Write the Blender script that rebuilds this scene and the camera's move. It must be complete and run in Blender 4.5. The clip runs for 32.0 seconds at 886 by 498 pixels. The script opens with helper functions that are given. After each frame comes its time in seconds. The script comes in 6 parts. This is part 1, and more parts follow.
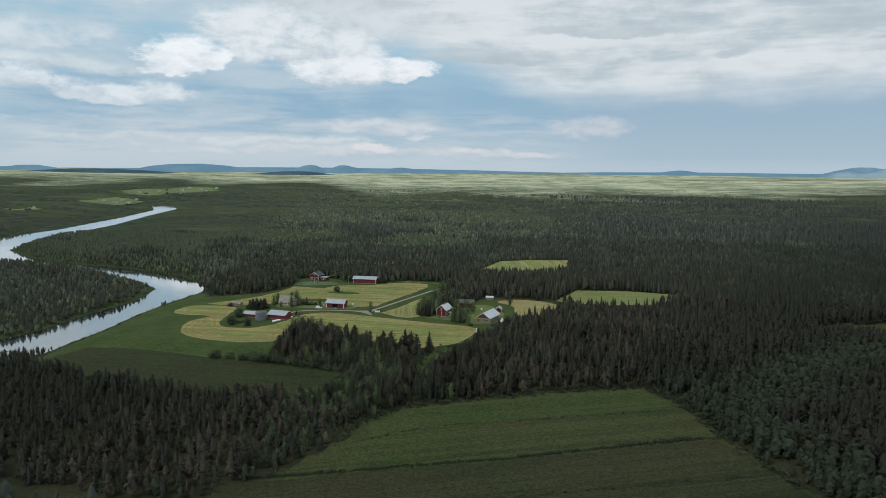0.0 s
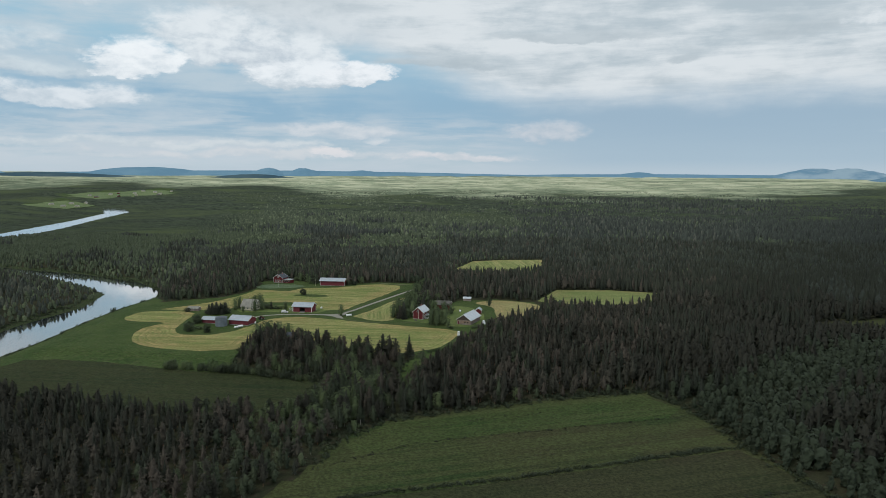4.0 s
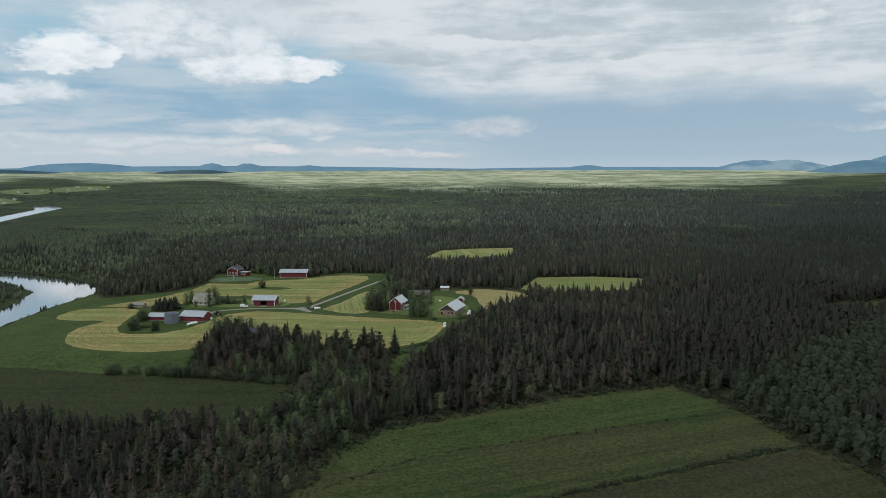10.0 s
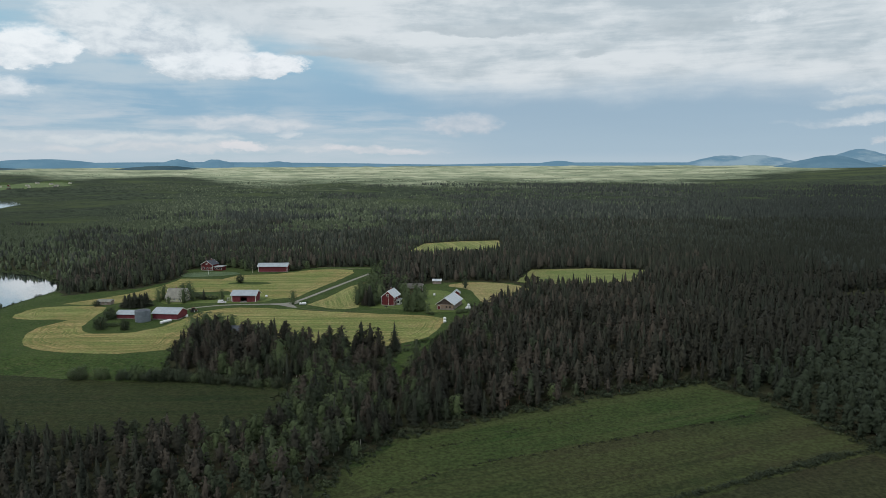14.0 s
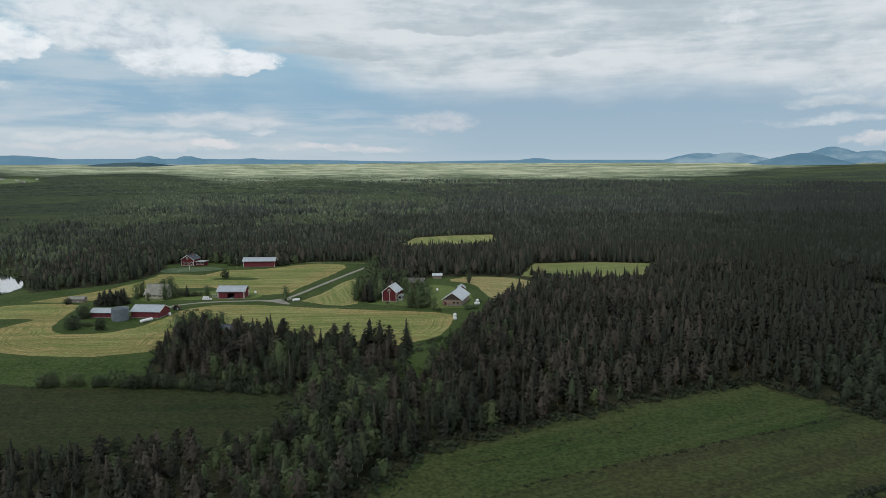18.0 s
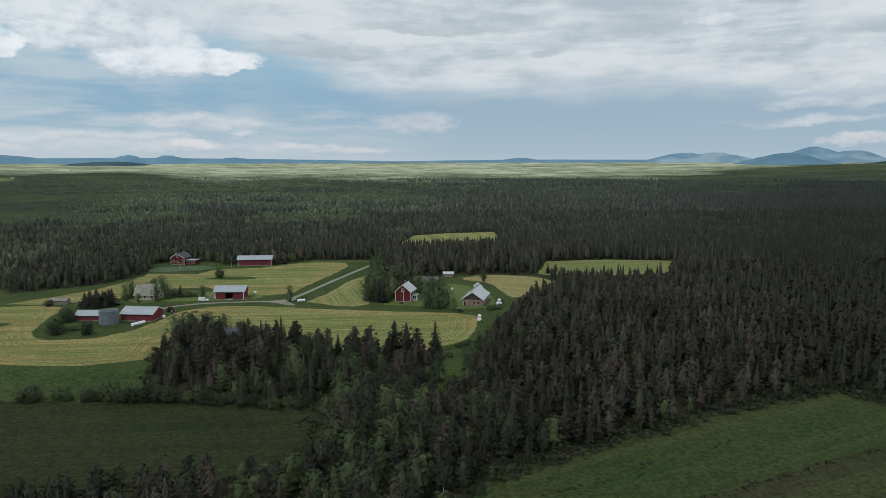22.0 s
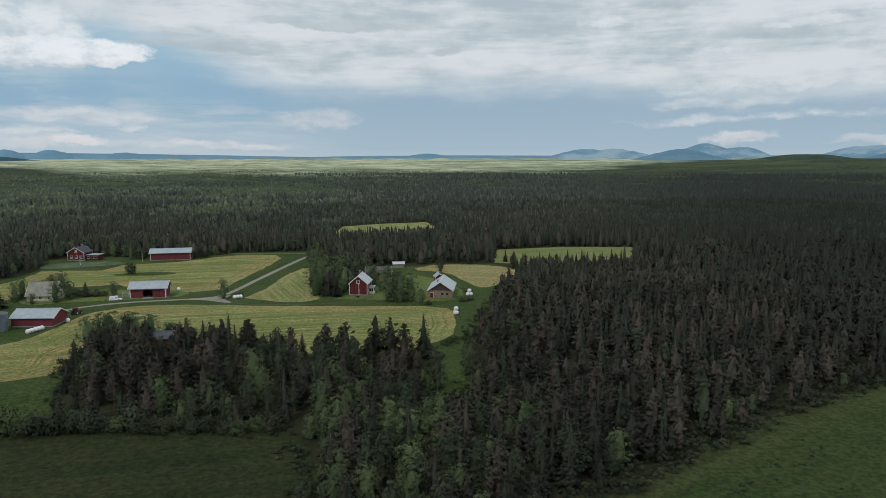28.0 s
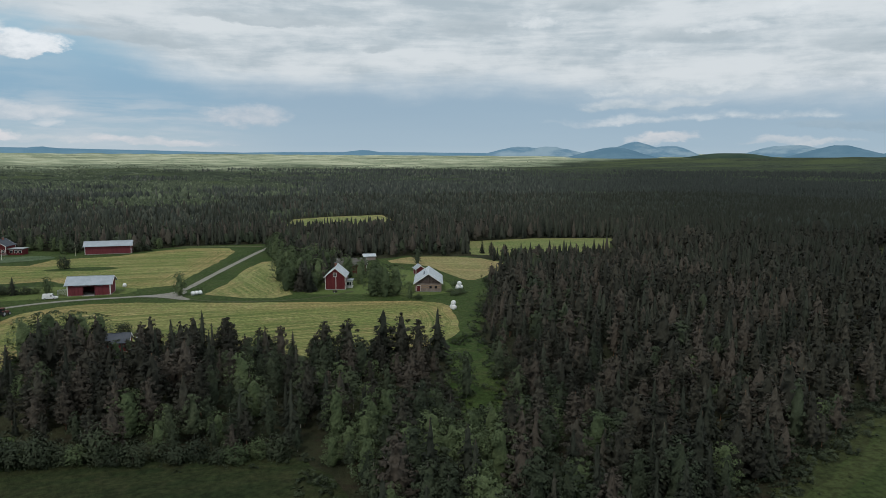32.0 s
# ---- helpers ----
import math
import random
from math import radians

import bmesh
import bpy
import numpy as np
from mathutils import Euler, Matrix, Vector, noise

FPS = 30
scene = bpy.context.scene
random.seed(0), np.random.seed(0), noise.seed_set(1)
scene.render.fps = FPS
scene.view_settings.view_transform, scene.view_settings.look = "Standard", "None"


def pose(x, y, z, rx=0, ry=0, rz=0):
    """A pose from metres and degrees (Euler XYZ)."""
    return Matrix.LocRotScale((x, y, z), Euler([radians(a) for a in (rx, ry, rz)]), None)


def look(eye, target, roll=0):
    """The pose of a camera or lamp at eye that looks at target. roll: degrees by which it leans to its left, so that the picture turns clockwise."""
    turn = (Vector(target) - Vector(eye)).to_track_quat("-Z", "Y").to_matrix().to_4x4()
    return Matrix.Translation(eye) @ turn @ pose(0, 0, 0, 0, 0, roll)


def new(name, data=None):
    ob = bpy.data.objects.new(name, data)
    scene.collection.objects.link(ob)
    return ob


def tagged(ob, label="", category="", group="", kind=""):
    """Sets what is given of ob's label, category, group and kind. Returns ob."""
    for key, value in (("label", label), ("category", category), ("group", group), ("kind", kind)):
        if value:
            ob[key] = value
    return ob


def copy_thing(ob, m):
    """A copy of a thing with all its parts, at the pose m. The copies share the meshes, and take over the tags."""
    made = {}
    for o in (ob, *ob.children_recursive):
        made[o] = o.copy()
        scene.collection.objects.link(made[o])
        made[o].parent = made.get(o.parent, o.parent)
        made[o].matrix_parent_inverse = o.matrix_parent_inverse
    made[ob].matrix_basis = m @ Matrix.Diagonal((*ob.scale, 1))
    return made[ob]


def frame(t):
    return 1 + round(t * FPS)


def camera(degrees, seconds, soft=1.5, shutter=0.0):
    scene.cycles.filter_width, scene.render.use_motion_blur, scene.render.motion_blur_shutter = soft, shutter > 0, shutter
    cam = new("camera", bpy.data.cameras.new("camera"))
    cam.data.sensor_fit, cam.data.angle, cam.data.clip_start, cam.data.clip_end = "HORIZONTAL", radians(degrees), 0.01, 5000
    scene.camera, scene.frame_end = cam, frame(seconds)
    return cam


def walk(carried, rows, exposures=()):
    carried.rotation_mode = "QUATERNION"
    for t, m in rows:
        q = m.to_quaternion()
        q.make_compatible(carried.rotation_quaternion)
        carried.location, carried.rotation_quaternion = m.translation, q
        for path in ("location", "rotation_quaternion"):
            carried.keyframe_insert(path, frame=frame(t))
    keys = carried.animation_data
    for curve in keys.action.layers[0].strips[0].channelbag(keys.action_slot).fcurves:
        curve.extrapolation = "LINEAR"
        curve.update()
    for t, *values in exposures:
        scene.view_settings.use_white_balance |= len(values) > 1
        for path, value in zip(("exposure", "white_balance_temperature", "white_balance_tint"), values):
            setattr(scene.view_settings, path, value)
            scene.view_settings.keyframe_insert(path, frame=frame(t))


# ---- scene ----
# the flight: seconds, place, pitch, roll, heading
cam = camera(64.75, 32.0, soft=0.65)
PATH = [
    (0, 109.3, -474.8, 105.62, -6.53, 0.47, 12.32),
    (0.5, 107.0, -471.1, 104.76, -6.46, 0.48, 11.55),
    (1, 104.7, -467.3, 103.89, -6.41, 0.48, 10.91),
    (1.5, 102.6, -463.5, 103.00, -6.36, 0.47, 10.37),
    (2, 100.5, -459.8, 102.08, -6.29, 0.45, 9.99),
    (2.5, 98.4, -456.1, 101.11, -6.25, 0.43, 9.75),
    (3, 96.2, -452.4, 100.08, -6.22, 0.39, 9.61),
    (3.5, 94.0, -448.7, 98.99, -6.20, 0.34, 9.38),
    (5.5, 85.4, -434.4, 94.14, -6.27, 0.09, 7.74),
    (6, 83.2, -430.9, 93.01, -6.26, 0.06, 7.35),
    (7, 78.7, -423.8, 90.92, -6.33, 0.01, 6.56),
    (8, 74.4, -416.9, 88.98, -6.41, -0.05, 5.98),
    (9, 70.1, -410.2, 87.06, -6.46, -0.15, 5.42),
    (10, 65.9, -403.3, 85.04, -6.52, -0.16, 4.72),
    (11, 61.6, -396.2, 83.06, -6.60, -0.19, 4.04),
    (12, 57.4, -389.1, 81.14, -6.67, -0.22, 3.39),
    (13, 53.2, -382.3, 79.30, -6.73, -0.26, 2.81),
    (14, 48.9, -375.4, 77.53, -6.77, -0.25, 2.22),
    (14.5, 46.9, -371.9, 76.60, -6.82, -0.22, 1.94),
    (16.5, 38.4, -357.1, 72.82, -6.88, -0.23, 0.93),
    (17, 36.3, -353.8, 71.98, -6.89, -0.22, 0.69),
    (18, 31.9, -347.2, 70.47, -6.92, -0.18, 0.17),
    (19, 27.4, -340.1, 69.13, -6.96, -0.11, -0.27),
    (20, 23.1, -333.0, 67.88, -6.98, -0.10, -0.67),
    (21, 18.6, -326.3, 66.50, -6.94, -0.12, -1.04),
    (21.5, 16.6, -323.0, 65.72, -6.92, -0.13, -1.19),
    (22, 14.5, -319.8, 64.90, -6.88, -0.13, -1.34),
    (22.5, 12.5, -316.6, 64.06, -6.85, -0.16, -1.72),
    (23, 10.4, -313.3, 63.20, -6.83, -0.20, -2.38),
    (23.5, 8.3, -310.0, 62.32, -6.82, -0.23, -3.10),
    (24, 6.3, -306.8, 61.43, -6.83, -0.23, -3.80),
    (25, 2.6, -300.0, 59.68, -6.89, -0.25, -5.11),
    (25.5, 0.8, -296.5, 58.81, -6.91, -0.25, -5.68),
    (27.5, -6.2, -281.9, 55.55, -7.05, -0.13, -8.45),
    (28, -8.0, -278.1, 54.75, -7.11, -0.10, -9.22),
    (28.5, -9.9, -274.3, 53.95, -7.14, -0.05, -9.85),
    (29, -11.7, -270.5, 53.12, -7.15, -0.01, -10.29),
    (29.5, -13.5, -266.7, 52.26, -7.15, 0.02, -10.66),
    (30, -15.2, -262.9, 51.37, -7.17, 0.06, -11.14),
    (30.5, -16.9, -258.9, 50.46, -7.18, 0.10, -11.80),
    (31, -18.9, -254.9, 49.53, -7.21, 0.15, -12.81),
    (31.5, -21.0, -250.9, 48.60, -7.23, 0.21, -13.83),
    (32, -23.1, -246.8, 47.67, -7.26, 0.26, -14.73),
]
walk(cam, [(t, pose(x, y, z, 90 + p, 0, h) @ pose(0, 0, 0, 0, 0, r)) for t, x, y, z, p, r, h in PATH], [(0.0, -0.02), (16.0, -0.06), (32.0, -0.11)])

# ---- sky and light ----
SUN_ELEV, SUN_AZ = 55.0, 222.0          # degrees; azimuth clockwise from +y
world = bpy.data.worlds.new("sky")
scene.world = world
world.use_nodes = True
scene.view_settings.exposure = 0.0


def build_sky():
    nt = world.node_tree
    N, L = nt.nodes, nt.links
    N.clear()
    out = N.new("ShaderNodeOutputWorld")
    bg = N.new("ShaderNodeBackground")
    bg.inputs[1].default_value = 0.1
    L.new(bg.outputs[0], out.inputs[0])
    sky = N.new("ShaderNodeTexSky")
    sky.sky_type = "NISHITA"
    sky.sun_disc = False
    sky.sun_elevation, sky.sun_rotation = radians(SUN_ELEV), radians(SUN_AZ)
    tc = N.new("ShaderNodeTexCoord")
    sep = N.new("ShaderNodeSeparateXYZ")
    L.new(tc.outputs["Generated"], sep.inputs[0])

    def math_(op, a, b=None, c=None, clamp=False):
        n = N.new("ShaderNodeMath")
        n.operation, n.use_clamp = op, clamp
        for i, v in enumerate((a, b, c)):
            if v is None:
                continue
            if isinstance(v, (int, float)):
                n.inputs[i].default_value = v
            else:
                L.new(v, n.inputs[i])
        return n.outputs[0]

    def ramp(v, lo, hi):
        n = N.new("ShaderNodeMapRange")
        n.interpolation_type = "SMOOTHSTEP"
        n.inputs[1].default_value, n.inputs[2].default_value = lo, hi
        L.new(v, n.inputs[0])
        return n.outputs[0]

    def mix(f, a, b):
        n = N.new("ShaderNodeMix")
        n.data_type = "RGBA"
        for i, v in ((0, f), (6, a), (7, b)):
            if isinstance(v, (int, float)):
                n.inputs[i].default_value = v
            elif isinstance(v, tuple):
                n.inputs[i].default_value = (*v, 1)
            else:
                L.new(v, n.inputs[i])
        return n.outputs[2]

    def noise_(vec, scale, detail, rough=0.55, dist=0.0):
        n = N.new("ShaderNodeTexNoise")
        n.inputs["Scale"].default_value, n.inputs["Detail"].default_value = scale, detail
        n.inputs["Roughness"].default_value, n.inputs["Distortion"].default_value = rough, dist
        L.new(vec, n.inputs["Vector"])
        return n.outputs[0]

    def comb(x, y, z=0.0):
        n = N.new("ShaderNodeCombineXYZ")
        for i, v in enumerate((x, y, z)):
            if isinstance(v, (int, float)):
                n.inputs[i].default_value = v
            else:
                L.new(v, n.inputs[i])
        return n.outputs[0]

    x, y, z = sep.outputs
    el = math_("MULTIPLY", math_("ARCSINE", z), 57.2958)
    az = math_("MULTIPLY", math_("ARCTAN2", math_("MULTIPLY", x, -1.0), y), 57.2958)   # to the left of +y
    # ragged coordinates: three sizes of billows, wider than tall
    fine = comb(math_("MULTIPLY", az, 0.20), math_("MULTIPLY", el, 0.40), 1.3)

    def pair(vec, scale, detail, rough):
        n = N.new("ShaderNodeTexNoise")
        n.inputs["Scale"].default_value, n.inputs["Detail"].default_value, n.inputs["Roughness"].default_value = scale, detail, rough
        L.new(vec, n.inputs["Vector"])
        p = N.new("ShaderNodeSeparateColor")
        L.new(n.outputs["Color"], p.inputs[0])
        return math_("SUBTRACT", p.outputs[0], 0.5), math_("SUBTRACT", p.outputs[1], 0.5)

    a1, b1 = pair(fine, 0.55, 3, 0.5)
    a2, b2 = pair(fine, 1.9, 9, 0.62)
    wa = math_("ADD", az, math_("ADD", math_("MULTIPLY", a1, 6.0), math_("MULTIPLY", a2, 2.6)))
    we = math_("ADD", el, math_("ADD", math_("MULTIPLY", b1, 1.9), math_("MULTIPLY", b2, 1.5)))
    f1 = math_("SUBTRACT", noise_(fine, 0.85, 9, 0.54, 0.3), 0.5)
    f2 = math_("SUBTRACT", noise_(fine, 2.6, 8, 0.62, 0.2), 0.5)
    long_ = comb(math_("MULTIPLY", az, 0.055), math_("MULTIPLY", el, 0.42), 6.2)
    f3 = math_("SUBTRACT", noise_(long_, 1.4, 8, 0.58, 0.4), 0.5)
    f4 = math_("SUBTRACT", noise_(long_, 3.6, 7, 0.60, 0.3), 0.5)
    # open sky: pale at the horizon, deep blue-grey above it, clearer blue high up
    low_blue = mix(ramp(el, 0.3, 4.6), (5.1, 6.0, 6.6), (2.95, 4.55, 5.9))
    blue = mix(0.9, sky.outputs[0], mix(ramp(el, 5.0, 10.5), low_blue, (3.7, 5.6, 6.7)))
    veil = ramp(math_("ADD", math_("ADD", f3, math_("MULTIPLY", f1, 0.8)), math_("MULTIPLY", f4, 0.35)), -0.22, 0.20)
    col = mix(math_("MULTIPLY", veil, math_("MULTIPLY", ramp(az, 8.0, 24.0), 0.8)), blue, (5.45, 6.2, 6.7))
    haze = ramp(math_("ADD", f4, math_("MULTIPLY", f3, 0.7)), -0.14, 0.22)
    col = mix(math_("MULTIPLY", haze, math_("MULTIPLY", math_("MULTIPLY", ramp(az, -8.0, 6.0), ramp(el, 5.4, 3.4)), 0.7)), col, (5.9, 6.3, 6.7))
    # grey rain curtain under the deck
    rain_f = math_("MULTIPLY", ramp(az, 10.0, -5.0), ramp(el, 9.0, 6.0))
    col = mix(math_("MULTIPLY", rain_f, 0.85), col, mix(ramp(math_("ADD", el, math_("MULTIPLY", f3, 3.0)), 0.0, 5.0), (4.05, 5.1, 5.95), (3.65, 4.7, 5.65)))

    def cloud(col, a0, e0, ra, re, white, grey, amount=1.0, soft=0.6, lift=0.0, detail=1.0):
        """A cloud with a flat, clear foot, a loose top and grey hollows; lift raises the share that is lit."""
        da = math_("DIVIDE", math_("SUBTRACT", wa, a0), ra)
        de = math_("DIVIDE", math_("SUBTRACT", we, e0), re)
        dd = math_("ADD", math_("MAXIMUM", de, 0.0), math_("MULTIPLY", math_("MINIMUM", de, 0.0), 1.45))
        r = math_("ADD", math_("MULTIPLY", da, da), math_("MULTIPLY", dd, dd))
        dense = math_("ADD", math_("SUBTRACT", 1.25, r), math_("ADD", math_("MULTIPLY", f1, 1.8), math_("MULTIPLY", f2, 1.6)))
        width = math_("ADD", soft * 1.1, math_("MULTIPLY", math_("MAXIMUM", de, 0.0), 0.9))
        m = math_("MULTIPLY", ramp(math_("DIVIDE", dense, width), 0.0, 1.0), amount)
        sh = ramp(math_("ADD", math_("ADD", de, lift), math_("ADD", math_("MULTIPLY", f1, 2.4 * detail), math_("MULTIPLY", f2, 4.2 * detail))), -1.0, 0.85)
        return mix(m, col, mix(sh, grey, white))

    G_, P_ = (5.3, 5.9, 6.35), (7.2, 7.1, 7.25)
    # the high deck: its foot rises to the left and breaks into bands on the right
    edge_el = math_("ADD", 6.3, math_("SUBTRACT", math_("MULTIPLY", ramp(az, 1.0, 26.0), 6.2), math_("MULTIPLY", ramp(az, -18.0, -34.0), 1.2)))
    deck_v = math_("SUBTRACT", math_("ADD", we, math_("MULTIPLY", f3, 2.0)), edge_el)
    deck_f = ramp(deck_v, -1.9, 1.0)
    deck_t = math_("ADD", math_("ADD", math_("MULTIPLY", f1, 0.8), math_("MULTIPLY", f3, 1.2)), math_("MULTIPLY", f4, 0.5))
    deck_c = mix(ramp(math_("ADD", deck_t, math_("MULTIPLY", f2, 0.4)), -0.32, 0.22), (4.9, 5.45, 5.8), (7.7, 7.8, 7.85))
    deck_c = mix(math_("MULTIPLY", ramp(deck_v, 1.4, -0.6), 0.7), deck_c, (6.2, 6.65, 7.0))
    col = mix(math_("MULTIPLY", deck_f, 0.95), col, deck_c)
    # grey undersides within the deck
    for a0, e0, ra, re in ((-17.0, 10.4, 4.5, 1.3), (-9.6, 9.1, 1.7, 0.7), (9.0, 8.6, 6.0, 0.55), (20.5, 12.6, 7.0, 1.0), (-1.0, 10.6, 7.0, 0.6), (-33.0, 9.2, 4.0, 0.9), (-45.0, 8.0, 4.0, 1.1), (-27.0, 12.0, 4.0, 0.8)):
        col = cloud(col, a0, e0, ra, re, (5.2, 5.7, 6.0), (4.5, 5.05, 5.4), 0.75, 1.0)
    for a0, e0, ra, re in ((-22.0, 10.6, 2.6, 0.8), (-36.0, 9.7, 3.0, 0.8), (-29.0, 7.6, 2.4, 0.6), (-41.0, 10.8, 2.6, 0.7)):
        col = cloud(col, a0, e0, ra, re, (8.2, 8.3, 8.35), (6.4, 6.8, 7.1), 0.7, 0.8)
    # layered and heaped clouds, far left
    col = cloud(col, 43.5, 9.0, 6.5, 1.3, (7.3, 7.7, 7.9), (5.9, 6.5, 6.9), 0.85, 1.0)
    col = cloud(col, 40.5, 7.4, 7.5, 0.8, (7.0, 7.5, 7.7), G_, 0.75, 1.0)
    col = cloud(col, 37.0, 11.9, 3.0, 0.5, (6.8, 7.3, 7.6), G_, 0.6, 1.0)
    col = cloud(col, 42.0, 4.1, 7.0, 0.6, (4.0, 5.3, 6.25), (3.1, 4.6, 5.75), 0.85, 0.9)
    col = cloud(col, 43.6, 6.1, 4.2, 1.5, (7.9, 8.2, 8.4), (5.6, 6.2, 6.7), 0.92, 0.6)
    col = cloud(col, 36.4, 5.5, 4.2, 1.2, (8.0, 8.2, 8.4), (5.7, 6.3, 6.8), 0.92, 0.55)
    # the two great cumulus clouds
    col = cloud(col, 21.0, 11.2, 9.5, 2.8, (7.0, 7.3, 7.5), (5.5, 6.05, 6.45), 0.9, 1.2)
    col = cloud(col, 27.0, 10.6, 5.6, 2.0, (8.1, 8.3, 8.4), (5.9, 6.4, 6.8), 0.92, 0.8, 0.1)
    col = cloud(col, 23.0, 9.0, 6.6, 2.0, (8.2, 8.4, 8.5), (5.5, 6.0, 6.5), 0.94, 0.7)
    col = cloud(col, 19.0, 7.5, 5.2, 1.4, (8.8, 8.9, 9.0), (5.5, 6.05, 6.5), 0.96, 0.45, 0.05)
    col = cloud(col, 16.0, 7.6, 2.9, 1.15, (9.0, 9.0, 9.1), (5.9, 6.4, 6.8), 0.97, 0.4, 0.25)
    col = cloud(col, 32.2, 8.1, 3.5, 1.7, (9.3, 9.3, 9.3), (6.5, 7.0, 7.4), 0.97, 0.4, 0.35)
    # low bands over the plain
    col = cloud(col, 32.0, 2.2, 13.0, 0.5, (7.0, 7.2, 7.3), (5.5, 6.1, 6.5), 0.8, 1.0)
    col = cloud(col, 21.5, 3.75, 4.0, 0.35, (4.6, 5.5, 6.3), (4.0, 5.1, 6.0), 0.7, 1.0)
    col = cloud(col, 17.0, 3.4, 5.6, 0.75, (7.0, 7.1, 7.3), (5.0, 5.7, 6.3), 0.85, 0.8)
    col = cloud(col, 14.3, 2.65, 1.5, 0.4, (7.5, 7.5, 7.6), (6.2, 6.5, 6.8), 0.7, 1.3, 0.3)
    col = cloud(col, 0.9, 3.4, 3.6, 0.85, (6.5, 6.6, 6.9), (4.9, 5.5, 6.1), 0.85, 0.9)
    col = cloud(col, 23.0, 1.4, 17.0, 0.5, (6.9, 6.9, 7.0), (5.6, 6.1, 6.5), 0.8, 1.0)
    col = cloud(col, 19.0, 1.5, 1.6, 0.45, (7.9, 7.5, 7.5), P_, 0.85, 0.7)
    col = cloud(col, 6.5, 1.25, 4.6, 0.5, (7.4, 7.1, 7.2), (5.9, 6.2, 6.5), 0.85, 0.8)
    # banded clouds, far right
    col = cloud(col, -34.0, 5.5, 9.0, 0.8, (7.4, 7.6, 7.7), (5.2, 5.8, 6.2), 0.9, 1.3)
    col = cloud(col, -44.0, 5.4, 5.0, 1.0, (7.3, 7.5, 7.7), (5.0, 5.6, 6.1), 0.85, 1.3)
    col = cloud(col, -30.0, 4.4, 6.0, 0.5, (6.6, 6.9, 7.1), (4.9, 5.6, 6.1), 0.8, 0.9)
    col = cloud(col, -29.0, 3.2, 6.0, 0.5, (7.0, 7.2, 7.4), (4.8, 5.5, 6.1), 0.85, 1.3)
    col = cloud(col, -39.0, 3.3, 5.0, 0.5, (7.2, 7.4, 7.5), (4.4, 5.2, 5.9), 0.85, 1.3)
    col = cloud(col, -45.0, 2.5, 5.0, 0.55, (4.0, 4.9, 5.6), (3.4, 4.4, 5.2), 0.8, 0.9)
    col = cloud(col, -31.8, 1.55, 2.4, 0.5, (7.5, 7.2, 7.2), (6.0, 6.2, 6.5), 0.85, 0.8)
    col = cloud(col, -40.0, 1.4, 4.5, 0.35, (6.8, 6.8, 6.9), (5.2, 5.7, 6.2), 0.75, 0.9)
    col = cloud(col, -22.2, 10.6, 1.7, 0.7, (8.2, 8.3, 8.4), (6.8, 7.1, 7.2), 0.8, 1.0, 0.2)
    tone = N.new("ShaderNodeMix")
    tone.data_type, tone.blend_type = "RGBA", "MULTIPLY"
    tone.inputs[0].default_value, tone.inputs[7].default_value = 1.0, (0.95, 1.0, 1.035, 1)
    L.new(col, tone.inputs[6])
    col = tone.outputs[2]
    col = mix(math_("MULTIPLY", ramp(el, 1.2, 0.0), 0.6), col, (5.0, 5.9, 6.6))
    col = mix(ramp(el, -0.2, -2.0), col, (1.0, 1.2, 1.0))
    L.new(col, bg.inputs[0])


build_sky()
sun = new("sun", bpy.data.lights.new("sun", "SUN"))
sun.data.energy, sun.data.angle, sun.data.color = 1.22, radians(14), (1.0, 0.95, 0.87)
_a, _e = radians(SUN_AZ), radians(SUN_ELEV)
sun.matrix_world = look((0, 0, 300), (-math.sin(_a) * math.cos(_e) * 100, -math.cos(_a) * math.cos(_e) * 100, 300 - math.sin(_e) * 100))

# ---- helpers of this scene ----
def smooth(a, lo, hi):
    t = np.clip((a - lo) / (hi - lo), 0, 1)
    return t * t * (3 - 2 * t)


def inside(px, py, poly):
    """Which of the points lie inside a polygon."""
    r = np.zeros(px.shape, bool)
    for (x0, y0), (x1, y1) in zip(poly, poly[1:] + poly[:1]):
        if y0 == y1:
            continue
        c = ((y0 > py) != (y1 > py)) & (px < (x1 - x0) * (py - y0) / (y1 - y0) + x0)
        r ^= c
    return r


def edge_distance(px, py, poly, closed=True):
    d = np.full(px.shape, 1e9)
    pairs = list(zip(poly, poly[1:] + poly[:1])) if closed else list(zip(poly, poly[1:]))
    for (x0, y0), (x1, y1) in pairs:
        dx, dy = x1 - x0, y1 - y0
        t = np.clip(((px - x0) * dx + (py - y0) * dy) / (dx * dx + dy * dy), 0, 1)
        d = np.minimum(d, np.hypot(px - x0 - t * dx, py - y0 - t * dy))
    return d


def lumps(x, y, s, seed=0):
    """Cheap smooth noise of about -1 to 1, with lumps s metres across."""
    r = np.random.RandomState(seed)
    v = 0
    for k in range(5):
        a, p = r.uniform(0, 6.28, 2)
        w = r.uniform(0.6, 1.7) * 3.0 / s
        v = v + np.sin((x * np.cos(a) + y * np.sin(a)) * w + p + 1.3 * np.sin((y * np.cos(a) - x * np.sin(a)) * w * 0.7))
    return v / 3.0


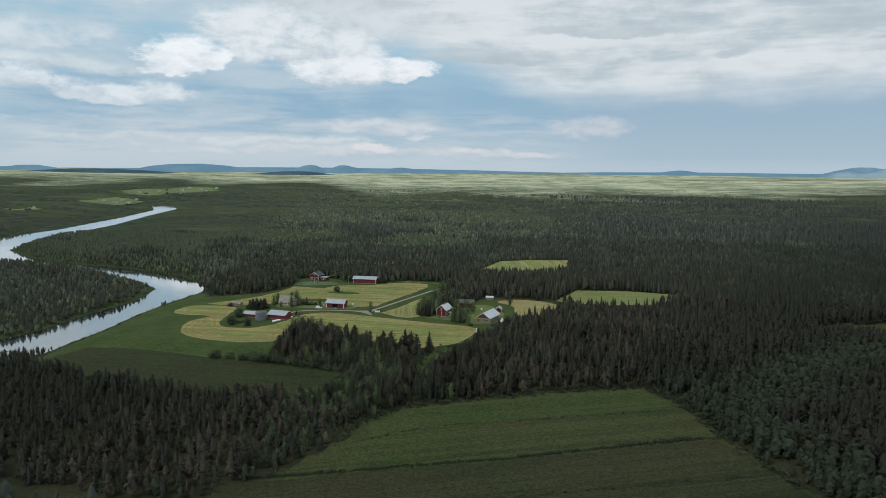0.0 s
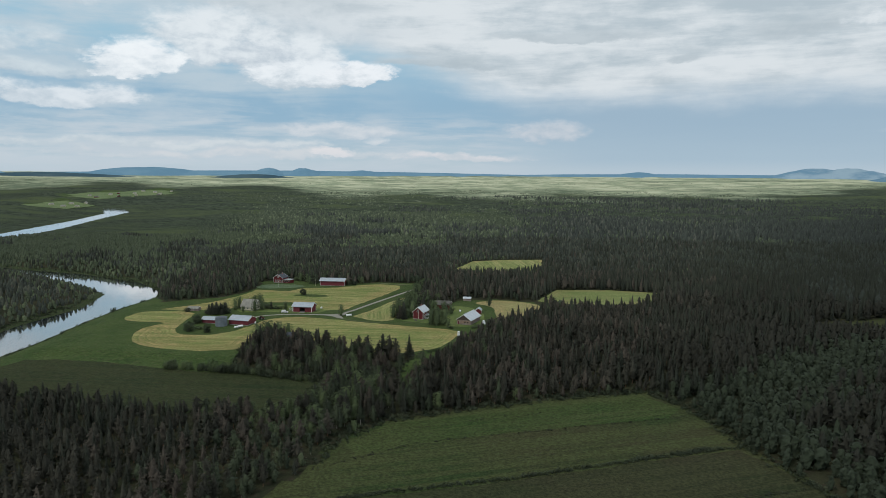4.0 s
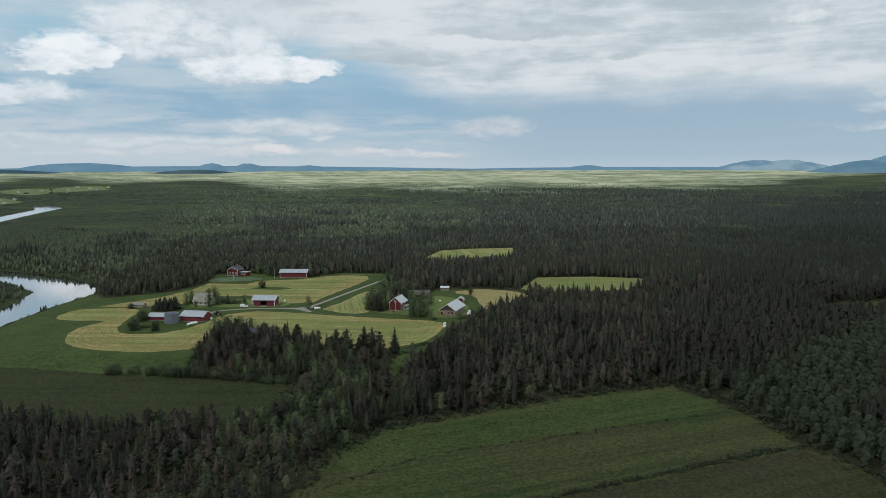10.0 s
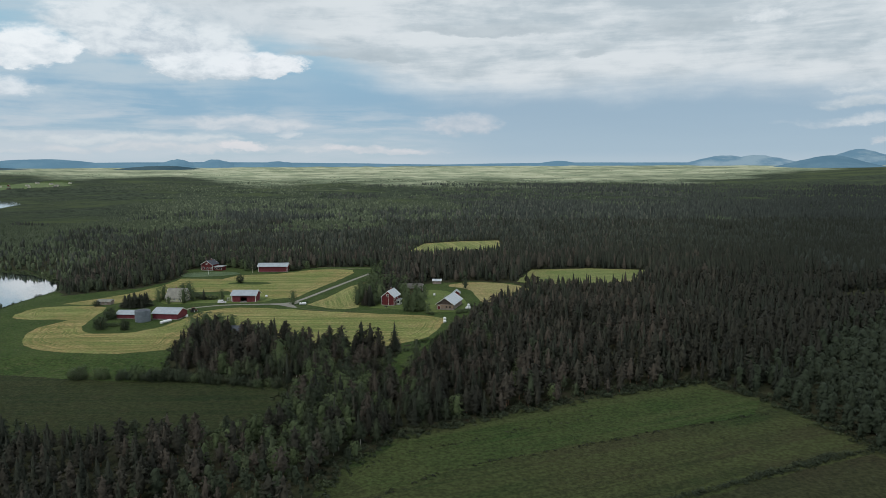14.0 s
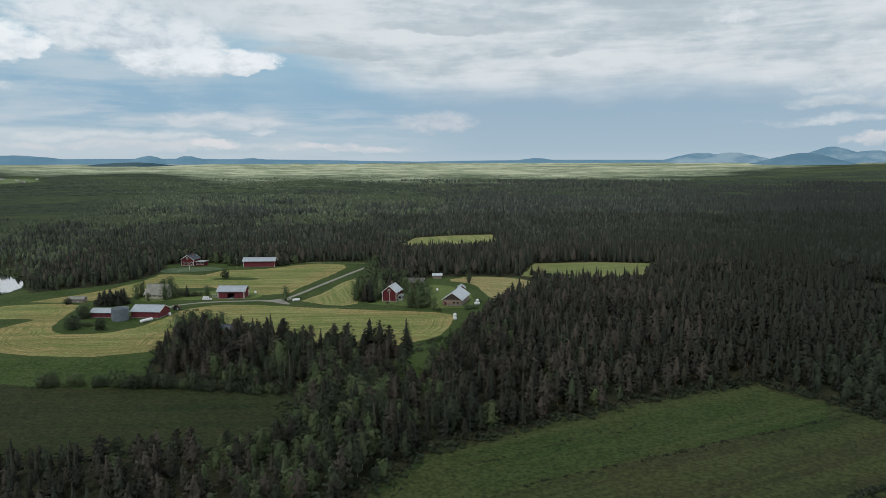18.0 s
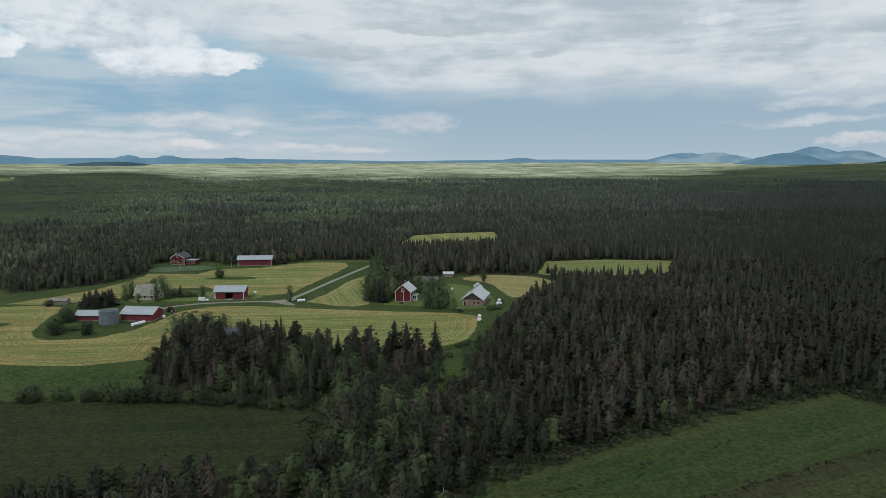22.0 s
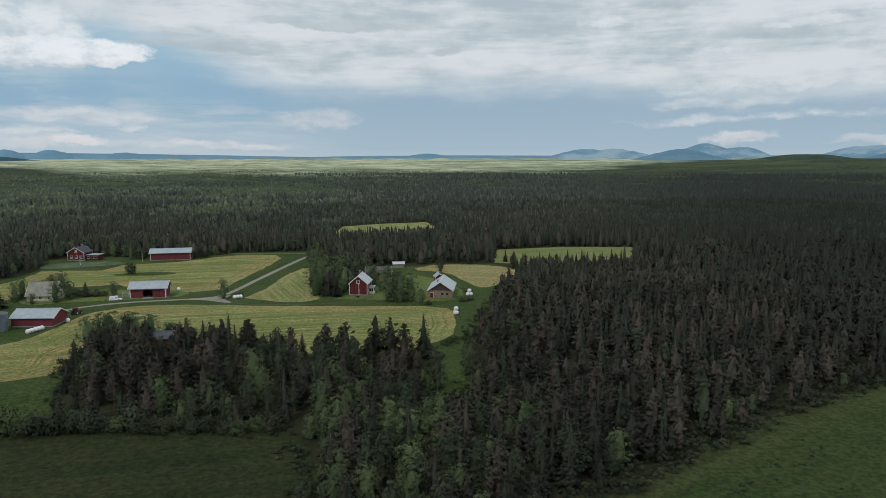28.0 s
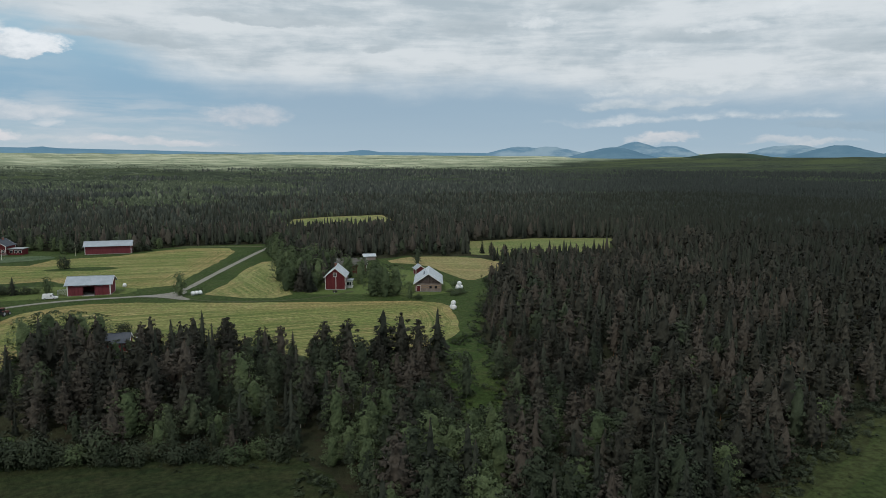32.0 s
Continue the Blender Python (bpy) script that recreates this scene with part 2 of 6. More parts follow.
# ---- plan ----
RIVER = [(-420, -335), (-300, -262), (-235, -175), (-212, -125), (-218, -67), (-228, -17), (-234, 35), (-234, 82), (-247, 109), (-291, 150),
         (-380, 190), (-453, 205), (-560, 238), (-650, 300), (-719, 440), (-797, 698), (-893, 940), (-987, 1194), (-1116, 1362),
         (-1179, 1372), (-1005, 1133), (-905, 877), (-807, 565), (-800, 430), (-690, 250), (-560, 196), (-443, 183), (-373, 147), (-319, 117),
         (-282, 88), (-262, 30), (-262, -30), (-256, -85), (-275, -140), (-330, -215), (-450, -275)]
FARM = [(-205, -118), (-214, -67), (-224, -17), (-230, 35), (-231, 78), (-199, 34), (-164, 61), (-155, 87), (-156, 112), (-164, 142),
        (-150, 158), (-120, 146), (-85, 142), (-62, 158), (-30, 157), (-12, 154), (-18, 120), (-12, 95), (-10, 60), (-12, 34), (-10, 22),
        (6, 24), (14, 60), (24, 90), (34, 84), (48, 92), (77, 84), (91, 55), (64, 18), (58, -5), (44, -40), (33, -70), (27, -74), (10, -86), (-8, -84),
        (-36, -68), (-72, -52), (-82, -68), (-72, -110), (-50, -127), (-17, -134), (-13, -158), (-16, -174), (-60, -182), (-140, -175), (-190, -160)]
FRONT_FIELD = [(14, -222), (12, -212), (15, -199), (28, -177), (40, -170), (87, -143), (134, -122), (150, -142), (163, -182), (182, -225), (215, -300),
               (-30, -300), (1, -262)]
LANE = [(26, -66), (34, -68), (31, -92), (22, -125), (13, -128), (17, -105), (20, -88)]
EAST_HAY = [(80, 90), (97, 82), (126, 84), (158, 92), (188, 142), (141, 152), (95, 146)]
FAR_HAY = [(-14, 215), (3, 322), (38, 343), (79, 352), (80, 268), (40, 240)]
MIRE = [(253, 4), (256, 37), (314, 66), (360, 60), (300, 8)]
UPPER_HAY = [(-184, 8), (-171, 26), (-160, 45), (-154, 70), (-152, 90), (-153, 101), (-123, 97), (-118, 115), (-91, 122), (-75, 138), (-59, 148), (-39, 142), (-36, 121), (-55, 31), (-66, 27),
             (-76, 32), (-90, 36), (-103, 52), (-123, 48), (-134, 36), (-137, 20), (-151, 13), (-166, 7)]
WEDGE_HAY = [(-14, 90), (-23, 87), (-30, 64), (-36, 31), (-43, 10), (-29, 0), (-19, -3), (-13, 3), (-13, 29)]
HOME_HAY = [(-192, -25), (-194, -4), (-179, 4), (-161, 4), (-151, -2), (-147, -25), (-139, -53), (-131, -60), (-119, -62), (-105, -54), (-99, -37), (-97, -18), (-94, -8), (-84, 1),
            (-63, 0), (-43, -5), (-20, -10), (14, -16), (30, -19), (37, -26), (32, -60), (25, -70), (9, -84), (-8, -82), (-36, -66), (-73, -50),
            (-83, -66), (-78, -87), (-90, -94), (-114, -96), (-136, -91), (-151, -80), (-163, -53), (-158, -38), (-155, -31), (-183, -32)]
YARD_HAY = [(31, 73), (48, 90), (77, 82), (90, 55), (61, 17), (55, 18), (53, 36), (49, 62)]
LOW_MEADOW = [(-180, -113), (-94, -129), (-56, -129), (-31, -131), (-17, -136), (-13, -158), (-16, -173), (-60, -181), (-140, -174), (-188, -158)]
ROAD = [(-15, 151), (-21, 134), (-27, 113), (-41, 59), (-50, 21), (-55, 12.5), (-64, 10.8), (-88, 8.5), (-103, 1), (-108, -7)]
HEAD_TRACK = [(-16, 147), (-45, 150), (-69, 154)]
HOUSE_TRACK = [(-55, 11), (-46, 0), (-36, -5), (-13, -9), (4, -1), (9, 4)]
VILLAGE = [[(-1151, 858), (-1169, 962), (-1240, 990), (-1250, 880)], [(-1185, 1228), (-1240, 1420), (-1400, 1500), (-1350, 1250)],
           [(-1300, 1560), (-1255, 1930), (-1500, 2250), (-1605, 1750), (-1446, 1560)]]
WATER_Z = -6.0


def far_rise(x, y):
    d = np.hypot(x, y + 350)
    s = np.clip((d - 1500) / 3200, 0, 1.1)
    z = 74 * s ** 1.7
    for a, dist, amp, wid in ((-33.5, 3500, 17, 330), (-46, 3700, 19, 620), (48, 3600, 20, 900)):
        cx, cy = -math.sin(radians(a)) * dist, math.cos(radians(a)) * dist - 350
        z = z + amp * np.exp(-((x - cx) ** 2 + (y - cy) ** 2) / wid ** 2)
    return z


def height(x, y):
    """The lie of the land, its far plain and far banks shaped to fit the camera's view."""
    x, y = np.asarray(x, float), np.asarray(y, float)
    z = far_rise(x, y) - 2.0 * smooth(-y, 98, 118)
    rough = smooth(np.hypot(x + 20, y), 330, 800)
    z = z + rough * 1.5 * lumps(x, y, 120, 5)
    d = edge_distance(x, y, RIVER)
    wet = inside(x, y, RIVER)
    bank = smooth(d, 0, 30 + 230 * smooth(y, 470, 620))
    z = np.where(wet, WATER_Z - np.minimum(2.5, d * 0.3) - 0.02, WATER_Z * (1 - bank) + z * bank + 0.02 + 0.9 * smooth(d, 0, 10) * (1 - bank))
    return z


CLEAR = [FARM, FRONT_FIELD, LANE, EAST_HAY, FAR_HAY, MIRE] + VILLAGE


def open_ground(x, y):
    r = np.zeros(x.shape, bool)
    for p in CLEAR:
        r |= inside(x, y, p)
    return r


# ---- mesh helpers ----
def mesh_object(name, V, F, mats, index=None, tint=None, parent=None, flat=True, normals=None):
    """One object out of arrays: corners, faces (all with the same number of corners), materials."""
    V, F = np.asarray(V, np.float32), np.asarray(F, np.int32)
    me = bpy.data.meshes.new(name)
    n, k = F.shape
    me.vertices.add(len(V))
    me.vertices.foreach_set("co", V.ravel())
    me.loops.add(n * k)
    me.loops.foreach_set("vertex_index", F.ravel())
    me.polygons.add(n)
    me.polygons.foreach_set("loop_start", np.arange(0, n * k, k, dtype=np.int32))
    for m in mats:
        me.materials.append(m)
    if index is not None:
        me.polygons.foreach_set("material_index", np.asarray(index, np.int32))
    me.update(calc_edges=True)
    if not flat:
        me.polygons.foreach_set("use_smooth", np.ones(n, bool))
    if tint is not None:
        at = me.attributes.new("tint", "FLOAT", "POINT")
        at.data.foreach_set("value", np.asarray(tint, np.float32))
    if normals is not None:
        at = me.attributes.new("custom_normal", "FLOAT_VECTOR", "POINT")
        at.data.foreach_set("vector", np.asarray(normals, np.float32).ravel())
    ob = new(name, me)
    if parent:
        ob.parent = parent
    return ob


def part(name, bm, material, parent=None, label="", bevel=0.0):
    """Links a bmesh as one mesh object under a thing or a part."""
    bmesh.ops.recalc_face_normals(bm, faces=bm.faces)
    me = bpy.data.meshes.new(name)
    bm.to_mesh(me)
    bm.free()
    me.materials.append(material)
    ob = new(name, me)
    if parent:
        ob.parent = parent
    return tagged(ob, label) if label else ob


def box_bm(x0, y0, z0, x1, y1, z1, bm=None, bevel=0.0):
    bm = bm or bmesh.new()
    vs = [bm.verts.new(p) for p in ((x0, y0, z0), (x1, y0, z0), (x1, y1, z0), (x0, y1, z0), (x0, y0, z1), (x1, y0, z1), (x1, y1, z1), (x0, y1, z1))]
    fs = [bm.faces.new([vs[i] for i in f]) for f in ((0, 3, 2, 1), (4, 5, 6, 7), (0, 1, 5, 4), (1, 2, 6, 5), (2, 3, 7, 6), (3, 0, 4, 7))]
    if bevel:
        bmesh.ops.bevel(bm, geom=list({e for f in fs for e in f.edges}), offset=bevel, segments=2, affect="EDGES", profile=0.5)
    return bm


def prism_bm(outline, z0, z1, bm=None):
    """An upright prism over an outline in x and y."""
    bm = bm or bmesh.new()
    lo = [bm.verts.new((x, y, z0)) for x, y in outline]
    hi = [bm.verts.new((x, y, z1)) for x, y in outline]
    bm.faces.new(lo[::-1])
    bm.faces.new(hi)
    n = len(lo)
    for i in range(n):
        bm.faces.new((lo[i], lo[(i + 1) % n], hi[(i + 1) % n], hi[i]))
    return bm


def tube_bm(p, q, r0, r1, n=8, bm=None, caps=True):
    bm = bm or bmesh.new()
    p, q = Vector(p), Vector(q)
    m = (q - p).to_track_quat("Z", "Y").to_matrix()
    a = [bm.verts.new(p + m @ Vector((math.cos(6.2832 * i / n) * r0, math.sin(6.2832 * i / n) * r0, 0))) for i in range(n)]
    b = [bm.verts.new(q + m @ Vector((math.cos(6.2832 * i / n) * r1, math.sin(6.2832 * i / n) * r1, 0))) for i in range(n)]
    for i in range(n):
        bm.faces.new((a[i], a[(i + 1) % n], b[(i + 1) % n], b[i]))
    if caps:
        bm.faces.new(a[::-1])
        bm.faces.new(b)
    return bm


def thing(name, x, y, z=0.0, rz=0.0, label="", category="", group="", kind=""):
    ob = new(name)
    ob.matrix_world = pose(x, y, z, 0, 0, rz)
    ob.empty_display_size = 0.3
    return tagged(ob, label, category, group, kind)


def wavy(outline, step=3.0, amp=0.6, seed=1, closed=True):
    """The outline cut into short pieces, with an uneven edge."""
    rng = random.Random(seed)
    out = []
    pairs = list(zip(outline, outline[1:] + outline[:1])) if closed else list(zip(outline, outline[1:]))
    for (x0, y0), (x1, y1) in pairs:
        L = math.hypot(x1 - x0, y1 - y0)
        n = max(1, int(L / step))
        for i in range(n):
            t = i / n
            a = amp * (noise.noise(((x0 + (x1 - x0) * t) * 0.12, (y0 + (y1 - y0) * t) * 0.12, seed)) * 1.6 + rng.uniform(-0.35, 0.35))
            out.append((x0 + (x1 - x0) * t - (y1 - y0) / L * a, y0 + (y1 - y0) * t + (x1 - x0) / L * a))
    return out


def round_off(outline, times=2):
    """Corner cutting, which rounds an outline."""
    for _ in range(times):
        out = []
        for (x0, y0), (x1, y1) in zip(outline, outline[1:] + outline[:1]):
            out += [(x0 * 0.75 + x1 * 0.25, y0 * 0.75 + y1 * 0.25), (x0 * 0.25 + x1 * 0.75, y0 * 0.25 + y1 * 0.75)]
        outline = out
    return outline


# ---- materials ----
class Nodes:
    def __init__(self, name, rough=0.8, metal=0.0, spec=0.3):
        self.mat = bpy.data.materials.new(name)
        self.mat.use_nodes = True
        self.t = self.mat.node_tree
        self.b = self.t.nodes["Principled BSDF"]
        self.b.inputs["Roughness"].default_value = rough
        self.b.inputs["Metallic"].default_value = metal
        self.b.inputs["Specular IOR Level"].default_value = spec
        self.co = self.add("ShaderNodeTexCoord").outputs["Object"]

    def add(self, kind):
        return self.t.nodes.new(kind)

    def link(self, a, b):
        self.t.links.new(a, b)

    def put(self, node, i, v):
        if isinstance(v, (int, float)):
            node.inputs[i].default_value = v
        elif isinstance(v, tuple):
            node.inputs[i].default_value = (*v, 1) if len(v) == 3 and node.inputs[i].type == "RGBA" else v
        else:
            self.link(v, node.inputs[i])

    def noise(self, scale, detail=5, rough=0.6, stretch=None, dist=0.0):
        n = self.add("ShaderNodeTexNoise")
        v = self.co
        if stretch:
            m = self.add("ShaderNodeMapping")
            m.vector_type = "TEXTURE"
            m.inputs["Scale"].default_value = [1 / v for v in stretch[:3]]
            if len(stretch) > 3:
                m.inputs["Rotation"].default_value = (0, 0, radians(stretch[3]))
            self.link(v, m.inputs[0])
            v = m.outputs[0]
        self.link(v, n.inputs["Vector"])
        n.inputs["Scale"].default_value, n.inputs["Detail"].default_value = scale, detail
        n.inputs["Roughness"].default_value, n.inputs["Distortion"].default_value = rough, dist
        return n.outputs[0]

    def ramp(self, v, lo, hi):
        n = self.add("ShaderNodeMapRange")
        n.interpolation_type = "SMOOTHSTEP"
        n.inputs[1].default_value, n.inputs[2].default_value = lo, hi
        self.link(v, n.inputs[0])
        return n.outputs[0]

    def mix(self, f, a, b):
        n = self.add("ShaderNodeMix")
        n.data_type = "RGBA"
        for i, v in ((0, f), (6, a), (7, b)):
            self.put(n, i, v)
        return n.outputs[2]

    def math(self, op, a, b=0.0):
        n = self.add("ShaderNodeMath")
        n.operation = op
        self.put(n, 0, a)
        self.put(n, 1, b)
        return n.outputs[0]

    def colour(self, v):
        self.put(self.b, "Base Color", v)
        return self

    def bump(self, v, strength=0.3, dist=0.05):
        n = self.add("ShaderNodeBump")
        n.inputs["Strength"].default_value, n.inputs["Distance"].default_value = strength, dist
        self.link(v, n.inputs["Height"])
        self.link(n.outputs[0], self.b.inputs["Normal"])
        return self


def foliage(name, dark, light, warm, by="tint", share=0.8):
    """Leaves or needles; each tree has its own tint."""
    n = Nodes(name, 0.75, 0, 0.2)
    if by == "tint":
        a = n.add("ShaderNodeAttribute")
        a.attribute_name = "tint"
        t = a.outputs["Fac"]
    else:
        t = n.add("ShaderNodeObjectInfo").outputs["Random"]
    leaf = n.add("ShaderNodeNewGeometry").outputs["Random Per Island"]
    c = n.mix(t, dark, light)
    c = n.mix(n.ramp(t, share, min(1.0, share + 0.3)), c, warm)
    v = n.add("ShaderNodeHueSaturation")
    n.co = n.add("ShaderNodeNewGeometry").outputs["Position"]
    # noise in the tone imitates self-shadowed gaps between the boughs
    gap_shade = n.ramp(n.noise(2.4, 4, 0.65), 0.30, 0.70)
    n.put(v, "Value", n.math("MULTIPLY", n.math("ADD", n.math("MULTIPLY", leaf, 0.20), 0.90), n.math("ADD", n.math("MULTIPLY", gap_shade, 0.48), 0.76)))
    n.put(v, "Color", c)
    n.colour(v.outputs[0])
    return n.bump(n.noise(2.4, 5, 0.7), 0.45, 0.35).mat


SPRUCE = dict(dark=(0.0170, 0.0215, 0.0148), light=(0.0400, 0.0465, 0.0325), warm=(0.0540, 0.0470, 0.0370))
PINE = dict(dark=(0.0205, 0.0217, 0.0158), light=(0.0500, 0.0500, 0.0362), warm=(0.0590, 0.0510, 0.0400), share=0.5)
BIRCH = dict(dark=(0.0235, 0.0335, 0.0195), light=(0.0480, 0.0625, 0.0345), warm=(0.0620, 0.0800, 0.0415))
BROAD = dict(dark=(0.0480, 0.0700, 0.0320), light=(0.0780, 0.1060, 0.0470), warm=(0.0900, 0.1210, 0.0550))
# mid and far leaves: haze and sunlight lightened into the palette
FAINT_HAZE_CONIFER = dict(dark=(0.0255, 0.0330, 0.0270), light=(0.0540, 0.0645, 0.0485), warm=(0.0770, 0.0800, 0.0610))
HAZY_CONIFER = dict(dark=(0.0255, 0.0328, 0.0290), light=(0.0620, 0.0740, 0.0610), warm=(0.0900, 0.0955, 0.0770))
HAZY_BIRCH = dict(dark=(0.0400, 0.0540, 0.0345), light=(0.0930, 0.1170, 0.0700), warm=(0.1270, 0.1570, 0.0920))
FAINT_HAZE_BIRCH = dict(dark=(0.0380, 0.0530, 0.0300), light=(0.0790, 0.1010, 0.0560), warm=(0.1060, 0.1340, 0.0730))
HERB = dict(dark=(0.085, 0.125, 0.070), light=(0.125, 0.165, 0.100), warm=(0.16, 0.19, 0.13))
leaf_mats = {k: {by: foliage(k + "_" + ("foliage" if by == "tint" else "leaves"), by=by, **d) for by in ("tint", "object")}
             for k, d in (("spruce", SPRUCE), ("pine", PINE), ("birch", BIRCH), ("broad", BROAD), ("faint_haze_conifer", FAINT_HAZE_CONIFER), ("faint_haze_birch", FAINT_HAZE_BIRCH), ("hazy_conifer", HAZY_CONIFER), ("hazy_birch", HAZY_BIRCH), ("herb", HERB))}


def bark(name, a, b):
    n = Nodes(name, 0.9)
    return n.colour(n.mix(n.ramp(n.noise(3.0, 4, 0.7, (1, 1, 0.3)), 0.4, 0.62), a, b)).mat


bark_mats = dict(spruce=bark("spruce_bark", (0.10, 0.075, 0.055), (0.17, 0.14, 0.11)), pine=bark("pine_bark", (0.14, 0.085, 0.055), (0.24, 0.14, 0.085)),
                 birch=bark("birch_bark", (0.42, 0.40, 0.37), (0.20, 0.185, 0.17)))


def grass_mat(name, a, b, c, big=0.05, stripe=None, rough_grass=0.5, headland=0.0):
    """Grass: a, b in large patches, c in small ones; stripe: (scale, turn, colour, amount) of mowing lines."""
    n = Nodes(name, 0.95, 0, 0.1)
    col = n.mix(n.ramp(n.noise(big, 5, 0.6), 0.38, 0.62), a, b)
    col = n.mix(n.ramp(n.noise(big * 7, 5, 0.65), 0.48, 0.70), col, c)
    if stripe:
        scale, turn, cc, amount = stripe
        w = n.ramp(n.noise(scale, 5, 0.7, (0.018, 1.0, 1.0, turn), 0.25), 0.45, 0.56)
        if headland:
            # swaths that follow the edge of the field, straight ones further in
            at = n.add("ShaderNodeAttribute")
            at.attribute_name = "edge"
            lane = n.math("ADD", at.outputs["Fac"], n.math("MULTIPLY", n.noise(0.05, 3, 0.5), 6.0))
            line = n.add("ShaderNodeTexNoise")
            line.noise_dimensions = "1D"
            line.inputs["Scale"].default_value, line.inputs["Detail"].default_value, line.inputs["Roughness"].default_value = scale * 1.1, 4, 0.65
            n.link(lane, line.inputs["W"])
            round_ = n.math("MULTIPLY", n.ramp(line.outputs[0], 0.42, 0.62), n.ramp(n.noise(0.06, 4, 0.6), 0.30, 0.55))
            near_edge = n.ramp(at.outputs["Fac"], headland + 6.0, headland - 3.0)
            w = n.math("ADD", n.math("MULTIPLY", round_, near_edge), n.math("MULTIPLY", w, n.math("SUBTRACT", 1.0, near_edge)))
            straw = n.math("MULTIPLY", n.ramp(n.noise(0.035, 6, 0.65), 0.50, 0.68), 0.75)
            col = n.mix(n.math("MAXIMUM", straw, n.math("MULTIPLY", n.math("MULTIPLY", near_edge, n.ramp(n.noise(0.03, 4, 0.6), 0.42, 0.55)), 0.7)), col, tuple(v * k for v, k in zip(c, (1.0, 0.86, 0.85))))
        col = n.mix(n.math("MULTIPLY", w, amount), col, cc)
        w = n.ramp(n.noise(scale * 0.22, 3, 0.5, (0.06, 1.0, 1.0, turn), 0.3), 0.42, 0.60)
        col = n.mix(n.math("MULTIPLY", w, amount * 0.6), col, cc)
    v = n.add("ShaderNodeHueSaturation")
    t = n.math("ADD", n.math("MULTIPLY", n.ramp(n.noise(0.9, 6, 0.72), 0.3, 0.7), rough_grass), 1.0 - rough_grass * 0.5)
    n.put(v, "Value", t)
    n.put(v, "Color", col)
    n.colour(v.outputs[0])
    return n.bump(n.noise(1.0, 7, 0.75), 0.9, 0.5).mat


M_FLOOR = grass_mat("forest_floor", (0.022, 0.027, 0.014), (0.038, 0.040, 0.021), (0.035, 0.028, 0.019))
M_MEADOW = grass_mat("rough_meadow", (0.0335, 0.0600, 0.0160), (0.0495, 0.0760, 0.0220), (0.0670, 0.0800, 0.0300), 0.05, None, 0.9)
M_BANK = grass_mat("river_bank", (0.030, 0.045, 0.019), (0.040, 0.056, 0.023), (0.048, 0.046, 0.029), 0.05, None, 0.9)
# low meadow: its green is darkened to carry the cloud shade
M_LOW = grass_mat("shade_tinted_uncut_meadow", (0.0170, 0.0285, 0.0105), (0.0245, 0.0350, 0.0130), (0.0330, 0.0365, 0.0165), 0.03, (0.25, 4, (0.0355, 0.0410, 0.0168), 0.6), 0.9)
# front meadow: cloud shade and lens fall-off are put into the grass colour
M_FRONT = grass_mat("shade_tinted_meadow", (0.0225, 0.0415, 0.0125), (0.0400, 0.0415, 0.0190), (0.0370, 0.0490, 0.0190), 0.014, (0.25, 26, (0.0480, 0.0585, 0.0220), 0.8), 0.9)


# two strips of other growth, darkened for shade in the same way
M_FRONT_LUSH = grass_mat("lush_shade_tinted_meadow", (0.0265, 0.0510, 0.0140), (0.0420, 0.0560, 0.0190), (0.0400, 0.0600, 0.0190), 0.02, (0.25, 26, (0.0520, 0.0650, 0.0240), 0.8), 0.9)
M_FRONT_DULL = grass_mat("brownish_shade_tinted_meadow", (0.0190, 0.0300, 0.0110), (0.0330, 0.0310, 0.0170), (0.0310, 0.0360, 0.0165), 0.014, (0.25, 26, (0.0380, 0.0420, 0.0190), 0.8), 0.9)


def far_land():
    """Far forest, broken by mires and young birch, painted paler with distance for sunlight and haze; tint: the share
    of pale land.
    """
    n = Nodes("far_land_sun_and_haze", 1.0, 0, 0.0)
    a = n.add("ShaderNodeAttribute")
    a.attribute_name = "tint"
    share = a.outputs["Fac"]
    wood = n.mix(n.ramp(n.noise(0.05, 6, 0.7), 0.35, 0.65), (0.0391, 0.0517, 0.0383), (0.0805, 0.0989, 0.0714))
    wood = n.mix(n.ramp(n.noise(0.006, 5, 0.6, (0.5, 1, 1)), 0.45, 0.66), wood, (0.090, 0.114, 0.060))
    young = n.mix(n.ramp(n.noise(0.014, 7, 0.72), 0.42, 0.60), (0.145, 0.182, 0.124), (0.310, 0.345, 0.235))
    sunlit_mire = n.mix(n.ramp(n.noise(0.008, 7, 0.70), 0.42, 0.58), (0.540, 0.555, 0.395), (0.290, 0.340, 0.228))
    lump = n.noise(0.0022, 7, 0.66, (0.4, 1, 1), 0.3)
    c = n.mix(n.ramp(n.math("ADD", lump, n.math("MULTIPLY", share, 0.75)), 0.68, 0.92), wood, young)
    c = n.mix(n.ramp(n.math("ADD", n.noise(0.0034, 7, 0.68, (0.3, 1, 1), 0.3), n.math("MULTIPLY", share, 0.55)), 0.90, 1.08), c, sunlit_mire)
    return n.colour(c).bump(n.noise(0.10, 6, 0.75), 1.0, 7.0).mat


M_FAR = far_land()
# sunlight on the farm clearing is partly put into these hay colours
M_HAY = grass_mat("cut_hay", (0.2651, 0.2504, 0.0992), (0.1918, 0.2210, 0.0722), (0.3384, 0.2764, 0.1331), 0.022, (0.62, 4, (0.1038, 0.1376, 0.0395), 0.85), 0.8, 11.0)
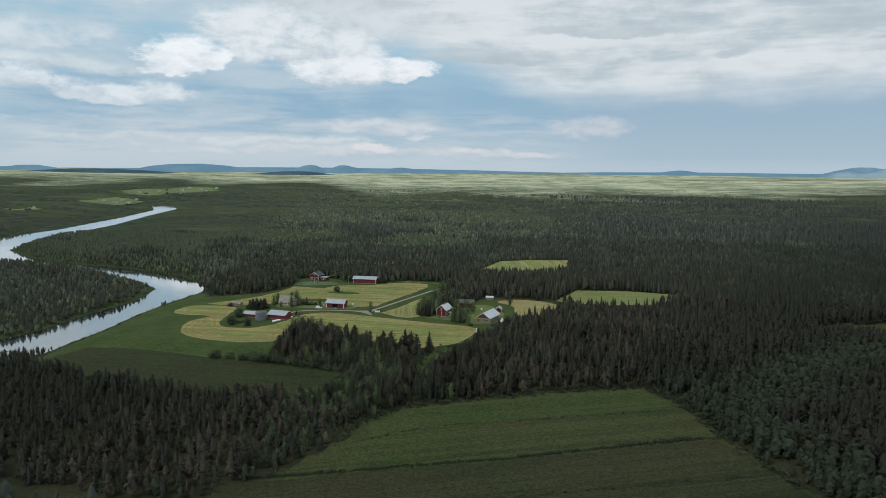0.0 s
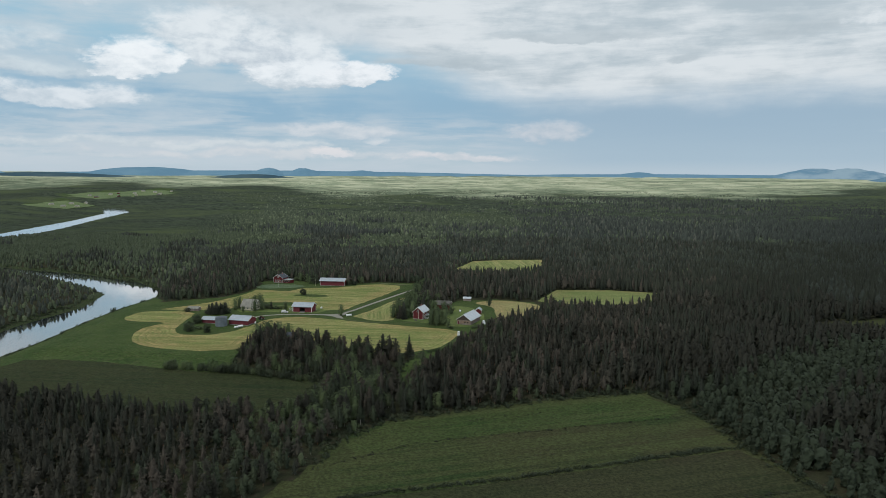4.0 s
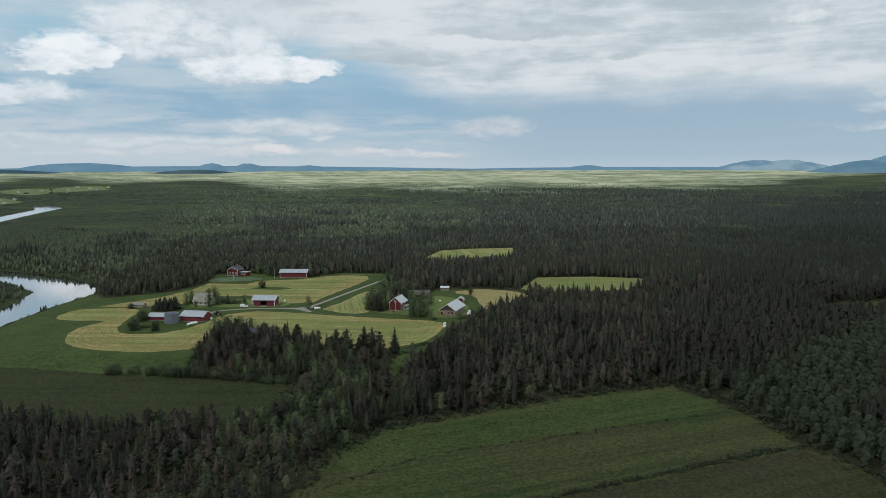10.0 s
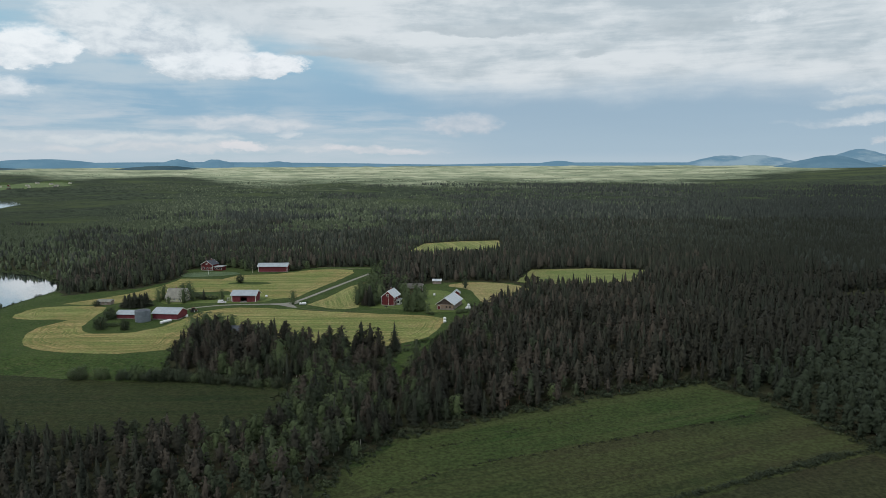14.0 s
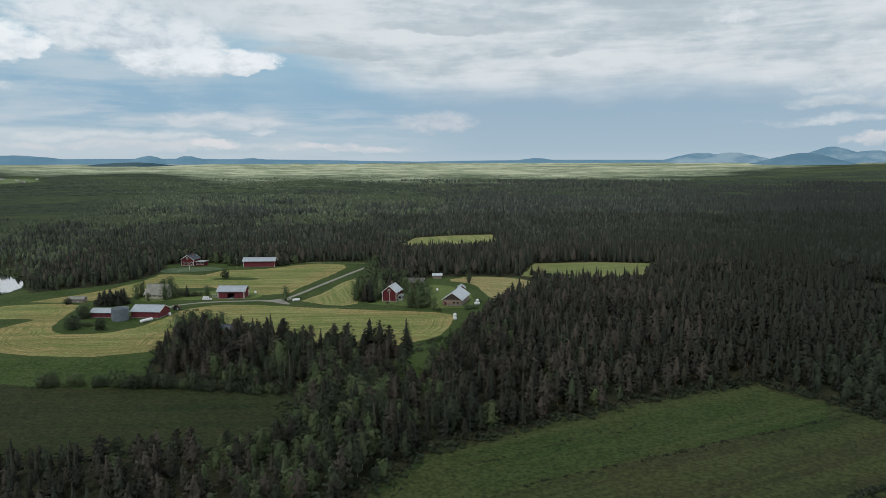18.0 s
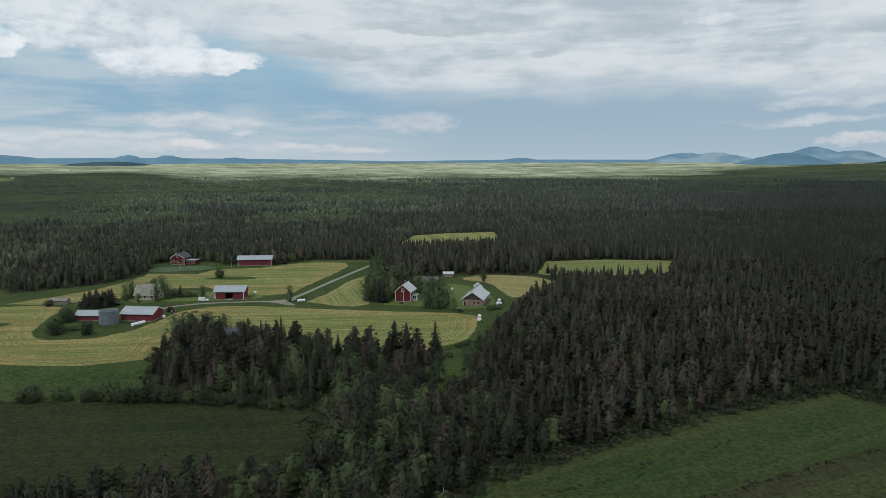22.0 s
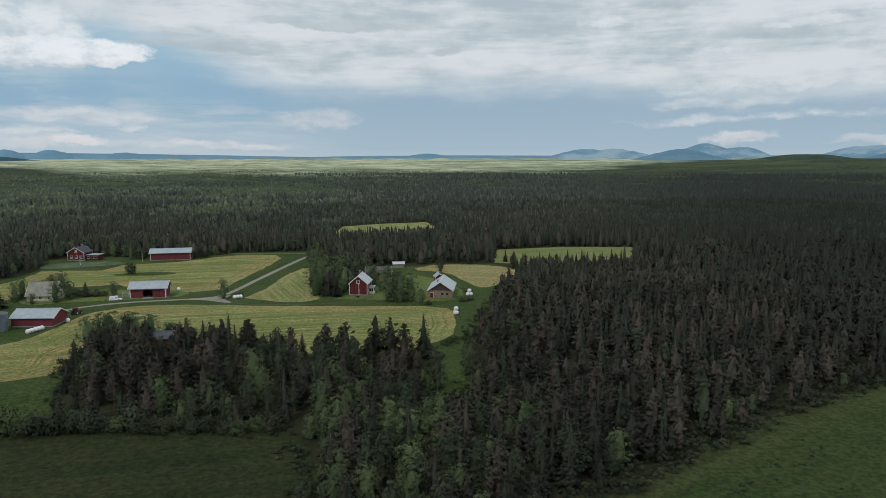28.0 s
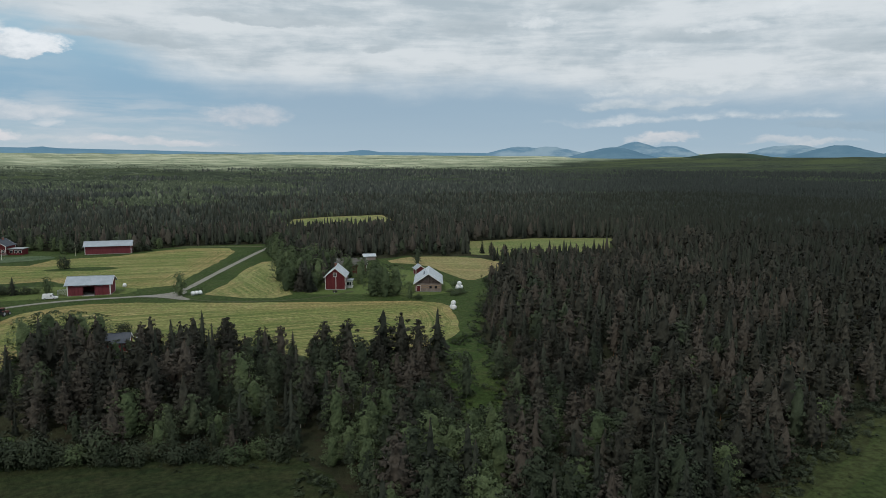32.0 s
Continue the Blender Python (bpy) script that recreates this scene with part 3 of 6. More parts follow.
M_HAY_B = grass_mat("cut_hay_slanted", (0.2695, 0.2695, 0.1079), (0.2156, 0.2456, 0.0863), (0.3355, 0.2935, 0.1437), 0.03, (0.62, 104, (0.1149, 0.1533, 0.0479), 0.85), 0.8, 5.0)
M_HAY_C = grass_mat("cut_hay_pale", (0.3045, 0.2625, 0.1281), (0.2467, 0.2331, 0.0998), (0.3360, 0.2751, 0.1470), 0.03, (0.62, -24, (0.1733, 0.1785, 0.0693), 0.75), 0.8, 8.0)
M_HAY_G = grass_mat("cut_green_hay", (0.1848, 0.2106, 0.0806), (0.1590, 0.1960, 0.0672), (0.2408, 0.2330, 0.1098), 0.03, (0.62, 14, (0.1120, 0.1456, 0.0470), 0.75), 0.8, 6.0)
M_VILLAGE = grass_mat("village_grass", (0.105, 0.150, 0.062), (0.135, 0.175, 0.080), (0.090, 0.125, 0.055), 0.012)
M_LAWN = grass_mat("yard_grass", (0.0939, 0.1360, 0.0418), (0.1263, 0.1619, 0.0529), (0.0842, 0.0971, 0.0389))
M_GARDEN = grass_mat("garden_growth", (0.085, 0.125, 0.070), (0.115, 0.155, 0.090), (0.060, 0.095, 0.045), 0.12, None, 0.9)
M_TRACK_PALE = grass_mat("pale_worn_track", (0.15, 0.15, 0.09), (0.095, 0.115, 0.05), (0.20, 0.185, 0.13), 0.2)
M_TRACK = grass_mat("grassy_wheel_track", (0.075, 0.088, 0.042), (0.060, 0.076, 0.034), (0.110, 0.108, 0.070), 0.2)


def gravel():
    n = Nodes("gravel", 0.95)
    return n.colour(n.mix(n.ramp(n.noise(1.4, 6, 0.75), 0.35, 0.7), (0.190, 0.185, 0.162), (0.285, 0.275, 0.238))).bump(n.noise(9, 4), 0.4, 0.03).mat


M_GRAVEL = gravel()


def water():
    """Dark river water, glassy in the lee and ruffled by the wind in streaks."""
    n = Nodes("river_water", 0.06, 0, 1.0)
    n.colour((0.012, 0.018, 0.022))
    n.b.inputs["IOR"].default_value = 1.5
    streak = n.ramp(n.noise(0.030, 6, 0.62, (1.0, 0.35, 1.0, 20)), 0.42, 0.60)
    n.put(n.b, "Roughness", n.math("ADD", n.math("MULTIPLY", streak, 0.09), 0.04))
    ripple = n.math("MULTIPLY", n.noise(0.55, 6, 0.65), n.math("ADD", n.math("MULTIPLY", streak, 0.8), 0.2))
    n.b.inputs["Coat Weight"].default_value, n.b.inputs["Coat Roughness"].default_value = 1.0, 0.05
    return n.bump(ripple, 0.16, 0.5).mat


M_WATER = water()


# ---- the land ----
def axis(lo, hi, a, b, step, grow=1.09, fine_to=0.0):
    """Grid lines, close in the middle; no wider than 15 m apart as far as fine_to."""
    mid = list(np.arange(a, b + step, step))
    s, v, right = step, mid[-1], []
    while v < hi:
        s = min(s * grow, 15 if v < fine_to else 130)
        v = v + s
        right.append(min(v, hi))
    s, v, left = step, mid[0], []
    while v > lo:
        s = min(s * grow, 130)
        v = v - s
        left.append(max(v, lo))
    return np.array(left[::-1] + mid + right)


def build_ground():
    xs, ys = -axis(-4700, 4700, -330, 330, 4.5, 1.09, 1190.0)[::-1], axis(-2600, 4420, -310, 370, 4.5, 1.09, 1390.0)
    X, Y = np.meshgrid(xs, ys)
    Z = height(X, Y)
    far = np.hypot(X, Y + 350)
    wood = smooth(far, 1300, 1700) * smooth(edge_distance(X, Y, RIVER), 60, 300)
    Z = Z + wood * (6.0 + 3.0 * lumps(X, Y, 30, 11) * (1 - smooth(far, 2000, 3200)) + 1.6 * lumps(X, Y, 140, 12)) * (~(inside(X, Y, RIVER) | inside(X, Y, VILLAGE[0]) | inside(X, Y, VILLAGE[1]) | inside(X, Y, VILLAGE[2])))
    V = np.stack([X, Y, Z], -1).reshape(-1, 3)
    ny, nx = X.shape
    i = (np.arange(ny - 1)[:, None] * nx + np.arange(nx - 1)[None]).reshape(-1)
    F = np.stack([i, i + 1, i + nx + 1, i + nx], 1)
    cx, cy = V[F].mean(1)[:, 0], V[F].mean(1)[:, 1]
    idx = np.zeros(len(F), int)
    d = np.hypot(cx, cy + 350)
    idx[d > 760] = 4
    idx[(edge_distance(cx, cy, RIVER) < 9)] = 2
    idx[open_ground(cx, cy)] = 1
    idx[inside(cx, cy, FRONT_FIELD) | inside(cx, cy, MIRE)] = 3
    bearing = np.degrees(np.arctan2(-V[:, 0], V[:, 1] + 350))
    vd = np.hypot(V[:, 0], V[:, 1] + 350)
    # paling starts farther off to both sides, imitating cloud shadow on the plain
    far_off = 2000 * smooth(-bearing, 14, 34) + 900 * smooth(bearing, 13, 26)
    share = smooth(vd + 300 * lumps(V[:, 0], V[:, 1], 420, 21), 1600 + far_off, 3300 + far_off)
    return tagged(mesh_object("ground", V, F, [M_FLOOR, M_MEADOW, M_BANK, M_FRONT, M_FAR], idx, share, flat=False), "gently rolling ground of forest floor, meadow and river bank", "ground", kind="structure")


build_ground()


def flat_piece(name, outline, z, material, label, category, kind="structure", drape=0, swaths=False):
    bm = bmesh.new()
    vs = [bm.verts.new((x, y, z)) for x, y in outline]
    es = [bm.edges.new((vs[i], vs[(i + 1) % len(vs)])) for i in range(len(vs))]
    bmesh.ops.triangle_fill(bm, use_beauty=True, edges=es)
    if drape:
        for ax, k in ((Vector((1, 0, 0)), 0), (Vector((0, 1, 0)), 1)):
            lo, hi = min(p[k] for p in outline), max(p[k] for p in outline)
            v = lo + drape
            while v < hi:
                bmesh.ops.bisect_plane(bm, geom=bm.verts[:] + bm.edges[:] + bm.faces[:], plane_co=ax * v, plane_no=ax)
                v += drape
        bm.verts.index_update()
        co = np.array([v.co[:] for v in bm.verts])
        for v, h in zip(bm.verts, height(co[:, 0], co[:, 1]) if not swaths else np.zeros(len(co))):
            v.co.z = h + z
    for f in bm.faces:
        if f.normal.z < 0:
            f.normal_flip()
    me = bpy.data.meshes.new(name)
    bm.to_mesh(me)
    bm.free()
    me.materials.append(material)
    if swaths:
        at = me.attributes.new("edge", "FLOAT", "POINT")
        at.data.foreach_set("value", edge_distance(co[:, 0], co[:, 1], outline).astype(np.float32))
    return tagged(new(name, me), label, category, kind=kind)


flat_piece("river", [(x * 1.0, y) for x, y in round_off([(-460, -350), (-300, -276), (-222, -180), (-196, -125), (-202, -67), (-212, -17), (-218, 35), (-218, 90), (-238, 122), (-286, 164),
           (-380, 206), (-453, 221), (-556, 254), (-640, 310), (-705, 440), (-783, 700), (-879, 946), (-972, 1200), (-1110, 1378), (-1195, 1390), (-1200, 1360), (-1019, 1127),
           (-920, 873), (-822, 565), (-816, 426), (-698, 236), (-560, 180), (-446, 167), (-380, 132), (-328, 104), (-298, 80), (-280, 30), (-278, -30), (-272, -85),
           (-288, -132), (-340, -200), (-470, -262)], 1)], WATER_Z, M_WATER, "calm dark river that mirrors the bright clouds", "river")

def grown(outline, d):
    """The outline moved outwards by d metres."""
    a = sum(x0 * y1 - x1 * y0 for (x0, y0), (x1, y1) in zip(outline, outline[1:] + outline[:1]))
    s = 1 if a > 0 else -1
    out, n = [], len(outline)
    for i in range(n):
        (x0, y0), (x1, y1) = outline[i - 1], outline[(i + 1) % n]
        L = math.hypot(x1 - x0, y1 - y0)
        out.append((outline[i][0] + s * (y1 - y0) / L * d, outline[i][1] - s * (x1 - x0) / L * d))
    return out


flat_piece("meadow_farm", wavy(FARM, 4, 1.2, 21), 0.05, M_MEADOW, "rough green meadow round the farm and along the river", "meadow", drape=9)
flat_piece("meadow_lane", wavy(LANE, 4, 0.8, 22), 0.05, M_MEADOW, "grassy gap through the forest", "meadow", drape=6)
flat_piece("meadow_front", wavy(FRONT_FIELD, 4, 1.0, 23), -1.93, M_FRONT, "meadow darkened for cloud shade, crossed by overgrown ditches", "meadow")
flat_piece("meadow_front_north", wavy([(17, -203), (28, -181), (42, -173), (87, -147), (132, -126), (146, -143), (140, -156), (100, -173), (62, -190), (40, -203), (24, -215)], 4, 1.0, 24), -1.90, M_FRONT_LUSH, "lush green strip of shade-darkened meadow along the forest", "meadow")
flat_piece("meadow_front_south", wavy([(-4, -266), (22, -252), (80, -226), (128, -201), (160, -186), (172, -205), (186, -238), (213, -298), (-26, -298)], 4, 0.8, 25), -1.90, M_FRONT_DULL, "brownish shade-darkened meadow beyond the deep ditch", "meadow")
flat_piece("hay_field_upper", wavy(UPPER_HAY, 4, 0.8, 3), 0.10, M_HAY, "freshly mown yellow-green hay field with mowing stripes", "field", drape=5, swaths=True)
flat_piece("hay_field_home", wavy(round_off(HOME_HAY, 1), 4, 0.7, 4), 0.10, M_HAY, "freshly mown hay field with curved mowing stripes round the farm", "field", drape=8, swaths=True)
flat_piece("hay_field_wedge", wavy(WEDGE_HAY, 4, 0.5, 5), 0.10, M_HAY_B, "mown wedge-shaped hay field beside the gravel road", "field", drape=5, swaths=True)
flat_piece("hay_field_yard", wavy(round_off(YARD_HAY, 1), 4, 0.6, 6), 0.10, M_HAY_C, "mown hay field behind the log barn", "field", drape=5, swaths=True)
flat_piece("hay_field_east", wavy(EAST_HAY, 5, 0.8, 7), 0.10, M_HAY_G, "mown hay field framed by dark spruce forest", "field", drape=5, swaths=True)
flat_piece("hay_field_far", wavy(FAR_HAY, 6, 0.8, 8), 0.10, M_HAY_B, "pale mown hay field in a forest clearing", "field", drape=8, swaths=True)
flat_piece("meadow_low", wavy(grown(round_off(LOW_MEADOW, 1), 2.5), 5, 1.0, 9), -1.86, M_LOW, "green uncut meadow, darkened for cloud shade, between hedge and forest", "meadow")

for k, p in enumerate(VILLAGE):
    flat_piece("village_field", wavy(p, 20, 4, 40 + k), 1.6, M_VILLAGE, "pale green field of the far village", "field", drape=70)


def ribbon(name, line, width, z, material, label, category, seed=1):
    pts = line
    for _ in range(2):
        out = [pts[0]]
        for (x0, y0), (x1, y1) in zip(pts, pts[1:]):
            out += [(x0 * 0.75 + x1 * 0.25, y0 * 0.75 + y1 * 0.25), (x0 * 0.25 + x1 * 0.75, y0 * 0.25 + y1 * 0.75)]
        pts = out + [pts[-1]]
    left, right = [], []
    for i, (x, y) in enumerate(pts):
        x0, y0 = pts[max(i - 1, 0)]
        x1, y1 = pts[min(i + 1, len(pts) - 1)]
        L = math.hypot(x1 - x0, y1 - y0) or 1
        w = width / 2 * (1 + 0.15 * noise.noise((x * 0.2, y * 0.2, seed)))
        left.append((x - (y1 - y0) / L * w, y + (x1 - x0) / L * w))
        right.append((x + (y1 - y0) / L * w, y - (x1 - x0) / L * w))
    return flat_piece(name, right + left[::-1], z, material, label, category)


ribbon("road", ROAD, 2.6, 0.16, M_GRAVEL, "pale gravel farm road between grass verges", "road")
ribbon("track_head", HEAD_TRACK, 2.2, 0.15, M_TRACK_PALE, "narrow grassy track along the forest edge", "track", 3)
ribbon("track_house", HOUSE_TRACK, 1.6, 0.15, M_TRACK, "worn grassy wheel track to the red house", "track", 4)


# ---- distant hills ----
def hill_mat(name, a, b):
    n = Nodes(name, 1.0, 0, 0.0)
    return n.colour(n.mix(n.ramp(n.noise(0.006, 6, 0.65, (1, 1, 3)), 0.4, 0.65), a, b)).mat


# the blue of distant air is mixed into the hill and fell colours
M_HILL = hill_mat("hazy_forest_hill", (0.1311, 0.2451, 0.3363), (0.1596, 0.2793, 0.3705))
M_FELL = hill_mat("hazy_bare_fell", (0.145, 0.255, 0.350), (0.270, 0.370, 0.445))
EYE_Z = 74.0


def hill(name, az, half, elev, dist, mat, label, seed):
    """A long hill: its bearing left of +y, half width and height above eye level in degrees."""
    n, m = 60, 10
    V = []
    for i in range(n + 1):
        u = -1 + 2 * i / n
        a = radians(az + u * half)
        top = (0.5 + 0.5 * math.cos(u * math.pi)) ** 1.05 * (1 + 0.16 * noise.noise((u * 2.2, seed, 0.5)) + 0.05 * noise.noise((u * 9, seed, 2)))
        zt = EYE_Z + dist * math.tan(radians(elev)) * top - 14 * (1 - top)
        for j in range(m + 1):
            w = j / m
            d = dist - 320 * (1 - math.sin(w * math.pi / 2))
            z = (EYE_Z - 60) + (zt - EYE_Z + 60) * math.sin(w * math.pi / 2)
            V.append((-math.sin(a) * d, math.cos(a) * d - 380, z))
    F = [(i * (m + 1) + j, (i + 1) * (m + 1) + j, (i + 1) * (m + 1) + j + 1, i * (m + 1) + j + 1) for i in range(n) for j in range(m)]
    return tagged(mesh_object(name, V, F, [mat], flat=False), label, "hill", kind="structure")


M_NEAR_FELL = hill_mat("hazy_blue_fell", (0.112, 0.208, 0.288), (0.140, 0.240, 0.315))
# low dark ridges added where cloud shadow bands the far plain
M_CLOUD_SHADE_RIDGE = hill_mat("cloud_shade_ridge", (0.050, 0.092, 0.118), (0.078, 0.122, 0.142))
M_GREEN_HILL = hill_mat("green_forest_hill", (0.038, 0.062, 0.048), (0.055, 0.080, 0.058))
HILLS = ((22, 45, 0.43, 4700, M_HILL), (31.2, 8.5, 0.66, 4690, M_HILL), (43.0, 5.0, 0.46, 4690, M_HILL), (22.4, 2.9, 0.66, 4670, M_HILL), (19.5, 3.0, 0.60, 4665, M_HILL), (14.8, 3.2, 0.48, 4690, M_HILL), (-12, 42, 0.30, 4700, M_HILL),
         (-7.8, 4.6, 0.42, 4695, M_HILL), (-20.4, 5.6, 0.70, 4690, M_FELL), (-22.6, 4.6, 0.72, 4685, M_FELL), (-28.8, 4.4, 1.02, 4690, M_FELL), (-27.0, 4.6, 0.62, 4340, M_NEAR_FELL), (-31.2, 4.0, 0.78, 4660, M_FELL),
         (-39.6, 5.4, 0.90, 4640, M_FELL), (-42.6, 5.0, 0.70, 4340, M_NEAR_FELL), (-48.5, 6.0, 0.80, 4600, M_HILL), (38.5, 10.0, 0.24, 4330, M_CLOUD_SHADE_RIDGE), (23.5, 5.0, 0.16, 4330, M_CLOUD_SHADE_RIDGE), (-35.6, 5.0, 0.28, 4300, M_GREEN_HILL))
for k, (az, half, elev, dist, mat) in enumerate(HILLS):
    hill("backdrop_hill", az, half, elev, dist, mat, {"hazy_blue_fell": "wooded fell tinted blue for haze before paler ones", "hazy_bare_fell": "bare-topped fell on the horizon, tinted blue for haze", "cloud_shade_ridge": "wooded ridge added for a dark band of cloud shade", "green_forest_hill": "low green wooded hill before the fells"}.get(mat.name, "low forested hill blue with distance"), k * 3.1)


# ---- buildings ----
def plank_paint(name, a, b, rough=0.85, board=0.16, line=0.5):
    n = Nodes(name, rough, 0, 0.2)
    c = n.mix(n.ramp(n.noise(0.8, 5, 0.65, (1, 1, 0.25)), 0.3, 0.7), a, b)
    c = n.mix(n.math("MULTIPLY", n.ramp(n.noise(6.0, 3, 0.6, (1, 1, 0.05)), 0.5, 0.8), 0.5), c, tuple(v * 0.6 for v in a))
    return n.colour(c).mat


def roof_metal(name, a, b, rough=0.45, metal=0.35):
    n = Nodes(name, rough, metal, 0.4)
    return n.colour(n.mix(n.ramp(n.noise(0.5, 6, 0.7), 0.35, 0.7), a, b)).mat


M_RED = plank_paint("red_ochre_boards", (0.108, 0.020, 0.024), (0.145, 0.030, 0.033))
M_BARN_RED = plank_paint("barn_red_boards", (0.145, 0.033, 0.042), (0.185, 0.046, 0.056))
M_WHITE = plank_paint("white_trim_paint", (0.72, 0.72, 0.70), (0.80, 0.80, 0.78), 0.6)
M_LOG = plank_paint("weathered_logs", (0.23, 0.185, 0.165), (0.33, 0.275, 0.245))
M_LOG_WARM = plank_paint("bare_log_patch", (0.36, 0.26, 0.18), (0.30, 0.21, 0.15))
M_DARK_BOARD = plank_paint("dark_weathered_boards", (0.075, 0.055, 0.050), (0.120, 0.092, 0.084))
M_CREAM = plank_paint("pale_yellow_boards", (0.55, 0.52, 0.40), (0.62, 0.58, 0.46))
M_STEEL = roof_metal("pale_sheet_roof", (0.3300, 0.3740, 0.4180), (0.4180, 0.4620, 0.5060))
M_STEEL_OLD = roof_metal("old_sheet_roof", (0.28, 0.30, 0.32), (0.38, 0.40, 0.41), 0.55, 0.2)
M_STEEL_PALE = roof_metal("bright_sheet_roof", (0.4840, 0.5280, 0.5720), (0.5940, 0.6380, 0.6710))
M_DARK_ROOF = roof_metal("dark_slate_roof", (0.045, 0.055, 0.075), (0.07, 0.08, 0.10), 0.6, 0.0)
M_FELT = roof_metal("grey_shingle_roof", (0.085, 0.082, 0.075), (0.14, 0.135, 0.125), 0.9, 0.0)
M_CEMENT = roof_metal("fibre_cement_roof", (0.19, 0.19, 0.165), (0.27, 0.265, 0.235), 0.9, 0.0)
M_SILO = roof_metal("galvanised_steel", (0.17, 0.20, 0.235), (0.23, 0.26, 0.30), 0.5, 0.3)
M_BRICK = plank_paint("chimney_brick", (0.20, 0.09, 0.07), (0.28, 0.14, 0.11))
M_STONE = plank_paint("grey_footing", (0.24, 0.24, 0.23), (0.34, 0.33, 0.32))


M_RIMSTEEL = roof_metal("bare_steel", (0.45, 0.46, 0.48), (0.55, 0.56, 0.58), 0.4, 0.6)


def glass_mat():
    n = Nodes("window_glass", 0.08, 0, 0.5)
    n.colour((0.02, 0.025, 0.03))
    return n.mat


M_GLASS = glass_mat()


def side_frame(w, l, side):
    """Origin, way along and outward normal of a wall. s, n: gables; e, w: long sides."""
    return {"s": ((-w / 2, -l / 2), (1, 0), (0, -1)), "n": ((w / 2, l / 2), (-1, 0), (0, 1)),
            "e": ((w / 2, -l / 2), (0, 1), (1, 0)), "w": ((-w / 2, l / 2), (0, -1), (-1, 0))}[side]


def wall_box(w, l, side, a, b, z0, z1, d0, d1, bm=None):
    """A box on a wall: from a to b along it, z0 to z1, d0 to d1 outwards."""
    (ox, oy), (ax, ay), (nx, ny) = side_frame(w, l, side)
    p = [(ox + ax * u + nx * d, oy + ay * u + ny * d) for u, d in ((a, d0), (b, d0), (b, d1), (a, d1))]
    return prism_bm(p, z0, z1, bm)


def window_part(t, w, l, side, a, z0, ww=0.9, hh=1.2, cols=2, rows=2, frame_mat=None):
    fr = frame_mat or M_WHITE
    win = part("window", wall_box(w, l, side, a - ww / 2, a + ww / 2, z0, z0 + hh, 0.0, 0.02), M_GLASS, t)
    bm = bmesh.new()
    k = 0.11
    for u0, u1, v0, v1 in ((-ww / 2 - k, -ww / 2, -k, hh + k), (ww / 2, ww / 2 + k, -k, hh + k), (-ww / 2, ww / 2, -k, 0), (-ww / 2, ww / 2, hh, hh + k)):
        wall_box(w, l, side, a + u0, a + u1, z0 + v0, z0 + v1, 0.0, 0.06, bm)
    part("frame", bm, fr, win, "white window surround")
    bm = bmesh.new()
    for i in range(1, cols):
        u = -ww / 2 + ww * i / cols
        wall_box(w, l, side, a + u - 0.03, a + u + 0.03, z0, z0 + hh, 0.02, 0.045, bm)
    for i in range(1, rows):
        v = hh * i / rows
        wall_box(w, l, side, a - ww / 2, a + ww / 2, z0 + v - 0.03, z0 + v + 0.03, 0.02, 0.045, bm)
    part("glazing_bar", bm, fr, win)
    return win


def shell(t, w, l, eave, ridge, wall, footing=0.3, hole=None, base_mat=None):
    """Walls with gables, the ridge along y. hole: (side, from, to, top) of an open bay."""
    part("footing", box_bm(-w / 2 - 0.05, -l / 2 - 0.05, -0.3, w / 2 + 0.05, l / 2 + 0.05, footing), base_mat or M_STONE, t, "grey footing")
    th = 0.18
    z0 = footing
    for s, length in (("e", l), ("w", l)):
        bm = bmesh.new()
        if hole and hole[0] == s:
            wall_box(w, l, s, 0, hole[1], z0, eave, -th, 0, bm)
            wall_box(w, l, s, hole[2], length, z0, eave, -th, 0, bm)
            wall_box(w, l, s, hole[1], hole[2], hole[3], eave, -th, 0, bm)
        else:
            wall_box(w, l, s, 0, length, z0, eave, -th, 0, bm)
        part("wall", bm, wall, t)
    for y0, y1 in ((-l / 2, -l / 2 + th), (l / 2 - th, l / 2)):
        bm = bmesh.new()
        a = [bm.verts.new((x, y0, z)) for x, z in ((-w / 2 + th, z0), (w / 2 - th, z0), (w / 2 - th, eave), (0, ridge - th * 0.3), (-w / 2 + th, eave))]
        b = [bm.verts.new((v.co.x, y1, v.co.z)) for v in a]
        bm.faces.new(a)
        bm.faces.new(b[::-1])
        for i in range(5):
            bm.faces.new((a[i], b[i], b[(i + 1) % 5], a[(i + 1) % 5]))
        part("gable", bm, wall, t)


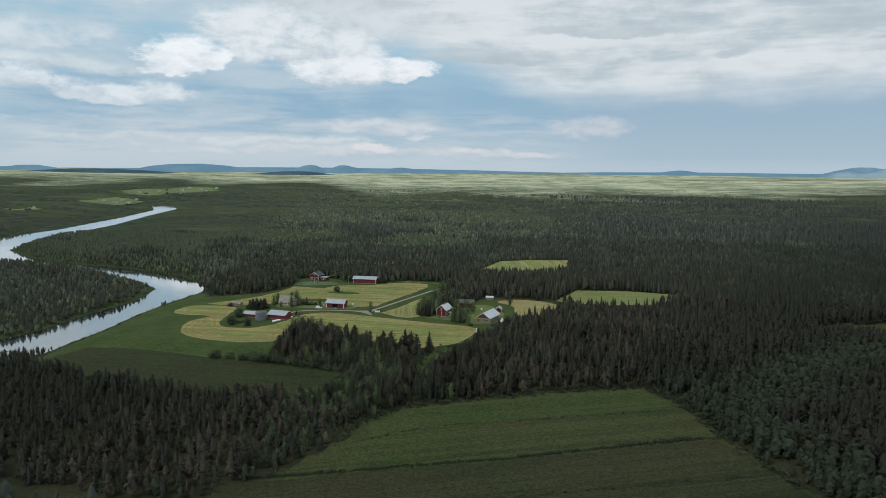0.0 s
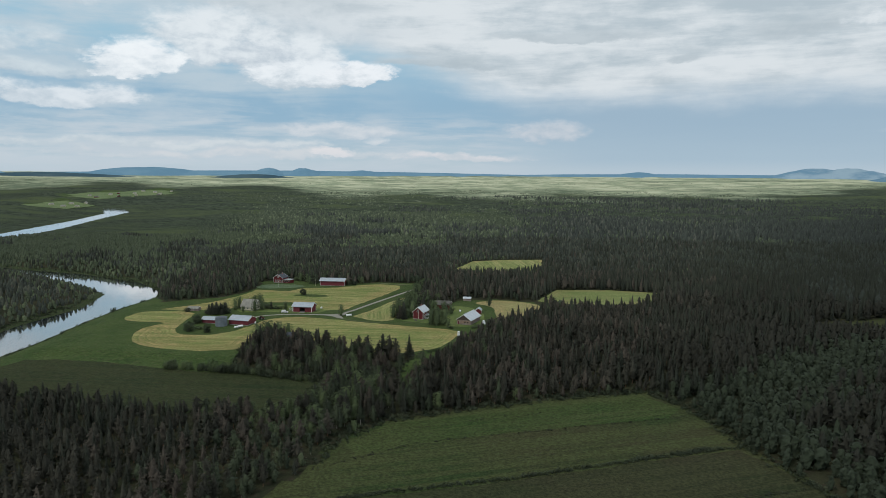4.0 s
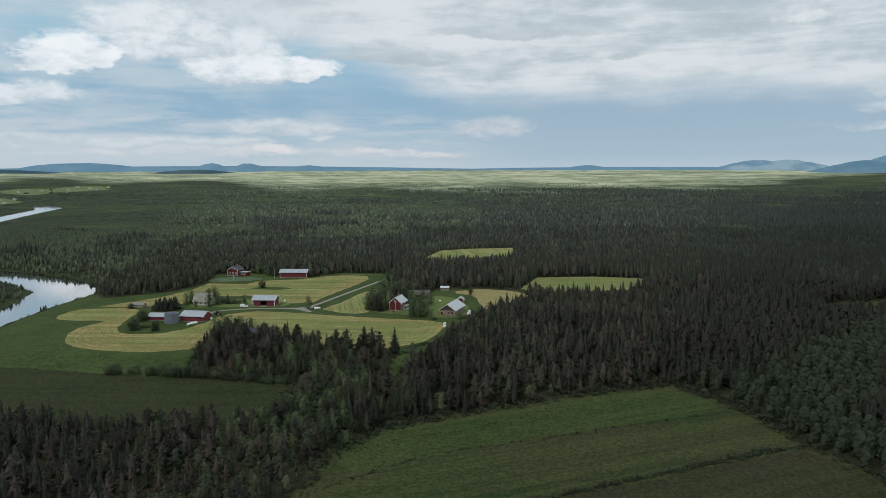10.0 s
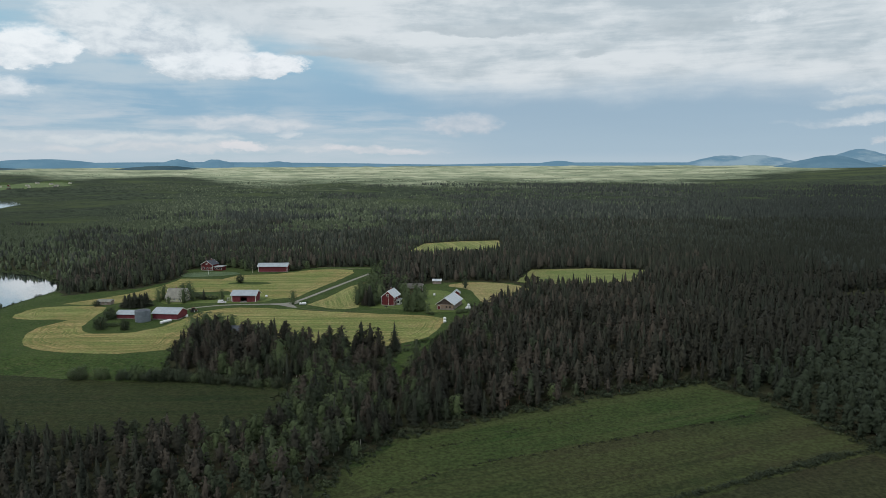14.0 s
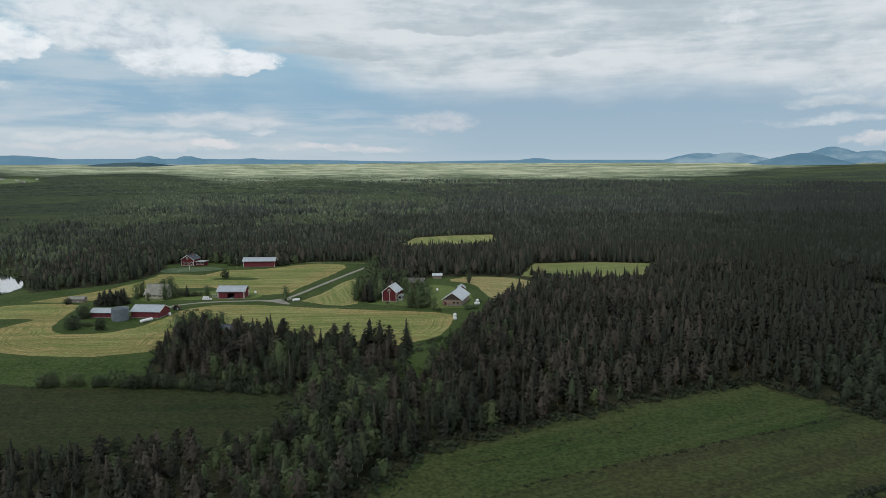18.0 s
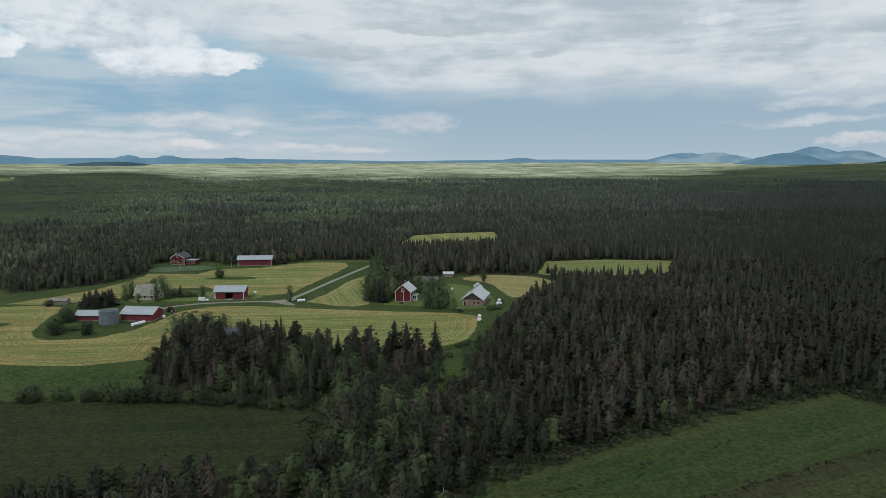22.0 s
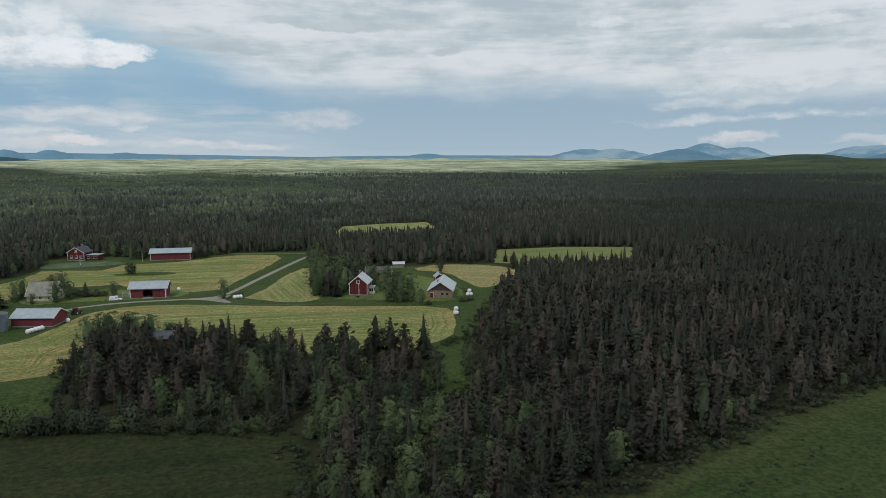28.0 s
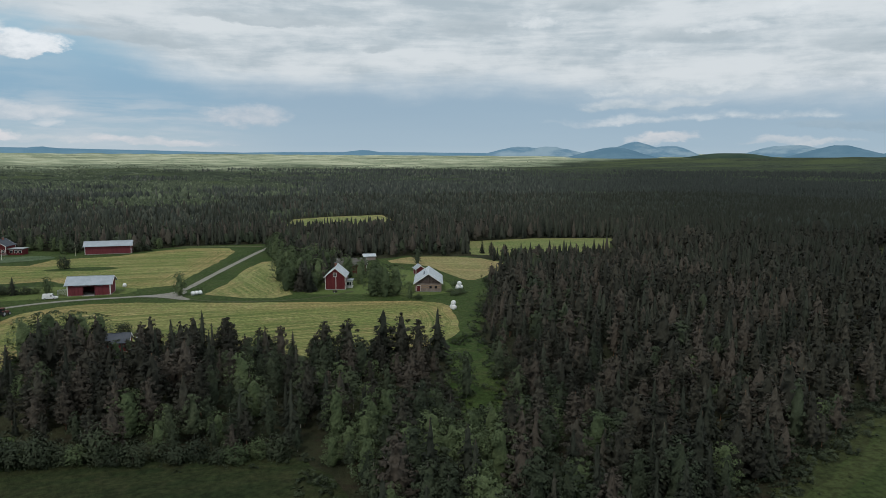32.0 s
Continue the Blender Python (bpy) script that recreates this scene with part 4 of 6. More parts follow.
def roof(t, w, l, eave, ridge, mat, over=0.45, thick=0.14, seam=0.6, bargeboard=None):
    k = (ridge - eave) / (w / 2)
    for sgn in (-1, 1):
        bm = bmesh.new()
        xo = sgn * (w / 2 + over)
        ze = eave - over * k
        a = [(0, ridge), (xo, ze), (xo, ze + thick), (0, ridge + thick)]
        lo = [bm.verts.new((x, -l / 2 - over, z + 0.03)) for x, z in a]
        hi = [bm.verts.new((x, l / 2 + over, z + 0.03)) for x, z in a]
        bm.faces.new(lo)
        bm.faces.new(hi[::-1])
        for i in range(4):
            bm.faces.new((lo[i], hi[i], hi[(i + 1) % 4], lo[(i + 1) % 4]))
        r = part("roof", bm, mat, t)
        if seam:
            bm = bmesh.new()
            y = -l / 2 - over + 0.1
            while y < l / 2 + over:
                p = [(0.05 * sgn, ridge + thick + 0.025 - 0.05 * k), (xo, ze + thick + 0.025), (xo, ze + thick + 0.07), (0.05 * sgn, ridge + thick + 0.07 - 0.05 * k)]
                v0 = [bm.verts.new((x, y, z)) for x, z in p]
                v1 = [bm.verts.new((x, y + 0.05, z)) for x, z in p]
                bm.faces.new(v0)
                bm.faces.new(v1[::-1])
                for i in range(4):
                    bm.faces.new((v0[i], v1[i], v1[(i + 1) % 4], v0[(i + 1) % 4]))
                y += seam
            part("roof_seam", bm, mat, r)
        for yy in (-l / 2 - over, l / 2 + over):
            s2 = -1 if yy < 0 else 1
            bm = bmesh.new()
            p = [(0, ridge - 0.12), (xo, ze - 0.12), (xo, ze + thick + 0.06), (0, ridge + thick + 0.06)]
            v0 = [bm.verts.new((x, yy, z)) for x, z in p]
            v1 = [bm.verts.new((x, yy + s2 * 0.05, z)) for x, z in p]
            bm.faces.new(v0)
            bm.faces.new(v1[::-1])
            for i in range(4):
                bm.faces.new((v0[i], v1[i], v1[(i + 1) % 4], v0[(i + 1) % 4]))
            part("bargeboard", bm, bargeboard or M_WHITE, t)
    part("ridge_cap", box_bm(-0.16, -l / 2 - over, ridge + thick - 0.02, 0.16, l / 2 + over, ridge + thick + 0.09), mat, t)


def corner_boards(t, w, l, eave, mat=None, k=0.16):
    for sx in (-1, 1):
        for sy in (-1, 1):
            x, y = sx * w / 2, sy * l / 2
            part("corner_board", box_bm(min(x - sx * k, x + sx * 0.035), min(y - sy * k, y + sy * 0.035), 0.3, max(x - sx * k, x + sx * 0.035), max(y - sy * k, y + sy * 0.035), eave - 0.05), mat or M_WHITE, t, "white corner board")


def chimney(t, x, y, z0, z1, s=0.6, cap=True):
    c = part("chimney", box_bm(x - s / 2, y - s / 2, z0, x + s / 2, y + s / 2, z1), M_BRICK, t, "brick chimney")
    part("chimney_cap", box_bm(x - s / 2 - 0.08, y - s / 2 - 0.08, z1, x + s / 2 + 0.08, y + s / 2 + 0.08, z1 + 0.1), M_SILO, c)


def red_house():
    w, l, e, r = 7.4, 10.5, 5.0, 8.1
    t = thing("red_house", 4.2, 13.3, 0, -13, "two-storey red wooden house with white corner boards", "house")
    shell(t, w, l, e, r, M_RED, 0.4)
    roof(t, w, l, e, r, M_STEEL_PALE)
    corner_boards(t, w, l, e)
    window_part(t, w, l, "s", 3.6, 5.1, 1.1, 1.2)
    part("vertical_board", wall_box(w, l, "s", 3.85, 4.05, 0.4, 5.0, 0, 0.04), M_WHITE, t, "white vertical batten")
    for u in (2.0, 6.2):
        for z in (1.2, 3.6):
            window_part(t, w, l, "e", u, z)
            window_part(t, w, l, "w", u, z)
    chimney(t, -0.6, 1.6, 7.0, 9.2, 0.7)
    # glazed porch on the east side
    p = part("porch", box_bm(w / 2, -1.8, 0, w / 2 + 2.2, 1.6, 2.9), M_WHITE, t, "white glazed porch")
    part("porch_roof", box_bm(w / 2 - 0.0, -2.1, 2.95, w / 2 + 2.5, 1.9, 3.1), M_STEEL, p)
    for yy in (-1.2, 0.0, 1.1):
        part("porch_pane", box_bm(w / 2 + 2.2, yy - 0.4, 1.1, w / 2 + 2.23, yy + 0.4, 2.4), M_GLASS, p)
    for xx in (0.6, 1.5):
        part("porch_pane", box_bm(w / 2 + xx - 0.35, -1.83, 1.1, w / 2 + xx + 0.35, -1.8, 2.4), M_GLASS, p)
    return t


red_house()


def machine_hall():
    w, l, e, r = 8.6, 14.0, 4.1, 6.2
    t = thing("machine_hall", -81.6, 21.3, 0, 90, "red boarded machine hall with an open dark bay", "barn")
    shell(t, w, l, e, r, M_BARN_RED, 0.2, ("w", 14 * 0.37, 14 * 0.63, 3.3))
    roof(t, w, l, e, r, M_STEEL, 0.7, 0.14, 1.0)
    corner_boards(t, w, l, e, k=0.35)
    for a, b in ((2.4, 5.0), (8.95, 11.5)):
        d = part("sliding_door", wall_box(w, l, "w", a, b, 0.25, 3.4, 0.03, 0.1), M_BARN_RED, t)
        for u in (a, (a + b) / 2, b):
            part("door_batten", wall_box(w, l, "w", u - 0.06, u + 0.06, 0.25, 3.4, 0.1, 0.13), M_RED, d)
    part("door_rail", wall_box(w, l, "w", 2.2, 11.7, 3.45, 3.55, 0.03, 0.14), M_SILO, t)
    part("threshold_slab", wall_box(w, l, "w", 5.0, 8.9, -0.1, 0.22, 0.0, 1.4), M_STONE, t, "pale concrete ramp")
    return t


machine_hall()


def field_barn():
    w, l, e, r = 8.5, 21.2, 4.3, 6.2
    t = thing("field_barn", -97.4, 136.0, 0, 94, "long red barn with a pale metal roof", "barn")
    shell(t, w, l, e, r, M_BARN_RED, 0.3)
    roof(t, w, l, e, r, M_STEEL, 0.7, 0.14, 1.0)
    corner_boards(t, w, l, e, k=0.2)
    return t


field_barn()


def cow_barn():
    w, l, e, r = 10.2, 13.6, 3.2, 5.3
    t = thing("cow_barn", -106.6, -25.0, 0, 84, "red cow barn with a shallow pale metal roof", "barn")
    shell(t, w, l, e, r, M_BARN_RED, 0.4)
    roof(t, w, l, e, r, M_STEEL, 0.5, 0.14, 1.0)
    return t


cow_barn()


def low_shed():
    w, l, e, r = 6.5, 12.0, 2.5, 3.9
    t = thing("low_shed", -127.0, -25.5, 0, 88, "low red shed with a pale metal roof", "shed")
    shell(t, w, l, e, r, M_BARN_RED, 0.3)
    roof(t, w, l, e, r, M_STEEL, 0.5, 0.12, 1.0)
    return t


low_shed()


def silo():
    t = thing("silo", -116.9, -33.6, 0, 0, "round grey galvanised steel silo", "silo")
    R, H, n = 3.7, 5.6, 40
    for k in range(7):
        bm = bmesh.new()
        tube_bm((0, 0, H * k / 7), (0, 0, H * (k + 1) / 7 - 0.05), R, R, n, bm, False)
        tube_bm((0, 0, H * (k + 1) / 7 - 0.05), (0, 0, H * (k + 1) / 7), R + 0.05, R + 0.05, n, bm, True)
        part("ring", bm, M_SILO, t)
    part("rim", tube_bm((0, 0, H), (0, 0, H + 0.12), R + 0.08, R + 0.08, n), M_SILO, t)
    for s_ in (-0.22, 0.22):
        part("ladder_rail", tube_bm((-R - 0.12, s_ - 0.4, 0), (-R - 0.12, s_ - 0.4, H + 0.8), 0.03, 0.03, 6), M_RIMSTEEL, t)
    for k in range(16):
        part("ladder_rung", tube_bm((-R - 0.12, -0.62, 0.4 + k * 0.36), (-R - 0.12, -0.18, 0.4 + k * 0.36), 0.02, 0.02, 6), M_RIMSTEEL, t)
    part("cover", tube_bm((0, 0, H + 0.1), (0, 0, H + 0.5), R, 0.4, n), M_DARK_ROOF, t, "dark shallow cover")
    return t


silo()


def log_barn():
    w, l, e, r = 9.2, 17.5, 3.5, 6.6
    t = thing("log_barn", 37.6, 5.3, 0, -14, "weathered grey log barn with a bright metal roof", "barn")
    shell(t, w, l, e, r, M_LOG, 0.3)
    roof(t, w, l, e, r, M_STEEL_PALE, 0.8)
    # log courses of the front and the east side
    for i in range(12):
        z = 0.42 + i * 0.25
        part("log", tube_bm((-w / 2 - 0.2, -l / 2 - 0.02, z), (w / 2 + 0.2, -l / 2 - 0.02, z), 0.135, 0.125, 8), M_LOG_WARM if 3 < i < 10 and i % 3 else M_LOG, t)
        part("log", tube_bm((w / 2 + 0.02, -l / 2 - 0.2, z + 0.12), (w / 2 + 0.02, l / 2 + 0.2, z + 0.12), 0.13, 0.125, 8), M_LOG, t)
    # dark upright boards in the gable
    k = (r - e) / (w / 2)
    x = -w / 2 + 0.1
    while x < w / 2 - 0.2:
        top = e + (w / 2 - max(abs(x), abs(x + 0.24))) * k - 0.1
        if top > e - 0.1:
            part("gable_board", box_bm(x, -l / 2 - 0.17 - 0.02 * (int(x * 10) % 2), e - 0.35, x + 0.24, -l / 2 - 0.01, top), M_DARK_BOARD, t, "dark weathered gable board")
        x += 0.27
    door = part("door", box_bm(-w / 2 + 0.5, -l / 2 - 0.24, 0.32, -w / 2 + 1.75, -l / 2 - 0.14, 2.25), M_RED, t, "small red plank door")
    part("door_frame", box_bm(-w / 2 + 0.36, -l / 2 - 0.20, 0.30, -w / 2 + 1.89, -l / 2 - 0.13, 2.42), M_WHITE, door)
    for x0 in (0.4, 2.3):
        win = part("window_frame", box_bm(x0, -l / 2 - 0.21, 1.3, x0 + 0.9, -l / 2 - 0.12, 2.2), M_DARK_BOARD, t, "dark bare window frame")
        part("pane", box_bm(x0 + 0.1, -l / 2 - 0.23, 1.4, x0 + 0.8, -l / 2 - 0.20, 2.1), M_GLASS, win)
    for yy in (-4.0, -1.0):
        part("vent", tube_bm((-1.6, yy, 5.4), (-1.6, yy, 6.5), 0.22, 0.22, 10), M_SILO, t, "grey roof vent")
    return t


log_barn()


def farm_house():
    w, l, e, r = 9.4, 9.0, 4.6, 7.4
    t = thing("farm_house", -148.3, 143.0, 0, -11, "red wooden farmhouse with white windows and dark roof", "house")
    shell(t, w, l, e, r, M_RED, 0.5)
    roof(t, w, l, e, r, M_DARK_ROOF, 0.5)
    corner_boards(t, w, l, e)
    window_part(t, w, l, "s", w / 2, 4.7, 1.2, 1.3)
    for u in (2.2, 5.0, 8.0):
        window_part(t, w, l, "s", u, 1.3, 1.3, 1.4)
    chimney(t, 0.5, 1.5, 6.2, 8.4, 0.8)
    wing = part("wing", box_bm(w / 2, -3.2, 0, w / 2 + 7.0, 2.6, 2.9), M_RED, t, "low red wing")
    part("wing_roof", box_bm(w / 2 + 0.05, -3.7, 2.95, w / 2 + 7.5, 3.1, 3.2), M_STEEL_OLD, wing)
    for u in (1.2, 3.4, 5.4):
        part("wing_window", box_bm(w / 2 + u, -3.24, 1.1, w / 2 + u + 1.3, -3.2, 2.3), M_GLASS, wing)
        part("wing_frame", box_bm(w / 2 + u - 0.1, -3.22, 1.0, w / 2 + u + 1.4, -3.2, 2.4), M_WHITE, wing)
    return t


farm_house()


def cream_house():
    w, l, e, r = 8.4, 10.6, 2.7, 7.4
    t = thing("cream_house", -121.3, 20.2, 0, 84, "pale yellow house with a steep grey roof", "house")
    shell(t, w, l, e, r, M_CREAM, 0.5)
    roof(t, w, l, e, r, M_CEMENT, 0.5, 0.12, 0)
    for u in (2.6, 5.3, 8.6):
        window_part(t, w, l, "w", u, 1.1, 1.1, 1.2)
    for u in (2.2, 6.0):
        window_part(t, w, l, "s", u, 1.2, 1.0, 1.2)
    window_part(t, w, l, "s", 4.2, 4.2, 0.9, 1.1)
    chimney(t, 0.3, 1.0, 6.6, 8.2)
    return t


cream_house()


def small_building(name, x, y, rz, w, l, e, r, wall, top, label, category, trim=False, over=0.35, win=()):
    t = thing(name, x, y, 0, rz, label, category)
    shell(t, w, l, e, r, wall, 0.2)
    roof(t, w, l, e, r, top, over, 0.1, 0.8)
    if trim:
        corner_boards(t, w, l, e, k=0.12)
    for side, a, z in win:
        window_part(t, w, l, side, a, z, 0.8, 0.9)
    return t


small_building("old_house", 14.0, 46.0, 90, 7.0, 11.5, 4.0, 6.2, M_RED, M_FELT, "old red house with a weathered grey roof", "house", True, 0.5, (("w", 2.5, 1.2), ("w", 8.5, 1.2), ("s", 2.0, 1.2), ("s", 5.0, 1.2)))
small_building("red_outhouse", 41.0, 36.0, 0, 4.0, 5.0, 2.6, 4.0, M_RED, M_STEEL, "small red outhouse with a white roof edge", "shed", True)
small_building("field_shed", 27.0, 83.0, 90, 4.0, 5.6, 2.0, 2.9, M_LOG, M_STEEL_PALE, "small grey shed with a bright metal roof", "shed")
small_building("forest_hut", -58.5, -61.0, 90, 5.0, 6.0, 2.5, 4.2, M_RED, M_DARK_ROOF, "small hut with a dark blue roof among trees", "hut")
small_building("grey_cabin", -159.0, 9.5, 90, 4.6, 7.5, 1.9, 2.9, M_LOG, M_CEMENT, "low weathered cabin with a pale roof", "cabin", win=(("w", 2.0, 0.8), ("w", 5.0, 0.8)))


# ---- trees ----
def tri_cards(rng, C, N, size, along=None, stretch=1.35, soft=None):
    """Small leaf or needle clumps: one triangle at each place C, facing N, shaded along soft."""
    n = len(C)
    if n > 1000:
        N = N + rng.normal(size=(n, 3)) * 0.45
    S = (N if soft is None else soft) + rng.normal(size=(n, 3)) * 0.16
    S = S / (np.linalg.norm(S, axis=1)[:, None] + 1e-9)
    N = N / (np.linalg.norm(N, axis=1)[:, None] + 1e-9)
    t1 = rng.normal(size=(n, 3)) if along is None else along + rng.normal(size=(n, 3)) * 0.25
    t1 = t1 - N * (t1 * N).sum(1)[:, None]
    t1 /= np.linalg.norm(t1, axis=1)[:, None] + 1e-9
    t2 = np.cross(N, t1)
    s = (size * rng.uniform(0.7, 1.35, n))[:, None]
    V = []
    for a in (0.0, 2.25, 4.03):
        V.append(C + t1 * s * stretch * math.cos(a) + t2 * s * math.sin(a) * rng.uniform(0.8, 1.2, (n, 1)))
    return np.stack(V, 1).reshape(-1, 3), np.arange(n * 3).reshape(n, 3), np.repeat(S, 3, 0)


def cards(rng, centres, size):
    """Clumps round the middle of a bush, facing outwards and up."""
    N = (centres - [0, 0, 0.35]) / 0.45 + rng.normal(size=centres.shape) * 0.4 + [0, 0, 0.3]
    return tri_cards(rng, centres, N, np.full(len(centres), size), None, 1.2, (centres - [0, 0, 0.25]) / 0.45 + [0, 0, 0.35])


def trunk_mesh(h, r, n, lean=0.0, top=0.2):
    a = np.arange(n) * 6.2832 / n
    rings = []
    for z, q in ((-0.03, 1.15), (0.35 * h, 0.8), (h, top)):
        rings.append(np.stack([np.cos(a) * r * q + lean * z * z, np.sin(a) * r * q, np.full(n, z)], 1))
    V = np.concatenate(rings)
    F = []
    for k in range(2):
        for i in range(n):
            j = (i + 1) % n
            F += [(k * n + i, k * n + j, k * n + n + j), (k * n + i, k * n + n + j, k * n + n + i)]
    return V, np.array(F), V * [1, 1, 0] + [0, 0, 1e-4]


def core(rng, level, lo, hi, profile, droop, rise, tiered=False):
    """The dense body of a crown: a closed, lumpy skin of rings with lobes where the boughs are."""
    n, m = ((11, 10), (9, 8), (7, 6), (5, 3), (4, 2), (4, 2), (7, 5))[level]
    V, N = [], []
    ph = rng.uniform(0, 6.28, 4)
    rough = (0.26, 0.24, 0.20, 0.15, 0.12, 0.1, 0.2)[level]
    for i in range(m):
        f = (i / (m - 0.40)) ** 1.05
        a = np.arange(n) * 6.2832 / n + i * 0.45 + rng.uniform(-0.15, 0.15, n)
        lobe = 1 + 0.15 * np.sin(a * 2 + ph[0] + f * 9) + 0.13 * np.sin(a * 3 + ph[1] - f * 7) + 0.10 * np.sin(a * 5 + ph[2] + f * 23)
        r = (profile(np.full(n, max(f, 0.03))) + 0.006) * lobe * rng.uniform(1 - rough, 1 + rough * 0.6, n)
        if tiered:
            r = r * (1.12 if i % 2 == 0 else 0.84)
        d = np.stack([np.cos(a), np.sin(a), 0 * a], 1)
        z = lo + (hi - lo) * f - droop * r * (1 if i % 2 == 0 or not tiered else 0.3) + rng.uniform(-0.3, 0.3, n) * (hi - lo) / m
        V.append(d * r[:, None] + np.stack([0 * z, 0 * z, z], 1))
        N.append(d * 0.75 + [0, 0, rise * (0.35 + 0.65 * f)] + rng.normal(size=(n, 3)) * (0.30 if level < 3 else 0.1))
    V = np.concatenate(V + [np.array([[0, 0, hi]])])
    N = np.concatenate(N + [np.array([[0, 0, 1.0]])])
    F = []
    for i in range(m - 1):
        for j in range(n):
            q = (j + 1) % n
            F += [(i * n + j, i * n + q, i * n + n + q), (i * n + j, i * n + n + q, i * n + n + j)]
    F += [((m - 1) * n + j, (m - 1) * n + (j + 1) % n, m * n) for j in range(n)]
    return V, np.array(F), N / np.linalg.norm(N, axis=1)[:, None]


def joined(a, b):
    return np.concatenate([a[0], b[0]]), np.concatenate([a[1], b[1] + len(a[0])]), np.concatenate([a[2], b[2]])


def make_spruce(rng, n, k, level):
    """A narrow cone of drooping branches in tiers; the tree is one unit tall."""
    R, lo = rng.uniform(0.135, 0.19), rng.uniform(0.04, 0.12)
    tiers = 20 if level == 0 else 13
    profile = lambda q: R * (1 - q) ** 0.85 * (0.70 + 0.30 * np.clip(q * 7, 0, 1))
    # branches: more of them low down, each with a length of its own
    nb = max(12, n // (11 if level == 0 else 4))
    fb = 1 - np.sqrt(rng.uniform(0, 1, nb)) * 0.985
    fb = (np.floor(fb * tiers) + rng.uniform(0.0, 0.5, nb)) / tiers
    ab, rb = rng.uniform(0, 6.2832, nb), (profile(fb) + 0.004) * rng.uniform(0.70, 1.22, nb)
    g = rng.randint(0, nb, n)
    f, r = fb[g], rb[g]
    u = rng.uniform(0.55, 1.05, n)
    a = ab[g] + rng.normal(size=n) * 0.17 * (1.25 - 0.5 * u)
    d = np.stack([np.cos(a), np.sin(a), 0 * a], 1)
    z = lo + (0.985 - lo) * f - 0.42 * r * u ** 1.4 - rng.uniform(0, 0.010, n)
    C = d * (r * u)[:, None] + np.stack([0 * z, 0 * z, z], 1)
    N = d * 0.65 + [0, 0, 0.8] + rng.normal(size=(n, 3)) * 0.30
    soft = d * 0.75 + np.stack([0 * f, 0 * f, 0.4 + 0.5 * f], 1)
    return joined(core(rng, level, lo, 0.94 if level in (0, 1, 2, 6) else 0.99, lambda q: profile(q) * (0.42, 0.50, 0.62, 0.90, 1.0, 1.0, 0.70)[level], 0.35, 0.9, level < 2), tri_cards(rng, C, N, k * (0.40 + 0.75 * (1 - f)), d - [0, 0, 0.5], 1.6, soft))


def make_pine(rng, n, k, level):
    """A fuller, rounder crown than a spruce, built of clumps at the branch ends, over a stem that is bare below."""
    lo, R = rng.uniform(0.08, 0.26), rng.uniform(0.165, 0.225)
    blunt = rng.uniform(1.7, 2.6) if level in (0, 1, 2, 6) else rng.uniform(2.0, 2.8)
    profile = lambda q: R * np.clip(1 - q ** blunt, 0, 1) ** 0.85 * (0.62 + 0.38 * np.clip(q * 4, 0, 1))
    m = max(9, int(n ** 0.5 * (2.2 if level == 0 else 1.7)))
    f = 1 - rng.uniform(0, 1, m) ** 0.70 * 0.97
    a = rng.uniform(0, 6.2832, m)
    d = np.stack([np.cos(a), np.sin(a), 0 * a], 1)
    r = profile(f) * rng.uniform(0.70, 1.06, m)
    C = d * r[:, None] + np.stack([0 * f, 0 * f, lo + (0.965 - lo) * f + 0.12 * r], 1)
    g = rng.randint(0, m, n)
    off = rng.normal(size=(n, 3))
    off[:, 2] = off[:, 2] * 0.8 + 0.15
    off /= np.linalg.norm(off, axis=1)[:, None]
    P = C[g] + off * np.array([0.048, 0.048, 0.036]) * (0.45 + 0.55 * profile(f)[g] / 0.18)[:, None] * rng.uniform(0.4, 1.0, (n, 1))
    N = off * 0.6 + d[g] * 0.5 + [0, 0, 0.5] + rng.normal(size=(n, 3)) * 0.3
    soft = off * 0.3 + d[g] * 0.65 + np.stack([0 * f, 0 * f, 0.4 + 0.5 * f], 1)[g]
    return joined(core(rng, level, lo, 0.92 if level in (0, 1, 2, 6) else 0.975, lambda q: profile(q) * (0.44, 0.52, 0.64, 0.93, 1.0, 1.0, 0.74)[level], 0.1, 0.9), tri_cards(rng, P, N, np.full(n, k) * rng.uniform(0.6, 1.2, n) * (1.12 - 0.35 * f[g]), d[g] + [0, 0, 0.35], 1.45, soft))


